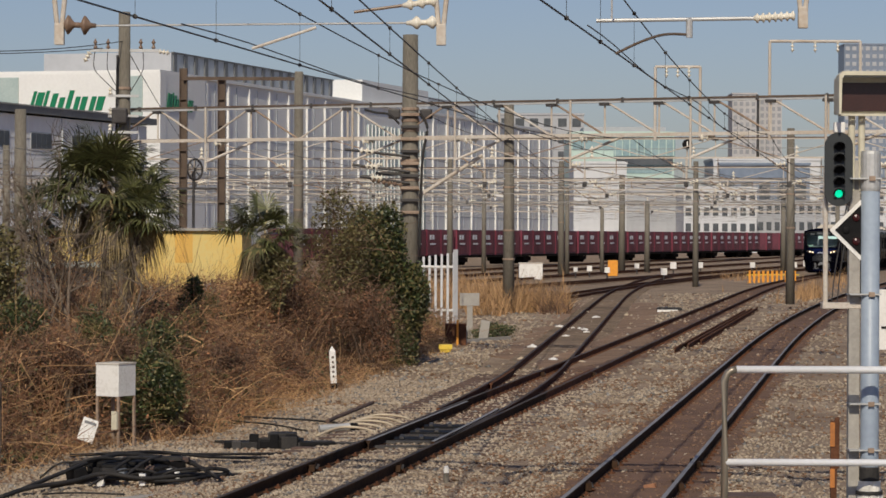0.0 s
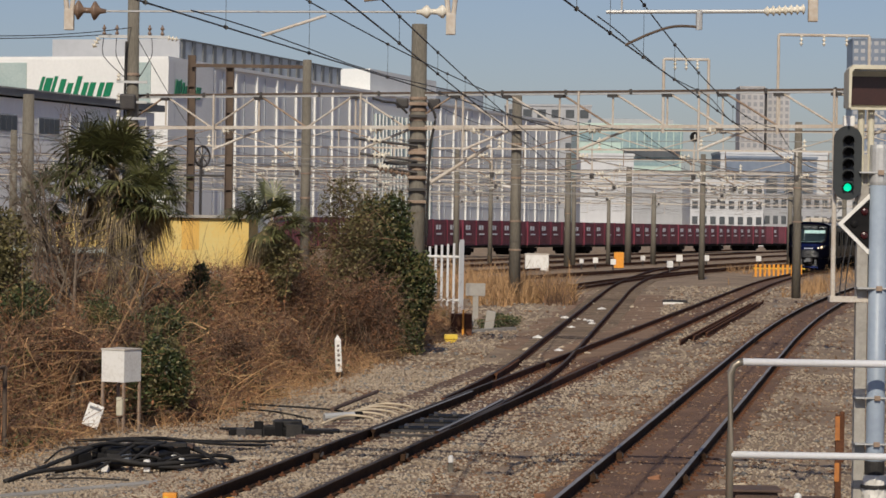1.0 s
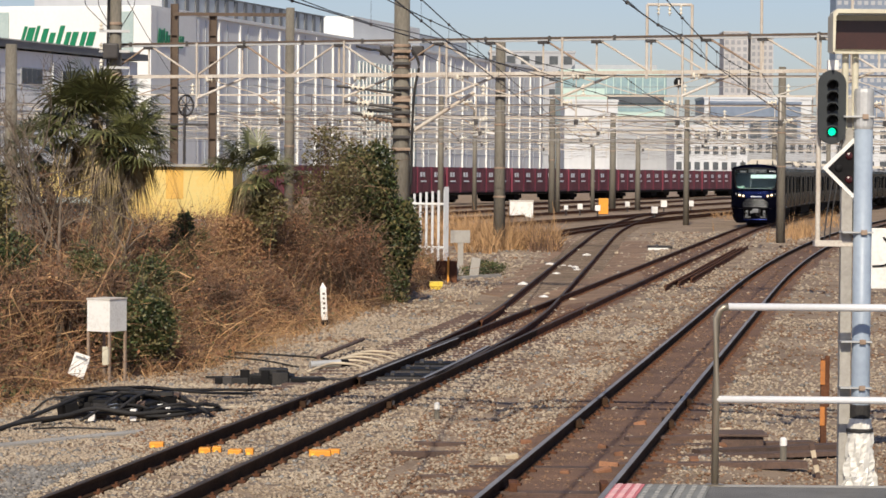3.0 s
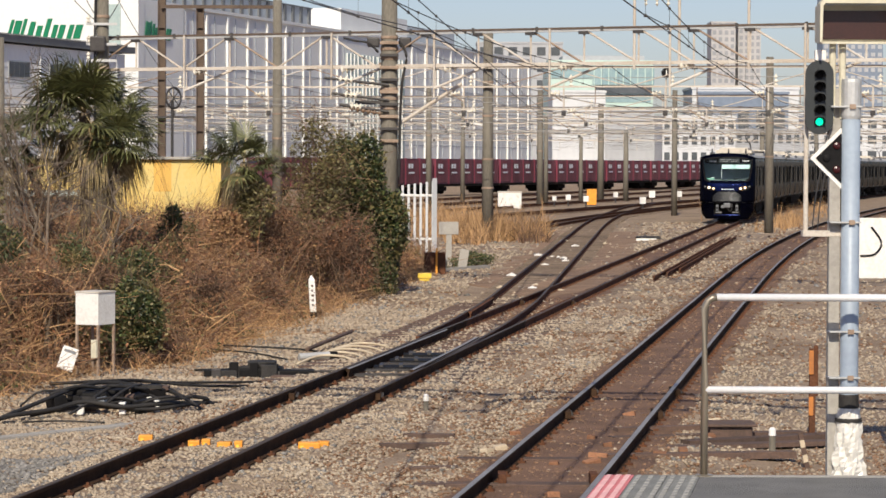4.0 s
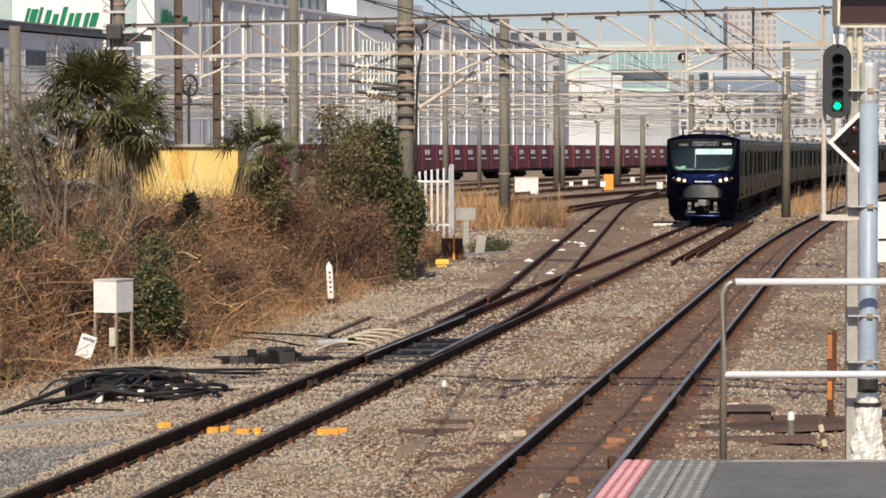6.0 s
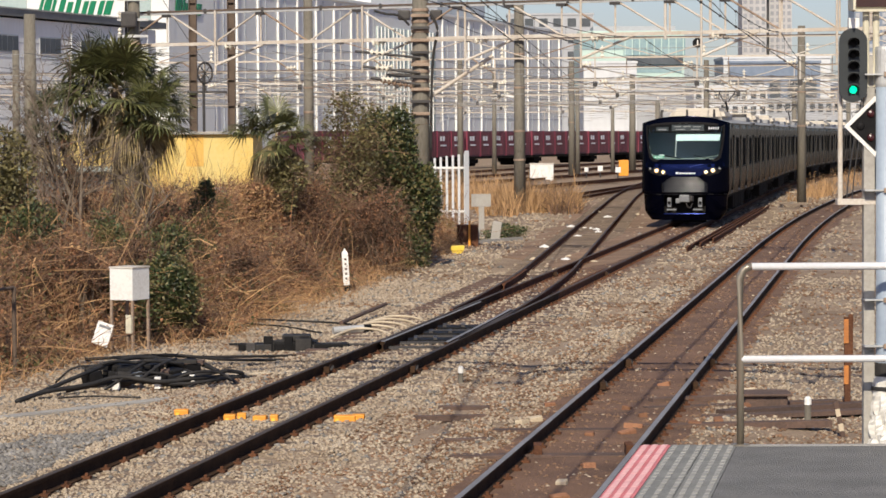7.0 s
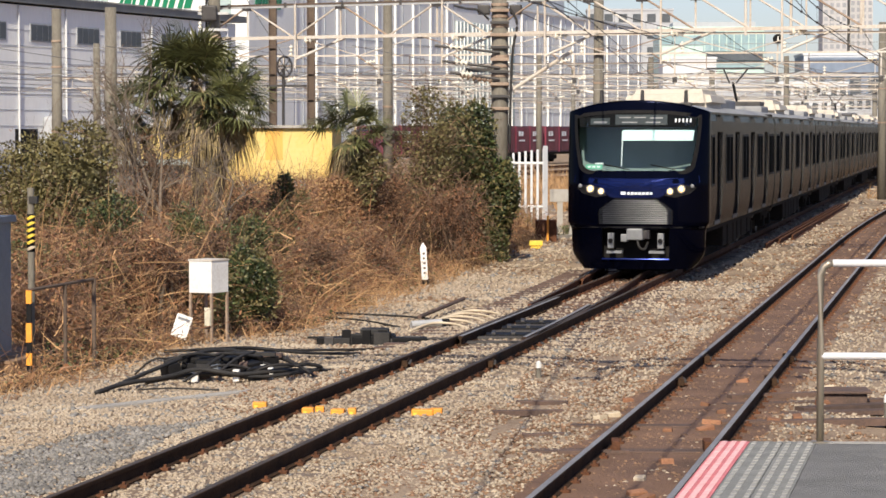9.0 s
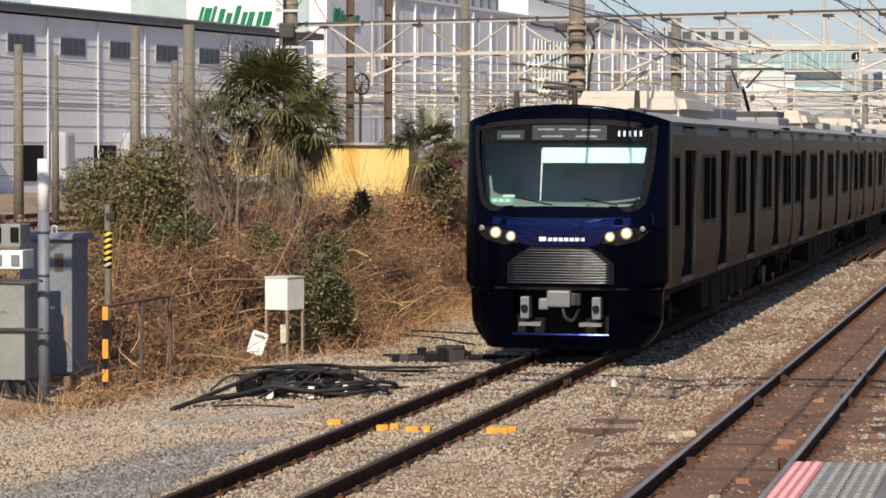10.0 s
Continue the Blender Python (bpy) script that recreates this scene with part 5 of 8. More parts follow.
def build_car(lead, panto=False):
    """A 20 m stainless commuter car: panels between four door bays, roof, cooler, running gear. y runs to the rear."""
    L = 19.55
    y0 = 0.95 if lead else 0.0
    doors = (3.1, 7.6, 12.1, 16.6) if lead else (2.45, 7.3, 12.2, 17.1)
    car = thing("train_car", "dark navy-nosed leading commuter car with lit headlamps" if lead else "stainless steel commuter car with doors painted in recess shade", "train car", "cars of the train")
    DW = 0.66
    for s in (-1, 1):
        cuts = [y0] + [v for d in doors for v in (d - DW, d + DW)] + [L]
        for k in range(0, len(cuts), 2):
            a, b = cuts[k], cuts[k + 1]
            bm = bmesh.new()
            sec = [(HALF - 0.075, SILL), (HALF - 0.022, SILL + 0.3), (HALF, SILL + 0.62), (HALF, EAVE - 0.15), (HALF - 0.05, EAVE), (HALF - 0.13, EAVE), (HALF - 0.13, SILL)]
            A = [bm.verts.new((s * x, a, z)) for x, z in sec]
            B = [bm.verts.new((s * x, b, z)) for x, z in sec]
            bm.faces.new(A)
            bm.faces.new(B)
            for i in range(7):
                bm.faces.new((A[i], A[(i + 1) % 7], B[(i + 1) % 7], B[i]))
            bmesh.ops.recalc_face_normals(bm, faces=bm.faces[:])
            pan = part("side_panel", bm, "train_steel", car)
            w = b - a
            nwin = 1
            if w > 1.0:
                for q in range(nwin):
                    ww = min(1.55, w - 0.7) if not (lead and k == 0) else 0.55
                    c = a + w * (q + 0.5) / nwin
                    if lead and k == 0:
                        c = 1.45
                    fr = part("window_frame", prism([(c - ww / 2 - 0.05, 1.83), (c + ww / 2 + 0.05, 1.83), (c + ww / 2 + 0.05, 2.92), (c - ww / 2 - 0.05, 2.92)], 0, 0.012, m=Matrix(((0, s, 0, s * HALF), (1, 0, 0, 0), (0, 0, 1, 0), (0, 0, 0, 1)))), "black", pan)
                    part("pane", prism([(c - ww / 2, 1.88), (c + ww / 2, 1.88), (c + ww / 2, 2.87), (c - ww / 2, 2.87)], 0.012, 0.018, m=Matrix(((0, s, 0, s * HALF), (1, 0, 0, 0), (0, 0, 1, 0), (0, 0, 0, 1)))), "pane_train", fr)
                    if ww > 1.2:
                        part("mullion", prism([(c - 0.03, 1.88), (c + 0.03, 1.88), (c + 0.03, 2.87), (c - 0.03, 2.87)], 0.018, 0.024, m=Matrix(((0, s, 0, s * HALF), (1, 0, 0, 0), (0, 0, 1, 0), (0, 0, 0, 1)))), "black", fr)
        for d in doors:
            part("header", box(s * HALF - 0.06 if s > 0 else -HALF, HALF if s > 0 else -HALF + 0.06, d - DW, d + DW, 2.98, EAVE - 0.05), "train_steel", car)
            part("door_sill", box(min(s * 1.33, s * 1.42), max(s * 1.33, s * 1.42), d - DW, d + DW, SILL, SILL + 0.08), "dark_steel", car)
            for q in (-1, 1):
                a, b = (d - DW, d - 0.01) if q < 0 else (d + 0.01, d + DW)
                lf = part("door_leaf", box(min(s * 1.335, s * 1.37), max(s * 1.335, s * 1.37), a, b, SILL + 0.05, 2.98), "door_shaded", car)
                part("door_pane", box(min(s * 1.37, s * 1.377), max(s * 1.37, s * 1.377), a + 0.13, b - 0.13, 1.75, 2.8, bevel=0.0), "pane_train", lf)
                # black edge strip paints the dark side of the door recess
                part("reveal", box(min(s * 1.37, s * 1.40), max(s * 1.37, s * 1.40), (d + q * DW) - (0.03 if q > 0 else 0), (d + q * DW) + (0.03 if q < 0 else 0), SILL + 0.05, 2.98), "black", lf)
        part("sill_band", box(min(s * 1.36, s * 1.41), max(s * 1.36, s * 1.41), y0, L, SILL - 0.02, SILL + 0.05), "train_steel", car)
        part("gutter", box(min(s * 1.36, s * 1.44), max(s * 1.36, s * 1.44), y0, L, EAVE - 0.01, EAVE + 0.04), "train_steel", car)
    # roof
    bm = bmesh.new()
    sec = [(-1.40 + 2.8 * i / 14, 0) for i in range(15)]
    rows = []
    for y in (y0 - (0.02 if lead else 0), L):
        rows.append([bm.verts.new((x, y, EAVE + 0.02 + (CROWN - EAVE) * (1 - (abs(x) / 1.40) ** 2.4))) for x, _ in sec])
    for i in range(14):
        bm.faces.new((rows[0][i], rows[0][i + 1], rows[1][i + 1], rows[1][i]))
    bm.faces.new(list(reversed(rows[0])))
    bm.faces.new(rows[1])
    bmesh.ops.recalc_face_normals(bm, faces=bm.faces[:])
    part("roof", bm, "train_roof", car)
    part("end_wall", box(-1.38, 1.38, L - 0.05, L, SILL, EAVE + 0.1), "under", car)
    if not lead:
        part("end_wall", box(-1.38, 1.38, 0.0, 0.05, SILL, EAVE + 0.1), "under", car)
    part("gangway", box(-0.5, 0.5, L, L + 0.45, 1.05, 3.1), "black", car)
    c0 = 8.0 if not panto else 10.5
    def hump(a, b, z1, w, material, lab):
        bm = box(-w, w, a, b, 3.52, z1, bevel=0.0)
        top = [v for v in bm.verts if v.co.z > 3.7]
        for v in top:
            v.co.x *= 0.86
            v.co.y += 0.3 if v.co.y < (a + b) / 2 else -0.3
        bmesh.ops.bevel(bm, geom=bm.edges[:], offset=0.15, segments=5, affect="EDGES")
        ob = part("air_conditioner", bm, material, car, lab, smooth=True)
        ob.data.set_sharp_from_angle(angle=radians(24))
        return ob
    hump(c0 - 2.1, c0 + 2.1, 3.96, 1.05, "cream", "cream roof air-conditioner")
    if lead:
        part("vent_box", box(-0.75, 0.75, 10.6, 13.0, 3.50, 3.78, bevel=0.05), "train_roof", car)
        part("equipment_box", box(-0.7, 0.7, 13.5, 16.0, 3.52, 3.8, bevel=0.05), "train_roof", car)
    else:
        part("vent_box", box(-0.9, 0.9, 2.5, 5.0, 3.50, 3.72, bevel=0.05), "train_roof", car)
        part("vent_box", box(-0.9, 0.9, 14.5, 17.0, 3.50, 3.72, bevel=0.05), "train_roof", car)
    if panto:
        pg = part("pantograph_base", box(-0.8, 0.8, 3.2, 4.8, 3.72, 3.86, bevel=0.02), "dark_steel", car)
        part("lower_arm", rod((0, 4.6, 3.9), (0, 3.3, 4.4), 0.04), "dark_steel", pg)
        for s in (-1, 1):
            part("upper_arm", rod((s * 0.1, 3.3, 4.4), (s * 0.35, 4.2, 4.82), 0.025), "dark_steel", pg)
        part("collector_head", rod((-0.85, 4.2, 4.84), (0.85, 4.2, 4.84), 0.03), "dark_steel", pg)
    # below the floor
    part("underframe", box(-1.36, 1.36, y0 - 0.15 if lead else 0.05, L - 0.05, 0.86, SILL), "under", car)
    eq = random.Random(3)
    y = 6.0
    while y < 13.4:
        w = eq.uniform(0.8, 1.7)
        for s in (-1, 1):
            part("equipment_case", box(min(s * 0.62, s * 1.28), max(s * 0.62, s * 1.28), y, y + w, eq.uniform(0.32, 0.46), 0.88, bevel=0.03), "under", car)
        y += w + 0.22
    for c in (3.2, 16.6):
        bg_ = part("bogie_frame", box(-0.95, 0.95, c - 1.5, c + 1.5, 0.45, 0.68, bevel=0.05), "under", car)
        for q in (-1.05, 1.05):
            part("wheelset", rod((-0.62, c + q, 0.43), (0.62, c + q, 0.43), 0.43, seg=20), "dark_steel", bg_)
            for s in (-1, 1):
                part("axle_box", box(s * 0.88 - 0.13, s * 0.88 + 0.13, c + q - 0.2, c + q + 0.2, 0.28, 0.6, bevel=0.03), "under", bg_)
        for s in (-1, 1):
            part("air_spring", spin([(0.26, 0.68), (0.30, 0.76), (0.26, 0.86)], 14, m=Matrix.Translation((s * 0.85, c, 0))), "rubber", bg_)
    if lead:
        build_nose(car)
    return car


def build_train():
    lead = build_car(True)
    cars = [lead]
    mid = build_car(False)
    pan = build_car(False, True)
    cars += [pan, mid]
    for k in range(7):
        cars.append(copy_thing(pan if k % 3 == 1 else mid, Matrix()))
    return cars


# arc length along the left track
TRACK_Y = [4 + 0.5 * i for i in range(900)]
TRACK_S = [0.0]
for ya, yb in zip(TRACK_Y, TRACK_Y[1:]):
    TRACK_S.append(TRACK_S[-1] + math.hypot(yb - ya, left_x(yb) - left_x(ya)))


def on_track(s):
    y = float(np.interp(s, TRACK_S, TRACK_Y))
    return Vector((left_x(y), y, 0))


def front_y(t):
    """Distance of the train's nose at t seconds."""
    return 38.8 + 17.55 * (10 - t)


def car_pose(s):
    """Bogies 3.2 m and 16.6 m behind the front ride on the track."""
    a, b = on_track(s + 3.2), on_track(s + 16.6)
    d = (b - a).normalized()
    p = a - d * 3.2
    return pose(p.x, p.y, 0.0, 0, 0, math.degrees(math.atan2(d.y, d.x)) - 90)


def motions():
    for k, car in enumerate(TRAIN):
        rows = []
        for i in range(21):
            t = 0.5 * i
            s0 = float(np.interp(front_y(t), TRACK_Y, TRACK_S))
            rows.append((t, car_pose(s0 + k * 20.0)))
        walk(car, rows)


# ---- things on the platform end ----
def build_platform_things():
    y = 17.38
    t = thing("hand_rail", "polished stainless steel safety railing at the platform end", "railing")
    part("corner_post", pipe([(1.77, y, 0.99), (1.77, y, 1.6), (1.77, y, 2.07), (1.776, y, 2.10), (1.79, y, 2.127), (1.815, y, 2.144), (1.845, y, 2.15)], 0.024, 12), "stainless", t, smooth=True)
    part("top_rail", rod((1.845, y, 2.15), (5.4, y, 2.15), 0.024, seg=14), "rail_sunlit", t, smooth=True)
    part("middle_rail", rod((1.77, y, 1.555), (5.4, y, 1.555), 0.023, seg=14), "rail_sunlit", t, smooth=True)
    part("post", rod((4.2, y, 0.99), (4.2, y, 2.15), 0.024, seg=12), "stainless", t, smooth=True)
    for x in (1.77, 4.2):
        part("foot_plate", spin([(0.06, 0.998), (0.06, 1.008), (0.03, 1.012)], 14, m=Matrix.Translation((x, y, 0))), "stainless", t)
    # pale blue conduit pole with a hooded indicator box
    y = 17.62
    t = thing("indicator_pole", "pale blue steel pole strapped to a beige duct with wrapped base", "pole", at=Matrix.Translation((2.735, y, 0)))
    part("shaft", rod((0, 0, -0.25), (0, 0, 3.54), 0.06, seg=18), "pipe_blue", t, smooth=True)
    part("collar", spin([(0.062, 3.30), (0.066, 3.32), (0.066, 3.54), (0.062, 3.56), (0.03, 3.565)], 18), "galv", t)
    part("duct", box(-0.135, -0.062, 0.02, 0.10, -0.25, 3.5, bevel=0.006), "concrete", t, "beige square duct")
    for z in (3.38, 2.63, 1.92, 1.62):
        b = part("strap", box(-0.138, 0.064, -0.064, 0.102, z - 0.005, z + 0.005), "galv", t)
        part("buckle", box(-0.02, 0.02, -0.08, -0.066, z - 0.016, z + 0.016, bevel=0.003), "steel_worn", b)
    part("tape", spin([(0.063, 1.42), (0.066, 1.43), (0.066, 1.50), (0.063, 1.51)], 18), "rubber", t, "black tape wrap")
    # crumpled sheeting round the base
    bm = bmesh.new()
    rnd = random.Random(11)
    rings = []
    for j in range(16):
        z = 0.95 + 0.47 * j / 15
        rings.append([bm.verts.new(((0.066 + (0.03 + 0.03 * math.sin(3 * k + j * 0.7)) * (1 - j / 15) + rnd.uniform(0, 0.012)) * math.cos(2 * math.pi * k / 22), (0.066 + (0.03 + 0.02 * math.sin(2 * k + j)) * (1 - j / 15) + rnd.uniform(0, 0.012)) * math.sin(2 * math.pi * k / 22), z)) for k in range(22)])
    for a, b in zip(rings, rings[1:]):
        for k in range(22):
            bm.faces.new((a[k], a[(k + 1) % 22], b[(k + 1) % 22], b[k]))
    part("sheeting", bm, "pvc", t, "crumpled clear plastic sheeting")
    part("sheet_strap", spin([(0.085, 1.33), (0.088, 1.335), (0.088, 1.35), (0.085, 1.355)], 18), "rubber", t)
    # posts that carry the indicator box
    for x in (-0.12, -0.055):
        part("post", rod((x, 0.03, 3.3), (x, 0.03, 3.80), 0.022, seg=10), "sig_cream", t)
    b = part("indicator_box", box(-0.22, 0.24, -0.04, 0.16, 3.80, 4.04, bevel=0.012), "sig_cream", t, "cream indicator box")
    part("face", box(-0.20, 0.22, -0.052, -0.042, 3.815, 4.0), "sig_brown", b, "dark brown display face")
    part("hood", prism([(-0.235, 3.79), (-0.22, 3.79), (-0.215, 4.02), (-0.20, 4.04), (0.225, 4.04), (0.24, 4.02), (0.245, 3.79), (0.26, 3.79), (0.26, 4.04), (0.235, 4.066), (-0.21, 4.066), (-0.235, 4.04)], -0.20, -0.04), "sig_cream", b, "cream sun hood")
    part("lower_lip", box(-0.22, 0.24, -0.06, -0.04, 3.785, 3.80), "sig_cream", b)
    # compact five-lamp repeater signal on a bracket of the same pole; parts drawn for 50 m off, scaled to fit the
    # camera's view
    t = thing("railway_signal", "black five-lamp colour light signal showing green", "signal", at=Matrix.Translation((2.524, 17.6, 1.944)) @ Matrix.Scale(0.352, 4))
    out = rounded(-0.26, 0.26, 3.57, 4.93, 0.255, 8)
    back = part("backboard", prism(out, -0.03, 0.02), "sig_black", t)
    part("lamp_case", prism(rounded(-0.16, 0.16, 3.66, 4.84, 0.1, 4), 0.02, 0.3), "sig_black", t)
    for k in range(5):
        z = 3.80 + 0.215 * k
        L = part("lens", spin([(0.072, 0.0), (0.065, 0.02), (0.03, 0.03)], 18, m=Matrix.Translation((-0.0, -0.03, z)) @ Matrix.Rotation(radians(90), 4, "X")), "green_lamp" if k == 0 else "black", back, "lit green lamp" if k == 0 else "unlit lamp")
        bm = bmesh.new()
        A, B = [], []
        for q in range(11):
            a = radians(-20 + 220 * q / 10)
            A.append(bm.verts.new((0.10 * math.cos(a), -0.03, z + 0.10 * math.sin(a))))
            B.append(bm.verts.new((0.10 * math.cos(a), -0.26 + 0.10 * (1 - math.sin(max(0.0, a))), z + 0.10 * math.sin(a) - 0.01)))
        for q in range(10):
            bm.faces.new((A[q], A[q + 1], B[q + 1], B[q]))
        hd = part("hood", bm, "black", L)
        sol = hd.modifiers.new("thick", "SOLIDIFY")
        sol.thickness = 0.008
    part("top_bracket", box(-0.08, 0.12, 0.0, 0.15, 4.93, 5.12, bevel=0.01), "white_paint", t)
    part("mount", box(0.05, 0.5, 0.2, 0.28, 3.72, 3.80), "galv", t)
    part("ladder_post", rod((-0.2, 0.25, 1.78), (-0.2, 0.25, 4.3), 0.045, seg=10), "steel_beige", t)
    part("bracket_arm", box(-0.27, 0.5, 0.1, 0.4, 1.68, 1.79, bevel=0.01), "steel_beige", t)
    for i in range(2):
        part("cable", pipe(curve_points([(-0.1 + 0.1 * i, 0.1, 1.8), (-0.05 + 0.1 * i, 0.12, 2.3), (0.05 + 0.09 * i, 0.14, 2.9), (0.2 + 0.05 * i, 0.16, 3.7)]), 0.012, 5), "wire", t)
    # diamond-shaped warning signal, scaled likewise; right corner drawn in so the pole hides it from the camera
    t = thing("warning_signal", "black diamond warning signal with white border and red lamps", "signal", at=Matrix.Translation((2.673, 17.635, 1.944)) @ Matrix.Scale(0.352, 4))
    part("border", prism([(-0.57, 3.13), (0, 3.69), (0.30, 3.13), (0, 2.57)], 0.0, 0.03), "white_paint", t, "white border")
    bd = part("board", prism([(-0.47, 3.13), (0, 3.59), (0.22, 3.13), (0, 2.67)], -0.012, 0.0), "black", t)
    for x, z in ((-0.08, 3.36), (-0.08, 2.92), (-0.27, 3.13)):
        part("lamp", spin([(0.075, 0.0), (0.06, 0.03), (0.02, 0.045)], 16, m=Matrix.Translation((x, -0.012, z)) @ Matrix.Rotation(radians(90), 4, "X")), "red_lens" if x > -0.1 else "black", bd, "unlit red lamp" if x > -0.1 else "")
    part("mount", box(-0.05, 0.25, 0.03, 0.2, 3.0, 3.2), "dark_steel", t)
    part("lower_unit", box(-0.16, 0.12, 0.03, 0.3, 1.95, 2.5, bevel=0.03), "black", t)
    # white board with a dark curve beside it
    t = thing("track_sign", "white enamel board with a dark curved line on a post", "sign", at=Matrix.Translation((5.05, 30, 0)))
    part("board", box(-0.32, 0.3, 0, 0.02, 1.75, 2.42, bevel=0.006), "white_paint", t)
    part("curve", pipe(curve_points([(-0.28, -0.006, 2.0), (-0.12, -0.006, 2.02), (-0.05, -0.006, 2.15), (-0.16, -0.006, 2.32)]), 0.012, 6), "black", t)
    part("post", rod((0.1, 0.04, -0.25), (0.1, 0.04, 2.3), 0.03), "galv", t)


# ---- trackside things ----
def build_trackside():
    # white relay box on legs
    t = thing("relay_box", "weathered white steel relay box on four rusty legs", "cabinet", at=pose(-5.06, 41.05, 0, 0, 0, -27))
    part("body", box(-0.205, 0.205, -0.23, 0.23, 0.55, 1.03, bevel=0.006), "white_paint", t)
    part("lid", box(-0.215, 0.215, -0.24, 0.24, 1.03, 1.055, bevel=0.004), "steel_beige", t, "rust-stained lid")
    for x in (-0.19, 0.19):
        for yy in (-0.21, 0.21):
            part("leg", box(x - 0.018, x + 0.018, yy - 0.018, yy + 0.018, -0.35, 0.55), "steel_worn", t)
    part("brace", rod((-0.19, -0.21, 0.0), (0.19, -0.21, 0.02), 0.014, seg=6), "steel_rust", t)
    part("fuse_box", box(0.10, 0.20, -0.27, -0.22, 0.05, 0.33, bevel=0.005), "sig_cream", t, "small cream junction box")
    t = thing("fallen_plate", "white metal plate leaning in the weeds", "sign", at=pose(-5.42, 40.2, -0.08, -18, 20, 12))
    part("plate", box(-0.12, 0.12, -0.02, 0.02, 0.0, 0.36, bevel=0.006), "white_paint", t)
    part("slot", box(-0.09, 0.09, -0.026, -0.02, 0.27, 0.31), "coupler", t)

    def cable(pts, r, parent, material="rubber"):
        return part("cable", pipe(curve_points(pts, 5), r, 7), material, parent, smooth=True)
    # point machine with its heap of cables
    t = thing("point_machine", "black point machine half buried under thick cables", "point machine")
    gz = -0.22
    part("case", box(-4.75, -4.0, 35.5, 36.1, gz, 0.02, bevel=0.03), "black", t)
    part("motor_cover", box(-4.55, -4.2, 35.3, 35.6, gz, 0.0, bevel=0.04), "black", t)
    part("plank", box(-4.95, -4.3, 36.9, 37.1, -0.14, -0.08, m=None), "wood_dark", t)
    part("plank", box(-4.4, -3.5, 36.3, 36.55, -0.05, 0.0), "wood_dark", t)
    part("plank", box(-4.2, -3.55, 35.9, 36.05, 0.0, 0.05), "rubber", t)
    for x, yy, s in ((-4.45, 34.6, 0.09), (-3.93, 34.7, 0.08), (-3.55, 35.0, 0.13), (-3.66, 35.5, 0.08)):
        part("weight_block", box(x - s / 2, x + s / 2, yy - 0.06, yy + 0.06, gz, gz + 0.15, bevel=0.008), "white_paint", t, "white block")
    C = [[(-5.45, 32.9, -0.2), (-5.2, 33.6, -0.15), (-4.75, 34.2, -0.12), (-4.4, 34.5, -0.05), (-3.9, 34.6, -0.12), (-3.4, 34.9, -0.1), (-2.9, 35.9, -0.18)],
         [(-5.4, 33.1, -0.2), (-5.1, 34.1, -0.1), (-4.8, 34.9, 0.0), (-4.6, 35.6, 0.05), (-4.3, 36.2, 0.06), (-3.6, 36.5, -0.05), (-3.2, 36.0, -0.15)],
         [(-5.0, 34.0, -0.18), (-4.4, 34.6, -0.12), (-3.6, 34.7, -0.16), (-3.1, 35.2, -0.14), (-2.7, 36.0, -0.19)],
         [(-5.3, 37.9, -0.1), (-4.6, 37.3, -0.02), (-4.0, 37.1, 0.02), (-3.3, 37.5, -0.08), (-2.6, 38.6, -0.18)],
         [(-5.1, 38.3, -0.12), (-4.4, 37.9, -0.05), (-3.6, 38.2, -0.1), (-2.4, 39.5, -0.19)],
         [(-4.9, 35.0, 0.0), (-4.6, 35.3, 0.08), (-4.3, 35.5, 0.05), (-4.1, 35.2, 0.1), (-3.7, 35.6, 0.02)],
         [(-4.4, 34.6, -0.1), (-4.2, 35.1, 0.05), (-4.05, 35.6, 0.08)], [(-4.15, 34.6, -0.1), (-3.95, 35.1, 0.05), (-3.8, 35.7, 0.08)],
         [(-3.6, 35.0, -0.1), (-3.1, 35.3, -0.05), (-2.9, 35.5, -0.12), (-3.3, 35.2, -0.16), (-3.9, 34.8, -0.15)]]
    for i, c in enumerate(C):
        cable(c, (0.030, 0.028, 0.024, 0.022, 0.02, 0.022, 0.022, 0.02, 0.026)[i], t)
    rg = random.Random(17)
    for k in range(22):
        x, yy = rg.uniform(-4.95, -3.55), rg.uniform(34.7, 36.6)
        w, d, h = rg.uniform(0.06, 0.22), rg.uniform(0.06, 0.25), rg.uniform(0.05, 0.2)
        part("fitting", box(-w / 2, w / 2, -d / 2, d / 2, 0, h, bevel=0.01, m=pose(x, yy, gz + rg.uniform(0, 0.06), rg.uniform(-12, 12), rg.uniform(-12, 12), rg.uniform(0, 90))), rg.choice(("black", "black", "rubber", "wood_dark", "cab_grey")), t)
    for k in range(6):
        x, yy, a = rg.uniform(-5.0, -3.2), rg.uniform(34.3, 37.0), rg.uniform(-0.5, 0.6)
        cable([(x - 0.45, yy - 0.8 * a, -0.18), (x - 0.15, yy, rg.uniform(-0.12, 0.05)), (x + 0.2, yy + 0.3, rg.uniform(-0.12, 0.02)), (x + 0.55, yy + 0.8 * a, -0.19)], rg.uniform(0.012, 0.026), t)
    cable([(-3.3, 35.6, -0.16), (-2.8, 36.2, -0.17), (-2.3, 36.6, -0.2)], 0.022, t, "hose")
    cable([(-5.0, 33.3, -0.2), (-4.6, 33.5, -0.2), (-4.0, 33.4, -0.21)], 0.012, t)
    # second machine beside the switch blades
    t = thing("point_machine", "black switch machine with long cover beside the blades", "point machine")
    part("long_cover", box(-3.38, -2.75, 40.55, 40.8, gz, -0.10, bevel=0.02), "black", t)
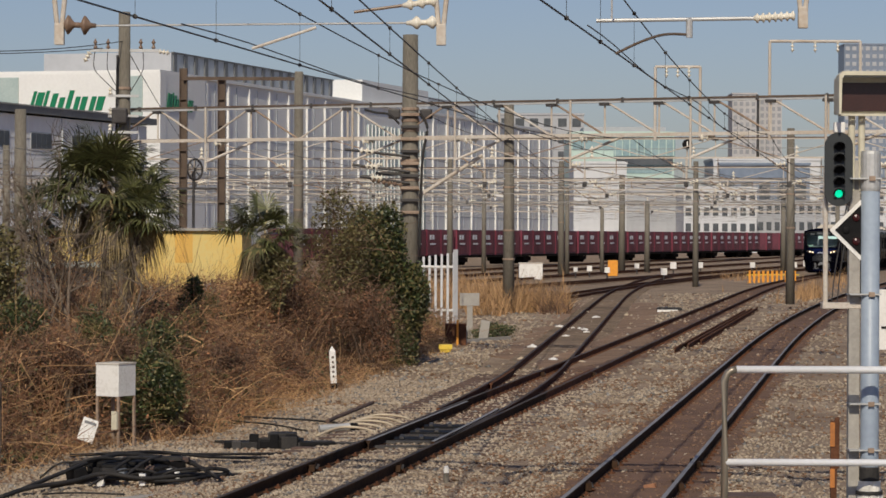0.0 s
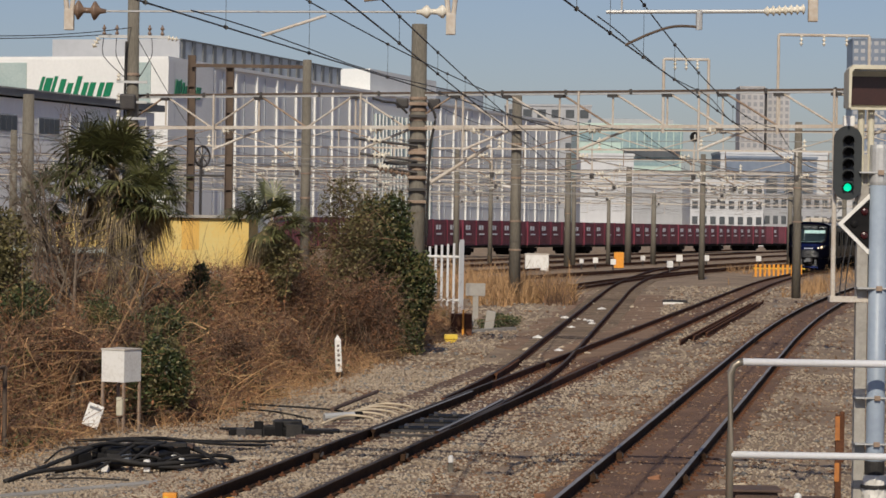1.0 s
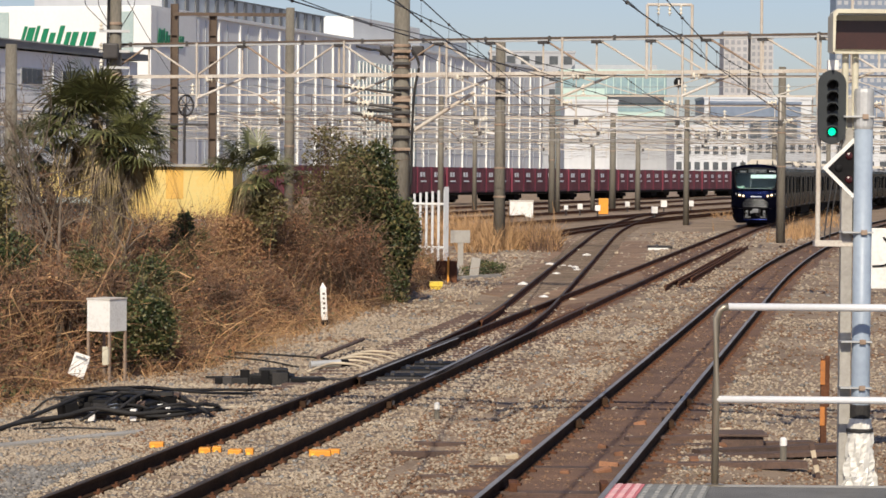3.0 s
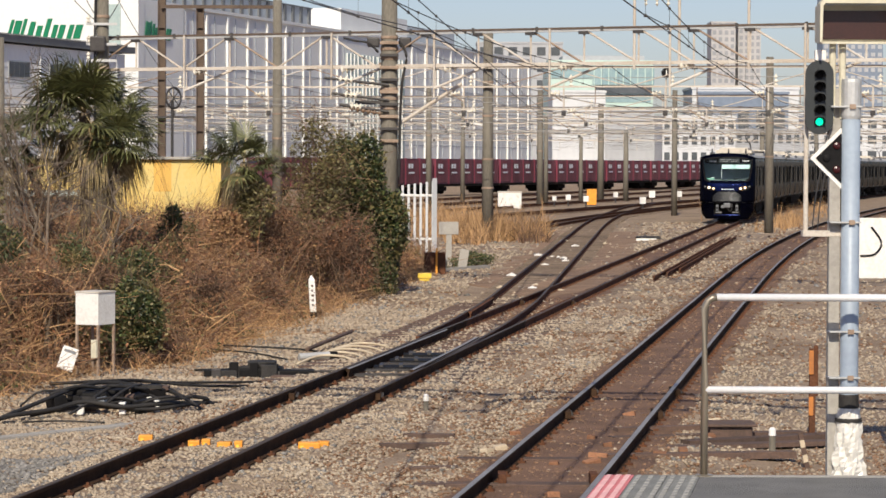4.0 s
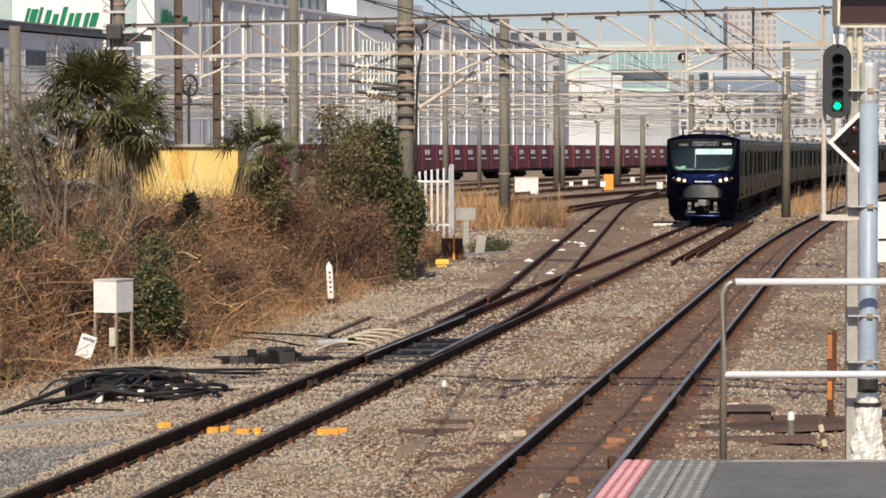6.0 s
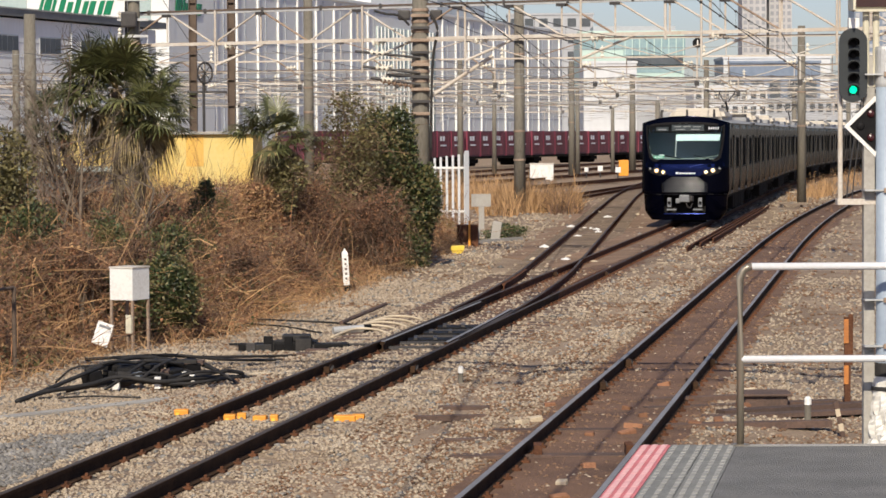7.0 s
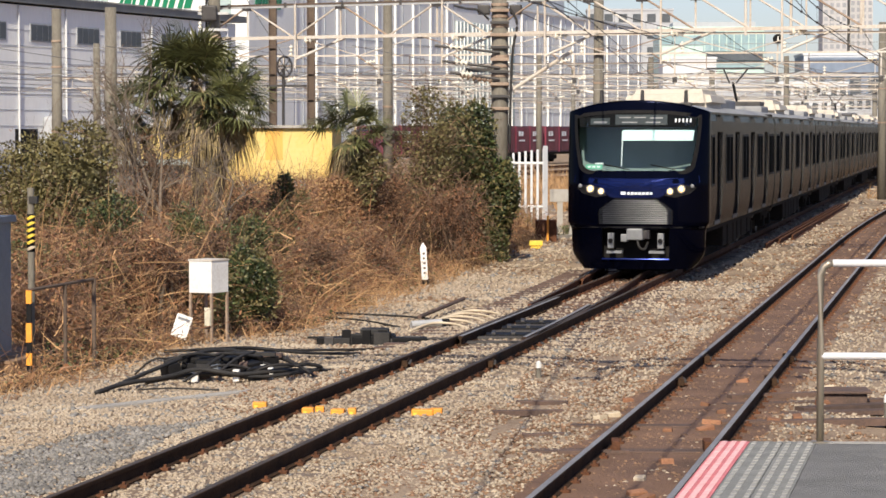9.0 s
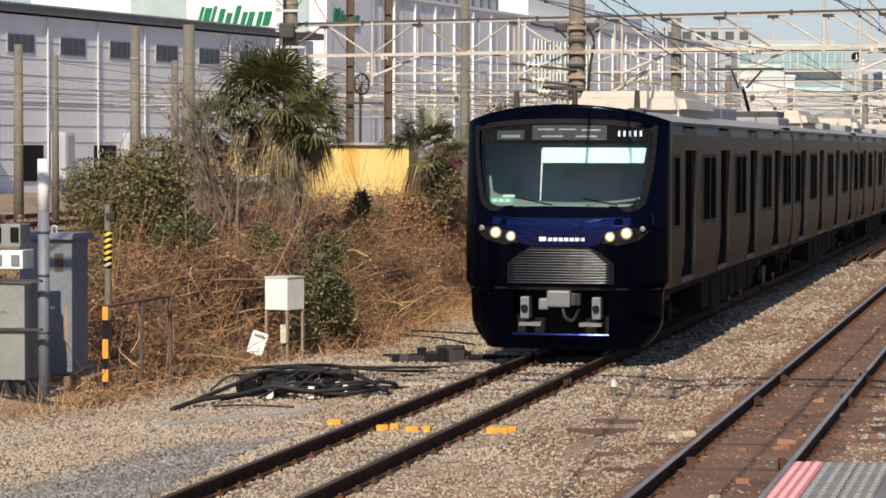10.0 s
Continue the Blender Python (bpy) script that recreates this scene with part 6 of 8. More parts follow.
    part("case", box(-2.85, -2.2, 40.5, 41.0, gz, -0.06, bevel=0.04), "black", t)
    part("lid", box(-2.72, -2.3, 40.55, 40.9, -0.06, 0.03, bevel=0.02), "rubber", t)
    rk = random.Random(5)
    for k in range(12):
        x, w = rk.uniform(-3.2, -1.9), rk.uniform(0.05, 0.14)
        part("fitting", box(x - w, x + w, 40.36 + 0.02 * k, 40.46 + 0.02 * k, gz, rk.uniform(-0.12, 0.02), bevel=0.01), rk.choice(("black", "dark_steel", "rubber")), t)
    part("throw_rod_cover", box(-2.25, -1.72, 40.4, 40.7, gz, -0.09, bevel=0.02), "black", t)
    part("throw_rod", rod((-1.9, 40.7, -0.13), (-0.6, 40.9, -0.13), 0.02), "dark_steel", t)
    cable([(-3.6, 41.6, -0.18), (-3.1, 41.3, -0.15), (-2.8, 41.0, -0.1)], 0.02, t)
    # pale hoses that run to the rail
    t = thing("hose_bundle", "bundle of pale hoses curving to the rail", "hose")
    for i in range(5):
        y0 = 43.2 + 0.75 * i
        part("hose", pipe(curve_points([(-2.1 + 0.1 * i, y0 - 0.3, -0.18), (-1.75 + 0.12 * i, y0 + 0.3, -0.09), (-1.35 + 0.13 * i, y0 + 0.25, -0.11), (-1.05 + 0.13 * i, y0 - 0.3, -0.2)], 5), 0.022, 7), "hose", t, smooth=True)
    part("sleeve", rod((-2.1, 43.6, -0.12), (-1.62, 43.8, -0.10), 0.06), "galv", t, "galvanised sleeve")
    part("sleeve_end", rod((-1.62, 43.8, -0.10), (-1.5, 43.85, -0.10), 0.062), "black", t)
    part("stick", rod((-2.05, 45.4, -0.12), (-1.4, 49.0, -0.03), 0.035), "wood_dark", t)
    cable([(-4.0, 47.5, -0.18), (-3.2, 46.6, -0.15), (-2.4, 46.2, -0.16), (-1.9, 45.6, -0.16)], 0.018, t)
    cable([(-3.8, 46.2, -0.18), (-3.0, 45.2, -0.16), (-2.3, 43.9, -0.18)], 0.015, t)
    # distance post
    t = thing("distance_post", "slim white concrete distance post with a black foot", "post", at=pose(-2.42, 56.2, 0, 0, -3, 6))
    bm = box(-0.065, 0.065, -0.065, 0.065, -0.08, 0.58, bevel=0.01)
    part("shaft", bm, "white_paint", t)
    part("foot", box(-0.068, 0.068, -0.068, 0.068, -0.3, -0.08), "black", t)
    bm = bmesh.new()
    bmesh.ops.create_cone(bm, cap_ends=True, segments=4, radius1=0.092, radius2=0.004, depth=0.11, matrix=Matrix.Translation((0, 0, 0.635)) @ Matrix.Rotation(radians(45), 4, "Z"))
    part("point", bm, "white_paint", t)
    for k in range(5):
        part("mark_bar", box(-0.02, 0.02 + 0.006 * (k % 3), -0.069, -0.066, 0.04 + 0.10 * k, 0.085 + 0.10 * k), "steel_rust", t)

    def peg(x, y, h, r, label):
        p = thing("survey_peg", label, "peg", "survey pegs", at=Matrix.Translation((x, y, 0)))
        part("stake", rod((0, 0, -0.3), (0, 0, h - 0.09), r, r * 0.9, seg=12), "pole_conc", p)
        part("cap", spin([(r, h - 0.09), (r, h - 0.02), (r * 0.5, h)], 12), "white_paint", p, "white cap")
        return p
    peg(-0.04, 34.7, 0.05, 0.035, "short concrete survey peg with a white cap in gravel")
    peg(3.76, 29.6, 0.13, 0.04, "concrete peg with a white cap beside the boards")
    # orange rail anchors
    for x, y, w in ((-2.62, 30.2, 0.13), (-2.50, 30.35, 0.10), (-2.27, 30.05, 0.15), (-2.12, 30.15, 0.09), (-1.33, 30.05, 0.24), (-1.18, 30.15, 0.14), (-3.22, 30.8, 0.16)):
        t = thing("rail_anchor", "bright orange painted steel block by the rail", "rail anchor", "orange rail anchors", at=pose(x, y, -0.18, 0, 0, random.uniform(-20, 5)))
        part("block", box(-w / 2, w / 2, -0.07, 0.07, -0.02, 0.085, bevel=0.01), "orange", t)
        part("lug", box(-w / 2 + 0.02, -w / 2 + 0.06, -0.09, -0.07, 0.0, 0.05), "yellow", t)
    t = thing("wood_wedge", "strip of raw timber lying beside the rail", "timber", at=pose(-3.5, 31.0, -0.17, 0, 0, -35))
    part("strip", box(-0.25, 0.2, -0.02, 0.02, -0.02, 0.02), "hose", t)
    # orange and black clearance post beyond the platform
    t = thing("clearance_post", "orange and dark striped clearance post in gravel", "post", at=Matrix.Translation((4.47, 31.6, 0)))
    part("stake", box(-0.03, 0.04, -0.03, 0.03, -0.3, 0.86), "rail_rust", t)
    for z0, z1 in ((0.56, 0.84), (0.08, 0.3)):
        part("orange_band", box(-0.04, 0.015, -0.045, -0.03, z0, z1, bevel=0.004), "orange_worn", t)
    part("back_plate", box(0.02, 0.075, -0.02, 0.03, 0.3, 0.9, bevel=0.02), "rail_rust", t)
    t = thing("striped_stake", "leaning red and white striped stake", "stake", at=pose(4.05, 28.9, -0.25, 0, -12, 0))
    for k in range(5):
        part("stripe", box(-0.025, 0.025, -0.02, 0.02, 0.08 * k, 0.08 * k + 0.08), "hose" if k % 2 else "wood_dark", t)
    # weathered boards over a cable pit
    t = thing("cable_pit_boards", "weathered dark boards over a cable pit beside track", "boards")
    for i, (x0, y0, x1, y1, w) in enumerate(((2.0, 30.1, 4.6, 31.0, 0.11), (2.1, 31.2, 4.4, 32.0, 0.10), (1.9, 29.2, 4.0, 29.6, 0.09), (2.9, 30.6, 4.7, 31.5, 0.10), (2.2, 31.9, 3.6, 32.4, 0.08))):
        a = math.degrees(math.atan2(y1 - y0, x1 - x0))
        part("board", box(0, math.hypot(x1 - x0, y1 - y0), -w, w, -0.20, -0.15 + 0.012 * i, m=pose(x0, y0, 0, 0, 0, a)), "wood_dark", t)
    b = part("pit_box", box(3.25, 3.75, 31.3, 31.8, -0.2, -0.03, bevel=0.03), "wood_dark", t)
    part("pit_lid", box(3.2, 3.8, 31.25, 31.85, -0.03, 0.0, bevel=0.01), "wood_dark", b)
    # rusty cross boards near the joint of the platform track
    t = thing("crossing_timbers", "rusty brown timbers with clamps across the track", "timber")
    for x0, x1, y, w in ((-0.15, 2.2, 26.6, 0.13), (0.3, 1.6, 28.9, 0.10)):
        part("timber", box(x0, x1, y - w, y + w, -0.24, -0.135, bevel=0.015), "wood_dark", t)
    for x in (0.72, 1.62):
        part("clamp", box(x - 0.04, x + 0.04, 26.4, 26.75, -0.15, -0.03, bevel=0.01), "rail_rust", t)
    # old rails laid out for renewal
    t = thing("spare_rails", "rusty spare rails lying along the main line", "rails")
    for k in range(3):
        rail(lambda y: left_x(y) + 1.42 + 0.16 * k, 0, 73.5 + 3 * k, 112 + 2 * k, t, step=4, material="rail_rust", name="spare_rail", top=False, dz=-0.03)
    # cabinets and poles at the far left
    t = thing("transformer_cabinet", "grey steel trackside cabinet on a concrete plinth", "cabinet", at=pose(-7.50, 36.0, 0, 0, 0, -8))
    # soil colour on the plinth also paints the dark shadow under the cabinets
    part("plinth", box(-0.7, 0.62, -0.5, 0.6, -0.4, -0.03, bevel=0.02), "soil", t, "soil-dark concrete plinth with the cabinet's shadow painted in")
    part("body", box(-0.42, 0.32, -0.35, 0.30, -0.02, 1.78, bevel=0.01), "cab_grey", t)
    part("roof", box(-0.46, 0.38, -0.42, 0.36, 1.78, 1.87, bevel=0.01), "cab_grey", t)
    part("door_seam", box(-0.05, -0.042, -0.354, -0.35, 0.05, 1.7), "black", t)
    part("rust_streak", box(0.2, 0.26, -0.353, -0.35, 0.3, 0.9), "steel_worn", t)
    part("lifting_eye", pipe(curve_points([(0.03, -0.3, 1.86), (0.03, -0.3, 1.95), (0.09, -0.3, 1.95), (0.09, -0.3, 1.86)]), 0.012, 6), "galv", t)
    part("name_plate", box(0.08, 0.20, -0.36, -0.35, 1.36, 1.60), "steel_rust", t, "brown rusted plate")
    part("handle", box(-0.03, 0.08, -0.39, -0.35, 0.86, 0.89), "white_paint", t)
    t = thing("switch_cabinet", "greenish grey switch cabinet with brackets and fuse row", "cabinet", at=pose(-7.95, 34.3, 0, 0, 0, -6))
    part("body", box(-0.5, 0.48, -0.3, 0.3, 0.05, 1.28, bevel=0.012), "cab_green", t)
    for z in (1.30, 0.68):
        part("rail_bar", box(-0.55, 0.72, -0.36, -0.30, z, z + 0.035), "dark_steel", t)
    part("fuse_tray", box(-0.5, 0.44, -0.25, 0.2, 1.46, 1.70, bevel=0.01), "white_paint", t)
    fu = part("fuse_unit", box(-0.5, 0.40, -0.22, 0.2, 1.74, 2.03, bevel=0.015), "cab_green", t, "grey fuse carrier with black slots")
    for k in range(4):
        part("slot", box(-0.42 + 0.23 * k, -0.31 + 0.23 * k, -0.24, -0.215, 1.80, 1.99, bevel=0.01), "black", fu)
        part("holder", box(-0.40 + 0.23 * k, -0.29 + 0.23 * k, -0.27, -0.25, 1.50, 1.64, bevel=0.008), "cab_grey", t)
        part("bushing", spin([(0.03, 2.03), (0.05, 2.06), (0.03, 2.09), (0.045, 2.12), (0.02, 2.15)], 10, m=Matrix.Translation((-0.35 + 0.23 * k, -0.05, 0))), "porcelain_brown", t)
    part("mark_bar", box(0.0, 0.02, -0.31, -0.30, 0.9, 1.05), "cab_grey", t)
    part("mark_bar", box(0.14, 0.24, -0.31, -0.30, 0.9, 0.93), "cab_grey", t)
    for k in range(5):
        part("leg", box(-0.48 + 0.22 * k, -0.42 + 0.22 * k, -0.2, -0.1, -0.35, 0.05), "dark_steel", t)
    for k in range(4):
        cable([(-7.9 + 0.13 * k, 34.1, 0.05), (-7.8 + 0.16 * k, 33.8, -0.12), (-7.4 + 0.1 * k, 33.6, -0.2), (-6.9 + 0.1 * k, 33.5, -0.22)], 0.024, t).matrix_parent_inverse = t.matrix_basis.inverted()
    t = thing("cable_pole", "grey conduit pole beside the trackside cabinets", "pole", at=Matrix.Translation((-7.31, 34.2, 0)))
    # one pole, two colours: shade put into the lower grey, sun into the white
    part("shaft", rod((0, 0, -0.3), (0, 0, 2.2), 0.078, 0.072, seg=14), "cab_grey", t, smooth=True)
    part("sleeve", rod((0, 0, 2.2), (0, 0, 2.86), 0.076, 0.074, seg=14), "white_paint", t, "white upper length painted as sunlit", smooth=True)
    for z in (1.9, 1.35, 0.62):
        part("band", spin([(0.074, z), (0.078, z + 0.005), (0.078, z + 0.03), (0.074, z + 0.035)], 14), "dark_steel", t)
    t = thing("marker_pole", "thin concrete pole with yellow and black stripes", "pole", at=Matrix.Translation((-7.2, 38, 0)))
    part("shaft", rod((0, 0, -0.3), (0, 0, 2.2), 0.048, seg=12), "pole_conc", t)
    part("black_sleeve", rod((0, 0, 1.30), (0, 0, 1.83), 0.056, seg=14), "black", t, smooth=True)
    for k in range(6):
        part("stripe", spin([(0.060, -0.022), (0.064, -0.018), (0.064, 0.018), (0.060, 0.022)], 14, m=Matrix.Translation((0, 0, 1.35 + 0.086 * k)) @ Matrix.Rotation(radians(-28), 4, "Y")), "hose" if k == 0 else "yellow", t)
    part("clip", box(-0.02, 0.1, -0.06, 0.06, 1.98, 2.08), "rubber", t)
    t = thing("guard_frame", "rusty orange and black guard frame beside the weeds", "frame")
    p = part("post", box(-6.63, -6.57, 34.63, 34.69, -0.3, 0.95), "black", t)
    for z0, z1 in ((0.78, 0.95), (0.44, 0.53), (0.28, 0.44), (-0.02, 0.14)):
        part("orange_band", box(-6.636, -6.564, 34.622, 34.698, z0, z1), "orange", p)
    part("top_bar", rod((-6.6, 34.66, 0.95), (-6.05, 36.4, 1.0), 0.022), "steel_rust", t)
    part("far_post", rod((-6.05, 36.4, -0.3), (-6.05, 36.4, 1.0), 0.03), "steel_rust", t)
    part("middle_post", rod((-6.3, 35.6, -0.3), (-6.3, 35.6, 0.97), 0.025), "steel_rust", t)
    # concrete cable trough edge
    t = thing("cable_trough", "low concrete cable trough half buried in gravel", "cable trough")
    for k in range(9):
        part("lid", box(0, 0.98, -0.12, 0.12, -0.26, -0.205, m=pose(-8.0 + 0.62 * k, 27.8 + 0.78 * k, 0, 0, 0, 51.5)), "concrete", t)
    # yellow hut
    t = thing("equipment_hut", "yellow rendered equipment hut with a thin concrete roof edge", "hut", at=Matrix.Translation((0, 85, 0)))
    part("wall", box(-12.6, -6.55, 0, 4, -0.3, 3.1), "yellow_wall", t)
    part("roof_edge", box(-12.8, -6.4, -0.15, 4.2, 3.1, 3.19, bevel=0.01), "concrete", t)
    part("amber_patch", box(-8.65, -8.1, -0.012, 0.0, 2.1, 3.08), "amber_wall", t, "amber patch below the roof edge")
    part("corner_strip", box(-7.35, -7.0, -0.02, 0.0, -0.3, 3.1), "yellow_wall", t)
    part("notice", box(-9.7, -9.3, -0.03, 0.0, 0.75, 1.35), "white_paint", t, "white notice")
    part("meter_box", box(-7.75, -7.4, -0.1, 0.0, 0.9, 1.45, bevel=0.02), "far_grey", t)
    # shed with corrugated roof behind the palm
    t = thing("garden_shed", "weathered shed with pale corrugated roof", "shed", at=Matrix.Translation((-11.5, 81, 0)))
    part("wall", box(-2.2, 1.2, 0, 2, -0.3, 2.0), "roof_dark", t)
    part("roof", box(-2.5, 1.4, -0.4, 2.3, 2.0, 2.15), "teal", t)
    part("door", box(0.2, 0.9, -0.02, 0.0, -0.2, 1.7), "roof_dark", t)
    part("laundry_sheet", box(-0.5, 0.0, -0.05, 0.0, 0.5, 1.4), "far_white", t)
    # picket fence, brick-red box, yellow step, small posts
    t = thing("picket_fence", "white concrete picket fence behind the bushes", "fence")
    for k in range(6):
        x = -0.95 + 0.21 * k
        part("picket", box(x - 0.042, x + 0.042, 94.0 - 0.1 * k, 94.08 - 0.1 * k, -0.25, 2.25 + 0.03 * k, bevel=0.012), "far_white", t)
    for z in (0.4, 1.9):
        part("fence_rail", rod((-1.15, 94.1, z), (0.12, 93.55, z), 0.045, seg=6), "white_paint", t)
    part("end_post", box(0.08, 0.24, 93.4, 93.6, -0.3, 2.5, bevel=0.01), "far_grey", t)
    t = thing("red_box", "dull red steel locker beside the fence", "locker", at=Matrix.Translation((0.12, 79, 0)))
    part("body", box(-0.28, 0.34, -0.25, 0.25, -0.25, 0.42, bevel=0.02), "rail_rust", t)
    part("stake", box(0.05, 0.11, -0.4, -0.34, -0.3, 0.55), "orange", t)
    t = thing("yellow_step", "small bright yellow plastic step on the gravel", "step", at=Matrix.Translation((-0.14, 74.9, 0)))
    part("tread", box(-0.19, 0.19, -0.15, 0.15, -0.16, -0.02, bevel=0.02), "yellow", t)
    part("base", box(-0.15, 0.15, -0.12, 0.12, -0.25, -0.16), "yellow", t)
    t = thing("marker_board", "T-shaped concrete marker with a pale board", "marker", at=Matrix.Translation((0.6, 85.3, 0)))
    part("post", box(-0.09, 0.09, -0.06, 0.06, -0.3, 1.0, bevel=0.01), "concrete", t)
    part("board", box(-0.32, 0.3, -0.08, -0.05, 0.78, 1.18, bevel=0.01), "concrete", t)
    for x, y, h in ((0.35, 79.6, 0.35), (1.0, 82.0, 0.42)):
        t = thing("kerb_stone", "grey concrete kerb stone set upright", "stone", "kerb stones", at=pose(x, y, 0, 0, 8, 0))
        part("stone", box(-0.14, 0.14, -0.1, 0.1, -0.3, h, bevel=0.02), "concrete", t)
    t = thing("kerb_edging", "low concrete edging round a weedy patch", "kerb")
    part("edging", box(0, 3.4, -0.06, 0.06, -0.28, -0.10, m=pose(0.2, 80.2, 0, 0, 0, 62)), "concrete", t)
    # yard furniture
    t = thing("white_bin", "rust-stained white steel tank in dry grass", "tank", at=Matrix.Translation((5.75, 196, 0)))
    part("body", box(-0.85, 0.85, -0.6, 0.6, -0.25, 1.0, bevel=0.08), "white_paint", t)
    part("rim", box(-0.88, 0.88, -0.63, 0.63, 0.94, 1.03, bevel=0.02), "steel_beige", t)
    t = thing("orange_cabinet", "orange steel cabinet among the yard tracks", "cabinet", at=Matrix.Translation((12.8, 215, 0)))
    part("body", box(-0.38, 0.38, -0.3, 0.3, -0.2, 1.05, bevel=0.02), "orange", t)
    part("feet", box(-0.3, 0.3, -0.2, 0.2, -0.3, -0.2), "dark_steel", t)
    for x, y, s in ((9.4, 205, 0.24), (10.6, 208, 0.30), (11.5, 200, 0.3), (14.9, 190, 0.34), (15.6, 228, 0.3), (18.5, 226, 0.4), (21.3, 232, 0.36), (26.2, 236, 0.34), (30.1, 238, 0.34), (32.3, 247, 0.4)):
        t = thing("shunting_lamp", "white ground lamp on a short post in the yard", "lamp", "yard ground lamps", at=Matrix.Translation((x, y, 0)))
        part("head", box(-s / 2 * 1.3, s / 2 * 1.3, -0.15, 0.15, 0.25, 0.25 + s * 1.4, bevel=0.03), "white_paint", t)
        part("stem", rod((0, 0, -0.3), (0, 0, 0.25), 0.06), "dark_steel", t)
    t = thing("barrier_fence", "row of orange barrier boards beside the line", "fence", at=pose(20.5, 187, 0, 0, 0, 8))
    for k in range(11):
        part("board", box(k * 0.32, k * 0.32 + 0.16, -0.02, 0.02, -0.25, 0.62), "orange", t)
    part("rail_bar", box(-0.1, 3.6, 0.02, 0.06, 0.3, 0.38), "yellow", t)
    t = thing("round_signal", "round black and white disc sign above the yard", "sign", at=Matrix.Translation((12.36, 142.4, 0.05)))
    part("disc", spin([(0.27, 0), (0.27, 0.03), (0.2, 0.04)], 20, m=Matrix.Translation((0, -0.1, 7.75)) @ Matrix.Rotation(radians(90), 4, "X")), "black", t)
    part("bar", box(-0.03, 0.03, -0.16, -0.14, 7.62, 7.9), "white_paint", t)
    part("stem", rod((0, 0, 5.8), (0, 0, 8.1), 0.04), "steel_beige", t)
    for x0, x1, y, z0, z1 in ((12.92, 16.6, 110.3, 6.9, 10.93), (8.34, 10.18, 111.2, 6.9, 9.93)):
        t = thing("wire_frame", "tall pale steel wire frame above the portal", "frame")
        part("post", rod((x0, y, z0), (x0, y, z1), 0.06, seg=8), "steel_beige", t)
        part("post", rod((x1, y, z0), (x1, y, z1), 0.06, seg=8), "steel_beige", t)
        part("cross_bar", rod((x0, y, z1), (x1, y, z1), 0.06, seg=8), "steel_beige", t)
        for k in range(3):
            insulator(t, (x0 + (x1 - x0) * (k + 1) / 4, y, z1), (x0 + (x1 - x0) * (k + 1) / 4, y, z1 - 0.45), 3, 0.08, "porcelain")
    # litter of stones and chips between the yard rails
    rnd = random.Random(21)
    for k in range(16):
        y = rnd.uniform(64, 118)
        x = branch_x(y) + rnd.uniform(-1.0, 1.2)
        t = thing("loose_block", "pale broken concrete lump between rails", "stone", "broken lumps", at=pose(x, y, -0.17, 0, 0, rnd.uniform(0, 180)))
        bm = bmesh.new()
        bmesh.ops.create_icosphere(bm, subdivisions=1, radius=rnd.uniform(0.07, 0.16), matrix=Matrix.Diagonal((1.5, 1, 0.7, 1)))
        for v in bm.verts:
            v.co *= rnd.uniform(0.8, 1.15)
        part("lump", bm, "white_paint" if k % 3 else "hose", t)
    # rust-red brick and timber scraps beside the platform track
    for k in range(26):
        y = rnd.uniform(20, 34)
        x = right_x(y) + rnd.choice((-1.5, -0.95, -0.2, 0.1, 0.25, 1.0, 1.3)) + rnd.uniform(-0.15, 0.15)
        w = rnd.uniform(0.05, 0.11)
        t = thing("brick_scrap", "broken rust-red brick lying in the ballast", "stone", "brick scraps", at=pose(x, y, ground_z(x, y) + 0.02, rnd.uniform(-15, 15), rnd.uniform(-15, 15), rnd.uniform(0, 180)))
        part("scrap", box(-w, w, -0.05, 0.05, -0.04, 0.035, bevel=0.012), "brick" if k % 6 else "hose", t)
    for k, (x, y, L, a) in enumerate(((-0.55, 30.4, 0.8, 8), (-0.3, 31.6, 0.6, -6), (0.15, 26.4, 0.7, 4), (-0.2, 28.0, 0.5, 14))):
        t = thing("old_board", "rotten brown board lying between the tracks", "board", "rotten boards", at=pose(x, y, ground_z(x, y) + 0.02, 0, 0, a))
        part("plank", box(0, L, -0.06, 0.06, -0.05, 0.02, bevel=0.008), "wood_dark", t)
    t = thing("covered_drain", "dark drain cover with a white edge in the yard", "drain", at=Matrix.Translation((9.3, 115.5, 0)))
    part("cover", box(-0.5, 0.5, -0.5, 0.5, -0.25, -0.05, bevel=0.05), "rubber", t)
    part("edge", box(-0.55, 0.3, -0.6, -0.5, -0.25, -0.13), "white_paint", t)


# ---- loose stones and plants, as arrays ----
RG = np.random.default_rng(7)


def array_mesh(name, V, F, material, parent=None, label="", kind="", category=""):
    """V: (n, 3) points; F: (m, k) indices, all faces with k corners."""
    me = bpy.data.meshes.new(name)
    V = np.asarray(V, np.float32)
    F = np.asarray(F, np.int32)
    m, k = F.shape
    me.vertices.add(len(V))
    me.vertices.foreach_set("co", V.ravel())
    me.loops.add(m * k)
    me.loops.foreach_set("vertex_index", F.ravel())
    me.polygons.add(m)
    me.polygons.foreach_set("loop_start", np.arange(0, m * k, k, dtype=np.int32))
    me.update(calc_edges=True)
    me.materials.append(M[material])
    ob = new(name, me)
    if parent:
        ob.parent = parent
    return tagged(ob, label, category, kind=kind)


OCT_V = np.array([(1, 0, 0), (0, 1, 0), (-1, 0, 0), (0, -1, 0), (0, 0, 1), (0, 0, -1)], float)
OCT_F = np.array([(0, 1, 4), (1, 2, 4), (2, 3, 4), (3, 0, 4), (1, 0, 5), (2, 1, 5), (3, 2, 5), (0, 3, 5)])


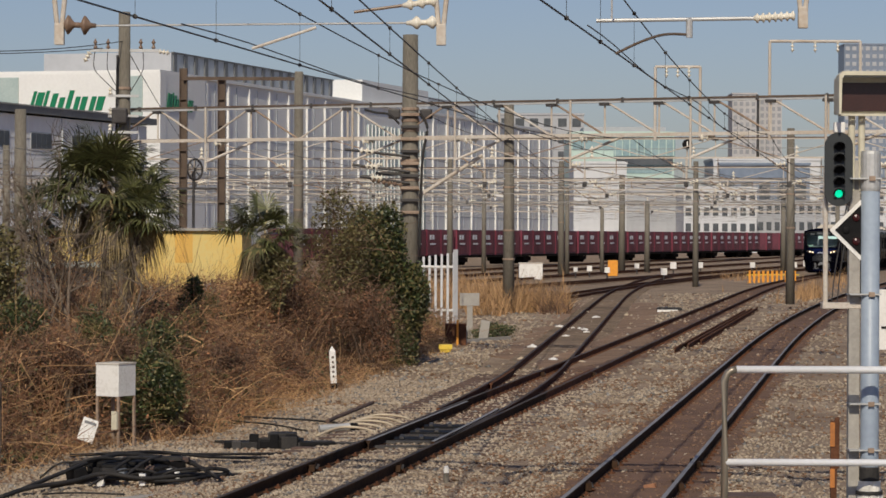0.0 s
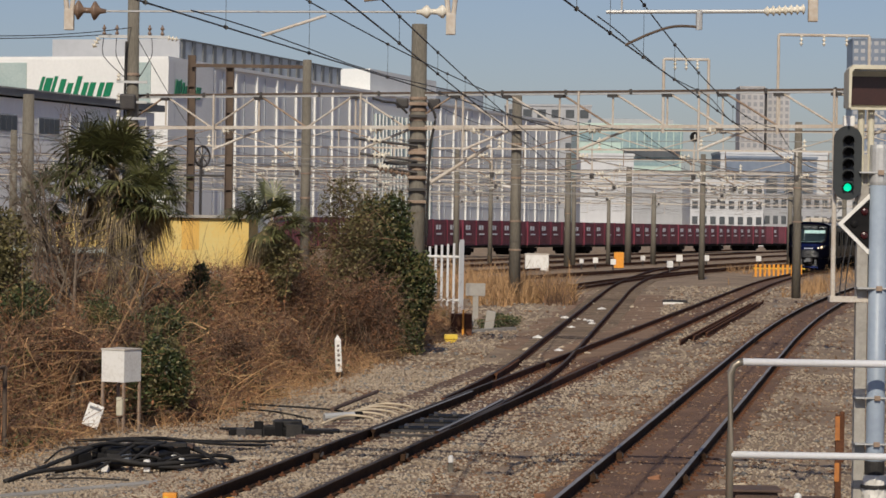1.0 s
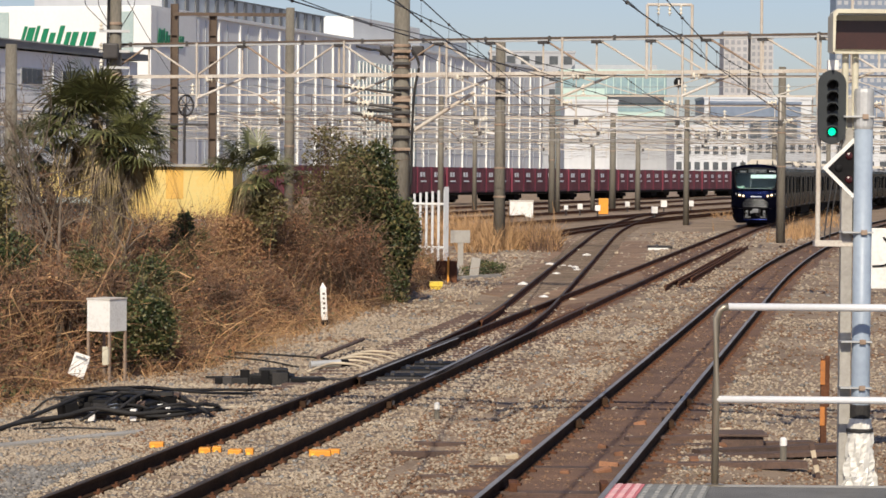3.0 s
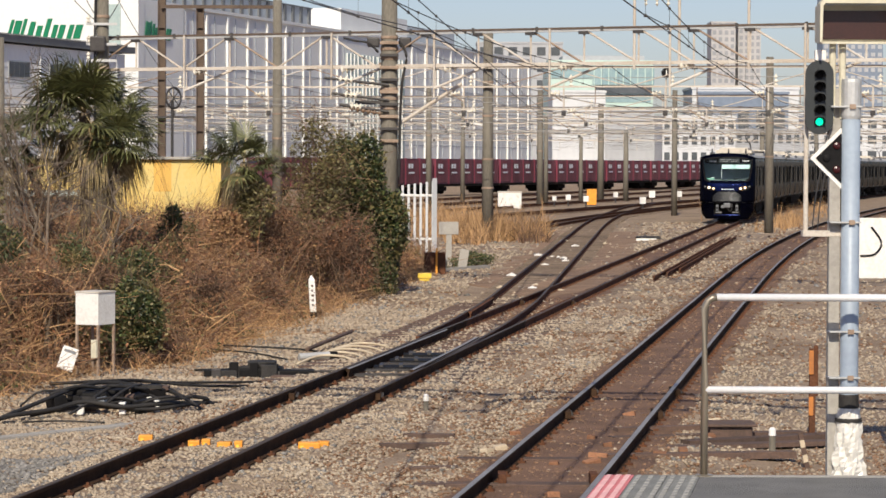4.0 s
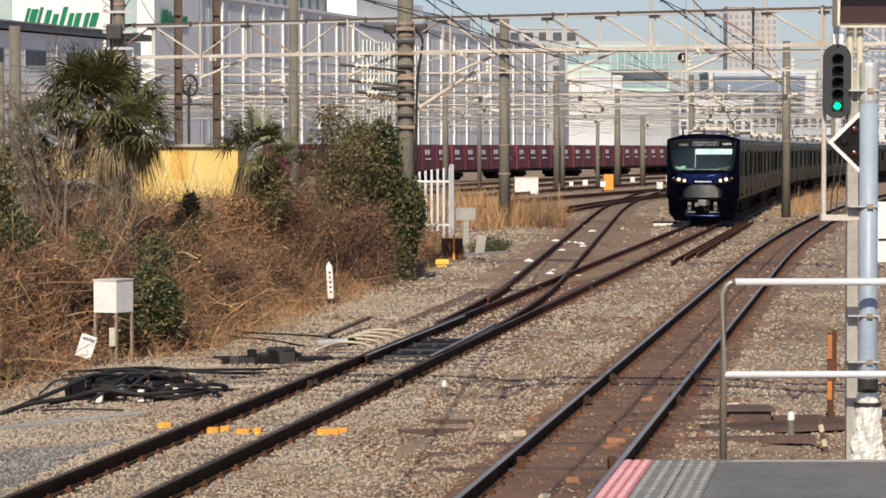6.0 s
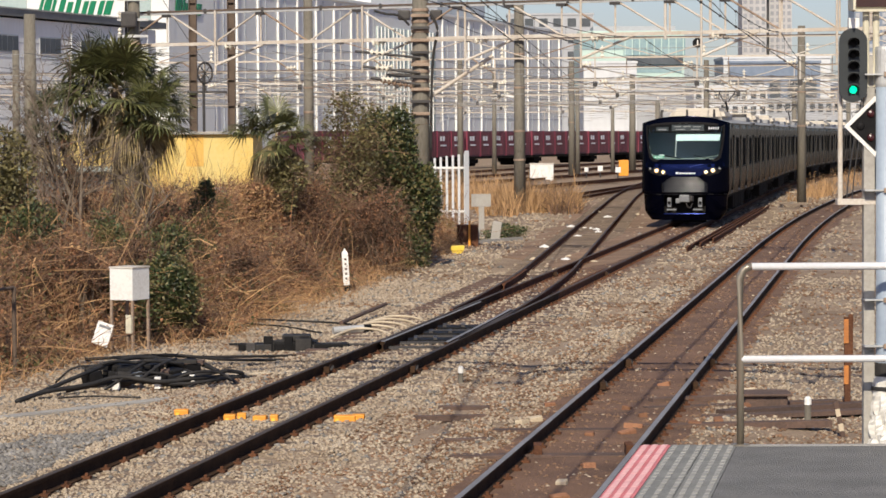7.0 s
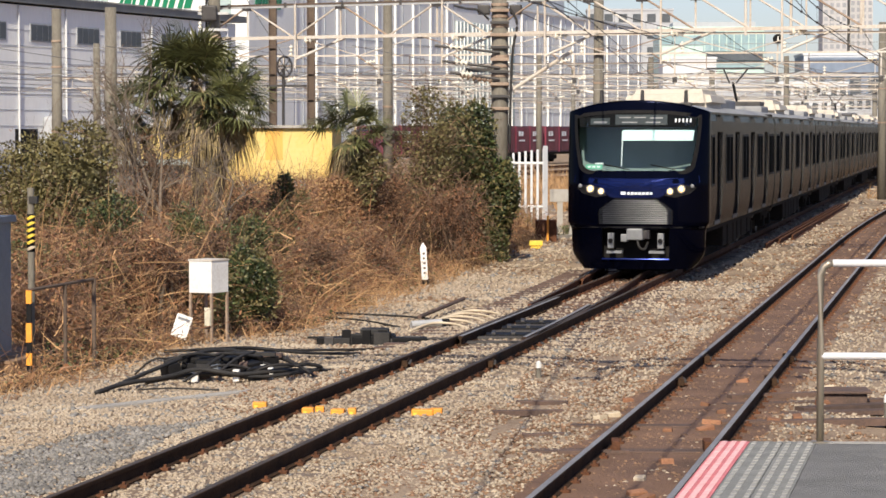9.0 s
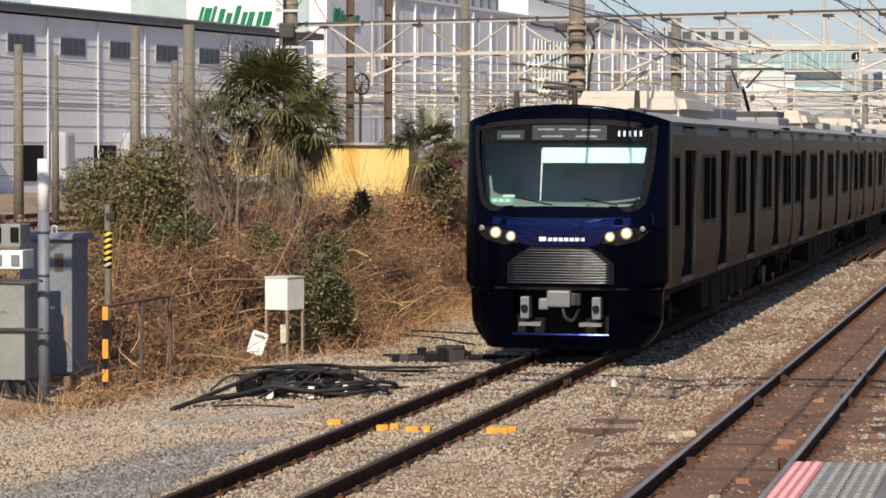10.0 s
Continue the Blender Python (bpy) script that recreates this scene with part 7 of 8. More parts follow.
def pebbles(name, P, size, material, label):
    n = len(P)
    V = OCT_V[None] * RG.uniform(0.55, 1.15, (n, 6, 3)) * (size[:, None, None] * np.array([1, 1, 0.62]))
    a = RG.uniform(0, 6.28, n)
    c, s = np.cos(a)[:, None], np.sin(a)[:, None]
    t = RG.uniform(-0.6, 0.6, n)[:, None]
    x, y, z = V[..., 0], V[..., 1], V[..., 2]
    x, z = x * np.cos(t) - z * np.sin(t), x * np.sin(t) + z * np.cos(t)
    V = np.stack([x * c - y * s, x * s + y * c, z], -1) + P[:, None]
    F = (OCT_F[None] + 6 * np.arange(n)[:, None, None]).reshape(-1, 3)
    array_mesh(name, V.reshape(-1, 3), F, material, label=label, kind="stuff", category="gravel")


def build_stones():
    sets = {"stone": [], "stone_grey": [], "stone_rust": []}
    for y0, y1, dens, s0 in ((19, 26, 520, 0.028), (26, 34, 380, 0.031), (34, 44, 200, 0.036), (44, 60, 90, 0.045), (60, 90, 34, 0.06), (90, 150, 9, 0.085)):
        xl, xr = -0.24 * y1 + 0.2, 0.185 * y1 + 0.5
        n = int((y1 - y0) * (xr - xl) * dens)
        X, Y = RG.uniform(xl, xr, n), RG.uniform(y0, y1, n)
        keep = (X > -0.245 * Y) & (X < 0.19 * Y + 0.4)
        X, Y = X[keep], Y[keep]
        for x, y, s in zip(X, Y, RG.uniform(0.6, 1.35, len(X)) * s0):
            e = edge_x(y)
            if x < e - 0.3 or (x > right_x(y) + 0.9 and random.random() < 0.45):
                continue
            dl, dr = abs(x - left_x(y)), abs(x - right_x(y))
            if y > 64 and abs(x - branch_x(y) - 0.35) < 2.0 and random.random() < 0.85:
                continue
            if y > 60 and random.random() < 0.4:
                continue
            if abs(dl - 0.575) < 0.1 or abs(dr - 0.575) < 0.1:
                continue
            g = noise.noise((x * 0.5, y * 0.3, 9.0))
            if dr < 0.9 and random.random() < 0.62:
                continue
            if x > left_x(y) + 1.0 and random.random() < 0.25 + 0.5 * max(0, g):
                continue
            if dl < 1.0 and random.random() < 0.35:
                continue
            k = "stone"
            if y < 29.5 + 1.5 * g and x < left_x(y) - 1.15 + 0.5 * g and x > left_x(y) - 2.9 + (y - 24) * 0.15:
                k = "stone_grey" if random.random() < 0.85 else "stone"
            elif dr < 1.0 or (dl < 0.9 and y > 55) or (x > left_x(y) + 1.2 and g > -0.1 and random.random() < 0.5) or (g > 0.2 and random.random() < 0.35):
                k = "stone_rust" if random.random() < (0.93 if dr < 0.9 else 0.75) else "stone"
            elif random.random() < 0.05:
                k = "stone_grey"
            if k == "stone_grey":
                s *= 1.3
            sets[k].append((x, y, ground_z(x, y) + 0.18 * s, s))
    for k, L in sets.items():
        A = np.array(L)
        pebbles("gravel_" + {"stone": "tan", "stone_grey": "grey", "stone_rust": "rusty"}[k], A[:, :3], A[:, 3], k, {"stone": "tan crushed ballast stones", "stone_grey": "fresh grey crushed ballast stones", "stone_rust": "rust-stained ballast stones between rails"}[k])


def leaves(P, size, up=0.4, aspect=0.55):
    """Small folded leaves: two triangles each, randomly turned."""
    n = len(P)
    d = RG.normal(size=(n, 3))
    d[:, 2] = d[:, 2] * 0.7 + up
    d /= np.linalg.norm(d, axis=1)[:, None]
    e = np.cross(d, RG.normal(size=(n, 3)))
    e /= np.linalg.norm(e, axis=1)[:, None]
    f = np.cross(d, e)
    s = size[:, None]
    V = np.stack([P, P + d * s * 0.5 + e * s * aspect * 0.5 + f * s * 0.08, P + d * s, P + d * s * 0.5 - e * s * aspect * 0.5 + f * s * 0.08], 1)
    F = np.arange(4 * n).reshape(-1, 4)
    return V.reshape(-1, 3), F


def stalks(P, D, L, w, bend=0.35, seg=3):
    """Thin bent blades or twigs from P along D, of three-sided section folded to two strips."""
    n = len(P)
    side = np.cross(D, RG.normal(size=(n, 3)))
    side /= np.linalg.norm(side, axis=1)[:, None] + 1e-9
    b = RG.normal(size=(n, 3)) * bend
    b[:, 2] -= bend * 0.5
    rows = []
    for k in range(seg + 1):
        f = k / seg
        c = P + D * (L * f)[:, None] + b * (L * f * f)[:, None]
        ww = (w * (1 - 0.75 * f))[:, None]
        rows.append(c - side * ww)
        rows.append(c + side * ww)
    V = np.stack(rows, 1)
    m = 2 * (seg + 1)
    F = np.array([(2 * k, 2 * k + 1, 2 * k + 3, 2 * k + 2) for k in range(seg)])
    F = (F[None] + m * np.arange(n)[:, None, None]).reshape(-1, 4)
    return V.reshape(-1, 3), F


def merge(parts):
    V, F, o = [], [], 0
    for v, f in parts:
        V.append(v)
        F.append(f + o)
        o += len(v)
    return np.concatenate(V), np.concatenate(F)


def brush_height(x, y):
    d = edge_x(y) - x
    h = 0.95 + 0.62 * noise.noise((x * 0.55, y * 0.42, 2.0)) + 0.6 * noise.noise((x * 1.5, y * 1.2, 6.0))
    h += 0.35 * max(0, min(1, (y - 50) / 12)) * max(0, min(1, (d - 0.8) / 2))
    if y < 41:
        h = min(h, 0.95)
    return h * max(0.12, min(1, d / 1.3))


def build_brush():
    """The overgrown bank: dry vines, twigs and grass, with some green in it."""
    n = 62000
    Y = 33 + 62 * RG.random(n) ** 1.25
    X = np.array([edge_x(y) for y in Y]) + 0.25 - RG.random(n) ** 0.85 * (3.5 + 0.16 * (Y - 33))
    ok = (X > -0.245 * Y - 0.6) & (np.array([noise.noise((x * 1.1, y * 0.8, 21.0)) for x, y in zip(X, Y)]) > RG.uniform(-0.45, 0.2, n)) & ~((Y < 38.5) & (X < -6.6))
    X, Y = X[ok], Y[ok]
    n = len(X)
    H = np.array([max(0.1, brush_height(x, y)) for x, y in zip(X, Y)])
    G = np.array([ground_z(x, y) for x, y in zip(X, Y)])
    t = thing("undergrowth", "dense dry brown vines and weeds on the bank", "undergrowth", kind="stuff")
    # stems
    D = RG.normal(size=(n, 3)) * np.array([0.42, 0.42, 0.25]) + np.array([0, 0, 1])
    D /= np.linalg.norm(D, axis=1)[:, None]
    P = np.stack([X, Y, G - 0.05], 1)
    k = RG.random(n)
    for sel, mt in ((k < 0.34, "twig"), ((k >= 0.34) & (k < 0.66), "dry"), (k >= 0.66, "dry_pale")):
        V, F = stalks(P[sel], D[sel], H[sel] * RG.uniform(0.55, 1.15, sel.sum()), RG.uniform(0.004, 0.010, sel.sum()), 0.5, 3)
        tagged(array_mesh("stems", V, F, mt, t), kind="stuff")
    # tangled runners near the surface
    m = 42000
    i = RG.integers(0, n, m)
    P2 = np.stack([X[i], Y[i], G[i] + H[i] * RG.uniform(0.35, 1.0, m)], 1) + RG.normal(size=(m, 3)) * 0.12
    D2 = RG.normal(size=(m, 3)) * np.array([1, 1, 0.55])
    D2 /= np.linalg.norm(D2, axis=1)[:, None]
    pick = np.array([noise.noise((p[0] * 0.9, p[1] * 0.6, 33.0)) for p in P2]) + RG.normal(size=m) * 0.22
    for sel, mt in ((pick < 0.0, "twig"), ((pick >= 0.0) & (pick < 0.2), "dry"), (pick >= 0.2, "dry_pale")):
        q = int(sel.sum())
        V, F = stalks(P2[sel], D2[sel], RG.uniform(0.25, 0.9, q), RG.uniform(0.004, 0.012 if mt == "dry_pale" else 0.010, q), 0.6, 3)
        tagged(array_mesh("runners", V, F, mt, t), kind="stuff")
    # leaves
    for mt, cnt, size, lo in (("dry", 62000, 0.06, 0.1), ("dry_pale", 20000, 0.055, 0.3), ("leaf_olive", 46000, 0.065, 0.3), ("leaf", 34000, 0.065, 0.2)):
        i = RG.integers(0, n, cnt)
        pos = np.stack([X[i], Y[i], G[i] + H[i] * RG.uniform(lo, 1.03, cnt) ** 0.7], 1) + RG.normal(size=(cnt, 3)) * 0.07
        if mt.startswith("leaf"):
            g = np.array([noise.noise((p[0] * 0.6, p[1] * 0.35, 3.0 if mt == "leaf" else 8.0)) for p in pos])
            pos = pos[g > 0.12]
        if mt == "dry_pale":
            g = np.array([noise.noise((p[0] * 0.5, p[1] * 0.3, 15.0)) for p in pos])
            pos = pos[g > -0.05]
        V, F = leaves(pos, RG.uniform(0.5, 1.5, len(pos)) * size)
        tagged(array_mesh("leaves", V, F, mt, t), kind="stuff")
    # pale dry grass at the edge of the gravel
    cnt = 9000
    Y2 = RG.uniform(31, 80, cnt)
    X2 = np.array([edge_x(y) for y in Y2]) + RG.normal(size=cnt) * 0.32
    P3 = np.stack([X2, Y2, np.array([ground_z(x, y) for x, y in zip(X2, Y2)])], 1)
    D3 = RG.normal(size=(cnt, 3)) * np.array([0.6, 0.6, 0.2]) + np.array([0, 0, 0.8])
    D3 /= np.linalg.norm(D3, axis=1)[:, None]
    V, F = stalks(P3, D3, RG.uniform(0.08, 0.32, cnt), RG.uniform(0.004, 0.009, cnt), 0.5, 2)
    tagged(array_mesh("dry_grass", V, F, "dry_pale", t), kind="stuff")


def build_reeds():
    t = thing("dry_reeds", "tall pale dry grass between the yard tracks", "grass", kind="stuff")
    S = []
    for x0, x1, y0, y1, h, cnt in ((0.6, 5.6, 108, 118, 1.25, 2600), (-3.0, 3.4, 118, 150, 1.2, 3200), (2.4, 4.4, 112, 122, 0.9, 1100), (15.5, 21, 128, 156, 0.75, 2600), (-20, -3, 96, 135, 1.0, 5000), (20, 30, 156, 210, 0.8, 2000), (-14.0, -8.0, 62, 95, 1.3, 3000)):
        P = np.stack([RG.uniform(x0, x1, cnt), RG.uniform(y0, y1, cnt), np.full(cnt, -0.25)], 1)
        keep = np.array([noise.noise((p[0] * 0.5, p[1] * 0.15, 1.0)) > -0.15 and abs(p[0] - left_x(p[1])) > 2.0 and abs(p[0] - right_x(p[1])) > 1.7 and abs(p[0] - branch_x(p[1])) > 1.4 for p in P])
        P = P[keep]
        D = RG.normal(size=(len(P), 3)) * np.array([0.22, 0.22, 0.1]) + np.array([0, 0, 1])
        D /= np.linalg.norm(D, axis=1)[:, None]
        S.append(stalks(P, D, RG.uniform(0.5, 1.1, len(P)) * h, RG.uniform(0.012, 0.026, len(P)), 0.3, 3))
    V, F = merge(S)
    tagged(array_mesh("blades", V, F, "dry_pale", t), kind="stuff")
    V, F = merge([stalks(np.stack([RG.uniform(3.6, 4.9, 500), RG.uniform(110, 120, 500), np.full(500, -0.25)], 1), np.tile([[0, 0, 1.0]], (500, 1)) + RG.normal(size=(500, 3)) * 0.25, RG.uniform(0.4, 1.0, 500), np.full(500, 0.02), 0.4, 3)])
    tagged(array_mesh("brown_weeds", V, F, "twig", t), kind="stuff")


def bush(name, label, centre, radii, n, material, size, twigs=120, seed=0, second=None, lumps=7, base=-0.25):
    """A shrub: a few stems, then leaves in uneven clumps with gaps."""
    rg = np.random.default_rng(seed)
    t = thing(name, label, "shrub", at=Matrix.Translation(centre))
    c = rg.normal(size=(lumps, 3))
    c /= np.linalg.norm(c, axis=1)[:, None]
    c *= rg.uniform(0.25, 0.72, lumps)[:, None]
    r = rg.uniform(0.30, 0.52, lumps)
    i = rg.integers(0, lumps, n)
    d = rg.normal(size=(n, 3))
    d /= np.linalg.norm(d, axis=1)[:, None]
    P = (c[i] + d * (r[i] * rg.uniform(0.55, 1.05, n) ** 0.6)[:, None]) * np.array(radii)
    V, F = leaves(P, rg.uniform(0.6, 1.4, n) * size)
    crown = array_mesh("crown", V, F, material, t)
    # outer shell in a second leaf colour; a paler one paints in sunlight
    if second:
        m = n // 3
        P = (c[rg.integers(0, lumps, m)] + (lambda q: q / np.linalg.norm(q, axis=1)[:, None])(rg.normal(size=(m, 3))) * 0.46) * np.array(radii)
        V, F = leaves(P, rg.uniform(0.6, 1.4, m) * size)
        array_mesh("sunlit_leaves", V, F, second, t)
    z0 = base - centre[2]
    bm = bmesh.new()
    for k in range(lumps):
        rod((rg.uniform(-0.15, 0.15), rg.uniform(-0.15, 0.15), z0), tuple(c[k] * np.array(radii)), 0.035, 0.012, 6, bm)
    tagged(part("stem", bm, "bark", t), kind="stuff")
    D = rg.normal(size=(twigs, 3)) + np.array([0, 0, 0.3])
    D /= np.linalg.norm(D, axis=1)[:, None]
    P = (c[rg.integers(0, lumps, twigs)] + rg.normal(size=(twigs, 3)) * 0.25) * np.array(radii)
    V, F = stalks(P, D, rg.uniform(0.3, 1.0, twigs) * max(radii) * 0.5, rg.uniform(0.003, 0.009, twigs), 0.5, 3)
    tagged(array_mesh("twig_mass", V, F, "twig", t), kind="stuff")
    return t


def palm(name, label, base, crowns, seed=1):
    """A fan palm: shaggy trunks, long stalks, pleated fans of narrow blades; old fans hang dry."""
    rg = np.random.default_rng(seed)
    t = thing(name, label, "palm tree", "palm trees", at=Matrix.Translation(base))
    for (cx, cy, cz, scale, fans) in crowns:
        # trunk with fibres
        tr = part("trunk", pipe(curve_points([(cx * 0.25, 0, -0.3), (cx * 0.6, cy * 0.5, cz * 0.5), (cx, cy, cz)], 6), 0.075 * scale + 0.02, 10), "bark", t, smooth=True)
        m = 240
        z = rg.uniform(0.2, 1.0, m)
        P = np.stack([cx * (0.25 + 0.75 * z), cy * z, cz * z], 1)
        D = rg.normal(size=(m, 3)) * np.array([1, 1, 0.4])
        D /= np.linalg.norm(D, axis=1)[:, None]
        V, F = stalks(P + D * 0.1, D * 0.5 + np.array([0, 0, -0.6]), rg.uniform(0.2, 0.5, m), np.full(m, 0.012), 0.3, 2)
        tagged(array_mesh("fibre_coat", V, F, "frond_dry", tr), kind="stuff")
        C = np.array([cx, cy, cz])
        Vg, Fg, Vd, Fd, Vs, Fs = [], [], [], [], [], []
        og = od = os_ = 0
        for k in range(fans):
            dead = k > fans * 0.82
            az = rg.uniform(0, 2 * math.pi)
            el = rg.uniform(-75, -30) if dead else math.degrees(math.asin(rg.uniform(-0.35, 1.0)))
            el = radians(el)
            d = np.array([math.cos(az) * math.cos(el), math.sin(az) * math.cos(el), math.sin(el)])
            L = rg.uniform(0.35, 0.9) * scale * (0.6 if dead else 1)
            tip = C + d * L + np.array([0, 0, -0.12 * L])
            side = np.cross(d, (0, 0, 1.0))
            side /= np.linalg.norm(side) + 1e-6
            nrm = np.cross(side, d)
            w = 0.011 * scale
            Vs += [C - side * w, C + side * w, tip + side * w * 0.7, tip - side * w * 0.7]
            Fs.append((os_, os_ + 1, os_ + 2, os_ + 3))
            os_ += 4
            nb = 24
            R = rg.uniform(0.48, 0.70) * scale
            tilt = rg.uniform(-0.5, 0.5)
            for b in range(nb):
                a = (0.45 if dead else 1.0) * radians(-125 + 250 * (b + rg.uniform(0.2, 0.8)) / nb)
                v = d * math.cos(a) + (side * math.cos(tilt) + nrm * math.sin(tilt)) * math.sin(a)
                ln = R * (0.75 + 0.25 * math.cos(a * 0.7)) * rg.uniform(0.85, 1.1)
                droop = (0.85 if dead else 0.10 + 0.16 * rg.random()) * ln
                p1 = tip + v * ln * 0.55 + nrm * 0.04
                p2 = tip + v * ln + np.array([0, 0, -droop])
                q = np.cross(v, nrm)
                q = q / (np.linalg.norm(q) + 1e-6) * (0.019 * scale)
                quad = [tip - q * 0.25, tip + q * 0.25, p1 + q, p1 - q, p2]
                if dead:
                    Vd += quad
                    Fd += [(od, od + 1, od + 2, od + 3), (od + 3, od + 2, od + 4, od + 4)]
                    od += 5
                else:
                    Vg += quad
                    Fg += [(og, og + 1, og + 2, og + 3), (og + 3, og + 2, og + 4, og + 4)]
                    og += 5

        def tri(Fq):
            out = []
            for a, b, c, e in Fq:
                out.append((a, b, c))
                if c != e:
                    out.append((a, c, e))
            return np.array(out)
        tagged(array_mesh("fronds", np.array(Vg), tri(Fg), "frond", t), kind="stuff")
        if Vd:
            tagged(array_mesh("dead_fronds", np.array(Vd), tri(Fd), "frond_dry", t), kind="stuff")
        tagged(array_mesh("crown_stalk", np.array(Vs), np.array(Fs), "frond_dry", t), kind="stuff")
    return t


def bare_tree(x, y, h, lean, seed):
    """A leafless small tree: a leaning tapered trunk, crooked limbs and many fine twigs."""
    rg = random.Random(seed)
    t = thing("bare_tree", "leafless grey-brown small tree tangled with dead vines", "tree", "bare trees", at=Matrix.Translation((x, y, 0)))

    def limb(p, d, length, r, depth, bm):
        pts = [p]
        for i in range(4):
            d = (d + Vector((rg.uniform(-0.3, 0.3), rg.uniform(-0.3, 0.3), rg.uniform(-0.16, 0.2)))).normalized()
            pts.append(pts[-1] + d * length / 4)
        for i in range(4):
            rod(pts[i], pts[i + 1], r * (1 - 0.17 * i), r * (1 - 0.17 * (i + 1)), 5, bm)
        if depth:
            for i in (1, 2, 3, 3, 4):
                e = (d + Vector((rg.uniform(-1, 1), rg.uniform(-0.8, 0.8), rg.uniform(-0.4, 0.7)))).normalized()
                limb(pts[i], e, length * rg.uniform(0.4, 0.65), r * 0.5, depth - 1, bm)
    trunk = [Vector((lean * h * f + rg.uniform(-0.05, 0.05), 0.06 * f, -0.25 + (h * 0.8 + 0.25) * f)) for f in (0, 0.25, 0.5, 0.75, 1.0)]
    bm = bmesh.new()
    for i in range(4):
        rod(trunk[i], trunk[i + 1], 0.055 - 0.009 * i, 0.046 - 0.009 * i, 8, bm)
    part("trunk", bm, "bark_grey", t)
    for i in (2, 2, 3, 3, 4, 4):
        bm = bmesh.new()
        limb(trunk[i], Vector((rg.uniform(-0.8, 0.8), rg.uniform(-0.5, 0.5), rg.uniform(0.2, 0.9))).normalized(), h * rg.uniform(0.28, 0.42), 0.02, 2, bm)
        part("limb", bm, "bark_grey", t)


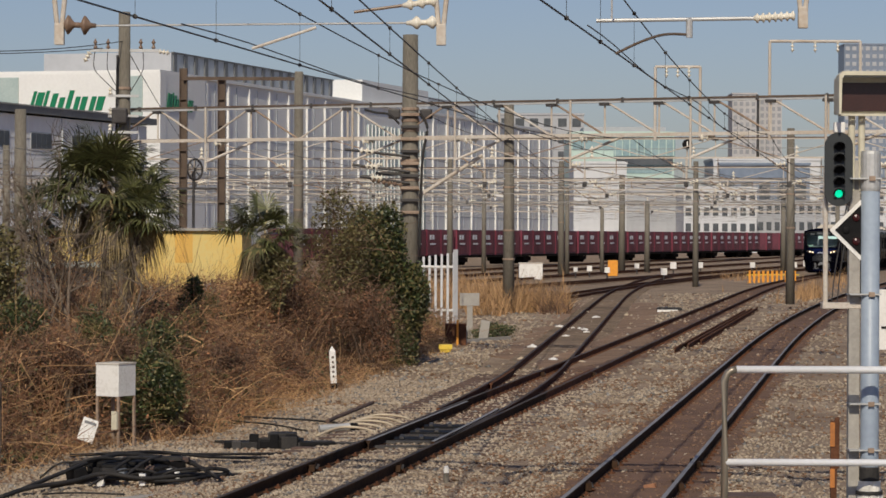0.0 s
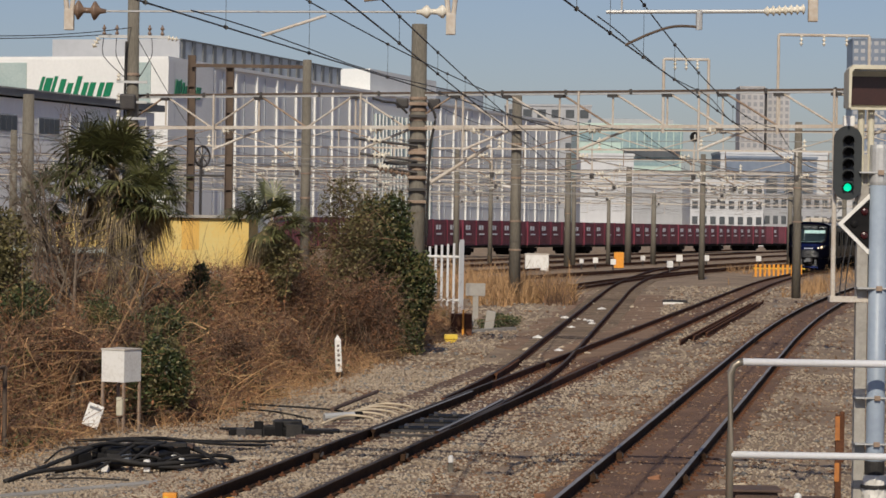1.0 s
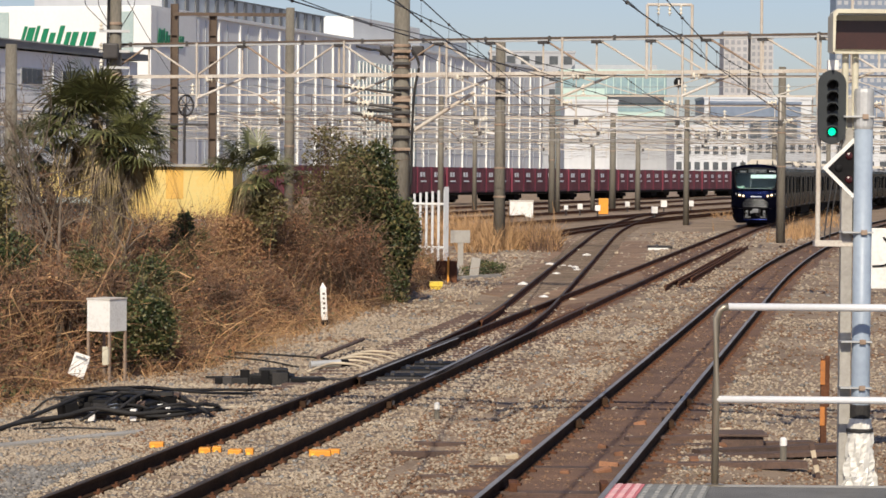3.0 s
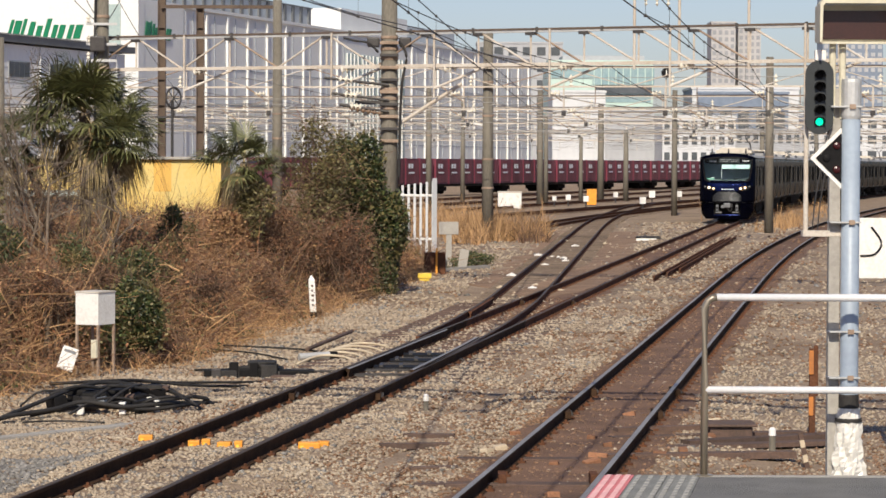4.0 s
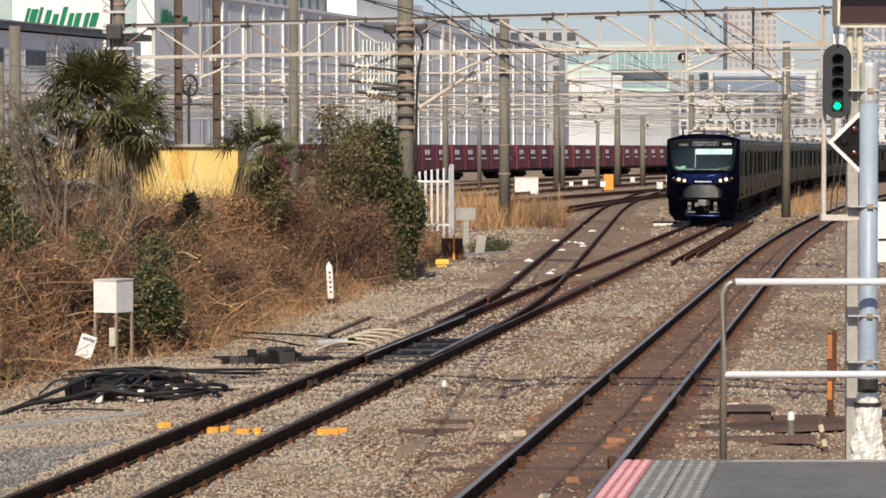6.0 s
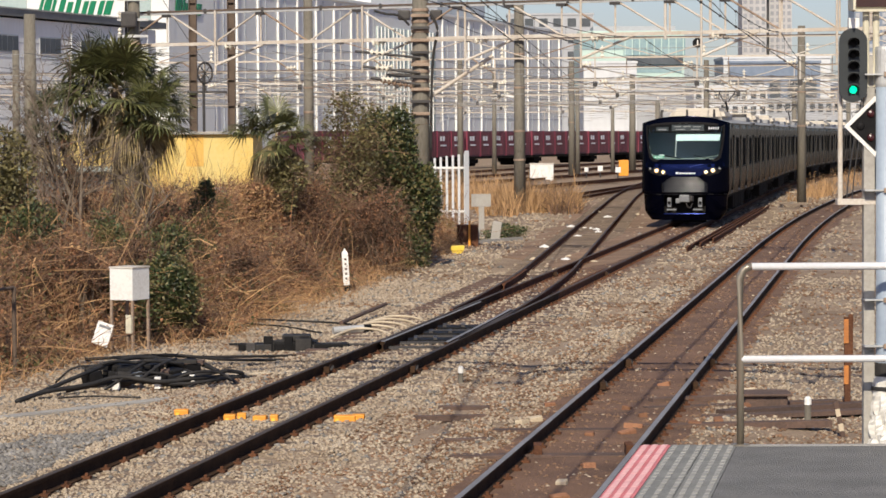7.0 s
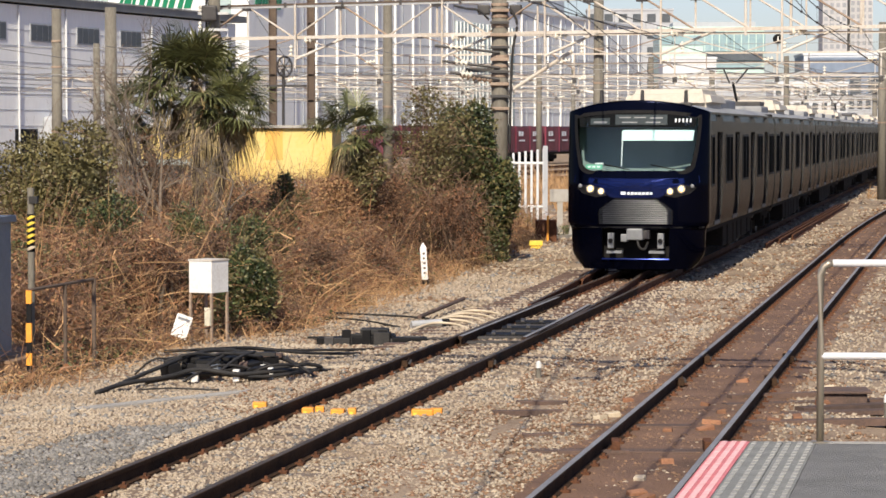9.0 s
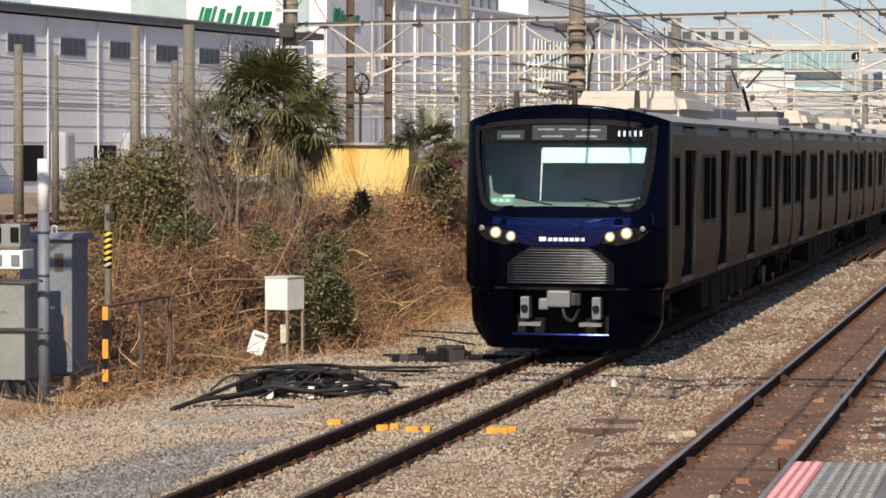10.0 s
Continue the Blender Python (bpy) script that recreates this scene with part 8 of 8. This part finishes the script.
def build_plants():
    palm("fan_palm", "tall shaggy fan palm with drooping green fronds", (-6.95, 55, 0), [(-0.05, 0, 4.0, 1.25, 68), (-1.35, 0.5, 3.3, 0.9, 24), (0.7, -0.3, 3.4, 0.95, 38)], 3)
    palm("fan_palm", "small fan palm with dry hanging fronds", (-4.25, 62, 0), [(0.0, 0, 3.0, 1.0, 34), (0.4, 0.2, 2.6, 0.7, 12)], 5)
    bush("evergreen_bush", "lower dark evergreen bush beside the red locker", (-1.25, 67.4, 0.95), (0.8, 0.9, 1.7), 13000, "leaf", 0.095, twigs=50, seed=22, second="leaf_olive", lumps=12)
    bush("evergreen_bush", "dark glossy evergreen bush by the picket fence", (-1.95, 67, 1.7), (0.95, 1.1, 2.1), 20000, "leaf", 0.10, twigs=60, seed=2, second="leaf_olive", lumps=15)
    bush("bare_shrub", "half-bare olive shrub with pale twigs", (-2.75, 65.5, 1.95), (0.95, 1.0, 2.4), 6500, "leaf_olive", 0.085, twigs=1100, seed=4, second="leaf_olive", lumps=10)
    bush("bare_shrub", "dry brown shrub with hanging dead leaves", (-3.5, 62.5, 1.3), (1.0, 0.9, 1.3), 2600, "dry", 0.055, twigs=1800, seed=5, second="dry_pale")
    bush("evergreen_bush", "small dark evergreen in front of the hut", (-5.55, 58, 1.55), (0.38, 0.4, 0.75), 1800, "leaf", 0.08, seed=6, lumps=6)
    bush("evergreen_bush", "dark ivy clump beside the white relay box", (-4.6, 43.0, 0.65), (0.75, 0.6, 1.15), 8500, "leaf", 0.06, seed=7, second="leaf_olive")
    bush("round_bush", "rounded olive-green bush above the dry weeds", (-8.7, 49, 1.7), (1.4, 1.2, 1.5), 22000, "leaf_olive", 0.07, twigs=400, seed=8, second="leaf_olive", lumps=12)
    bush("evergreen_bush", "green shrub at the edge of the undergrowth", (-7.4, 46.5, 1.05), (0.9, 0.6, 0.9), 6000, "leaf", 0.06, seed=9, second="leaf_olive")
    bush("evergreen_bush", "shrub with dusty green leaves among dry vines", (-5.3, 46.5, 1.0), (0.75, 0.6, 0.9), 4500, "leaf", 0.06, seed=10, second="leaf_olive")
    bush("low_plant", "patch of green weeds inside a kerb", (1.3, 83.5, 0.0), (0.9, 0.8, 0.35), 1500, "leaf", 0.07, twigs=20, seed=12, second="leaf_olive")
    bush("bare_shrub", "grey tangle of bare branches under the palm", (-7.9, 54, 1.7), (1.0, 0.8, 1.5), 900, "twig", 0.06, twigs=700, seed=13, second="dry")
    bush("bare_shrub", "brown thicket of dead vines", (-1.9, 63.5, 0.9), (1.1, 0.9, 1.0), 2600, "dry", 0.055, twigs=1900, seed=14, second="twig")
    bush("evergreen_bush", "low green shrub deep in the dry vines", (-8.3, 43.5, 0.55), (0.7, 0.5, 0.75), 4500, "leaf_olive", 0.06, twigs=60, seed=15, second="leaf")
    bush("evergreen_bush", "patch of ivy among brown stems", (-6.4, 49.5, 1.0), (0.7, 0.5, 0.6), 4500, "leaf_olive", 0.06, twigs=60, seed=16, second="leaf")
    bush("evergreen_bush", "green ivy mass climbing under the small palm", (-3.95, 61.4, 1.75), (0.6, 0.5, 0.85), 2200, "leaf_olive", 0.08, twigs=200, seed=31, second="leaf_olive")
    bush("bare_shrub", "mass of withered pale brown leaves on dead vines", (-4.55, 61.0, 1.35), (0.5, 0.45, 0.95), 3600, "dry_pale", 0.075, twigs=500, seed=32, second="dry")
    # shrubs and dead tangles scattered over the bank
    rs = random.Random(12)
    kinds = (("evergreen_bush", "dark green shrub rising out of dry vines", "leaf", "leaf_olive", 0.07), ("bare_shrub", "rust-brown heap of withered vines", "dry", "dry_pale", 0.075),
             ("evergreen_bush", "olive shrub half smothered by vines", "leaf_olive", "leaf", 0.07), ("bare_shrub", "dark tangle of dead stems and leaves", "twig", "dry", 0.07))
    for k in range(22):
        y = rs.uniform(42, 62)
        x = edge_x(y) - rs.uniform(0.6, 2.2 + 0.12 * (y - 40))
        name, label, m1, m2, size = kinds[k % 4]
        dead = k % 2 == 1
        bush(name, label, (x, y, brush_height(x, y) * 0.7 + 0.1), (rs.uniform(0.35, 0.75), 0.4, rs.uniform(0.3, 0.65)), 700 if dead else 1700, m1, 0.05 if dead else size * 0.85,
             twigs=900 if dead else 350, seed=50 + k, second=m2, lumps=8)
    # bare trees round the palm
    for k, (x, y, h, lean) in enumerate(((-7.0, 53.2, 3.9, -0.28), (-7.9, 53.6, 3.7, -0.08), (-8.5, 53.9, 3.4, 0.06), (-6.5, 52.6, 2.5, 0.2), (-7.4, 52.4, 3.2, 0.02), (-9.0, 54.5, 3.0, -0.1), (-8.1, 52.8, 2.8, 0.2))):
        bare_tree(x, y, h, lean, 70 + k)


# ---- build ----
build_ground()
build_tracks()
build_platform()
build_gantries()
build_poles()
build_wires()
build_factory()
build_warehouse()
build_far()
build_containers()
TRAIN = build_train()
build_platform_things()
build_trackside()
build_plants()
build_brush()
build_reeds()
build_stones()
motions()
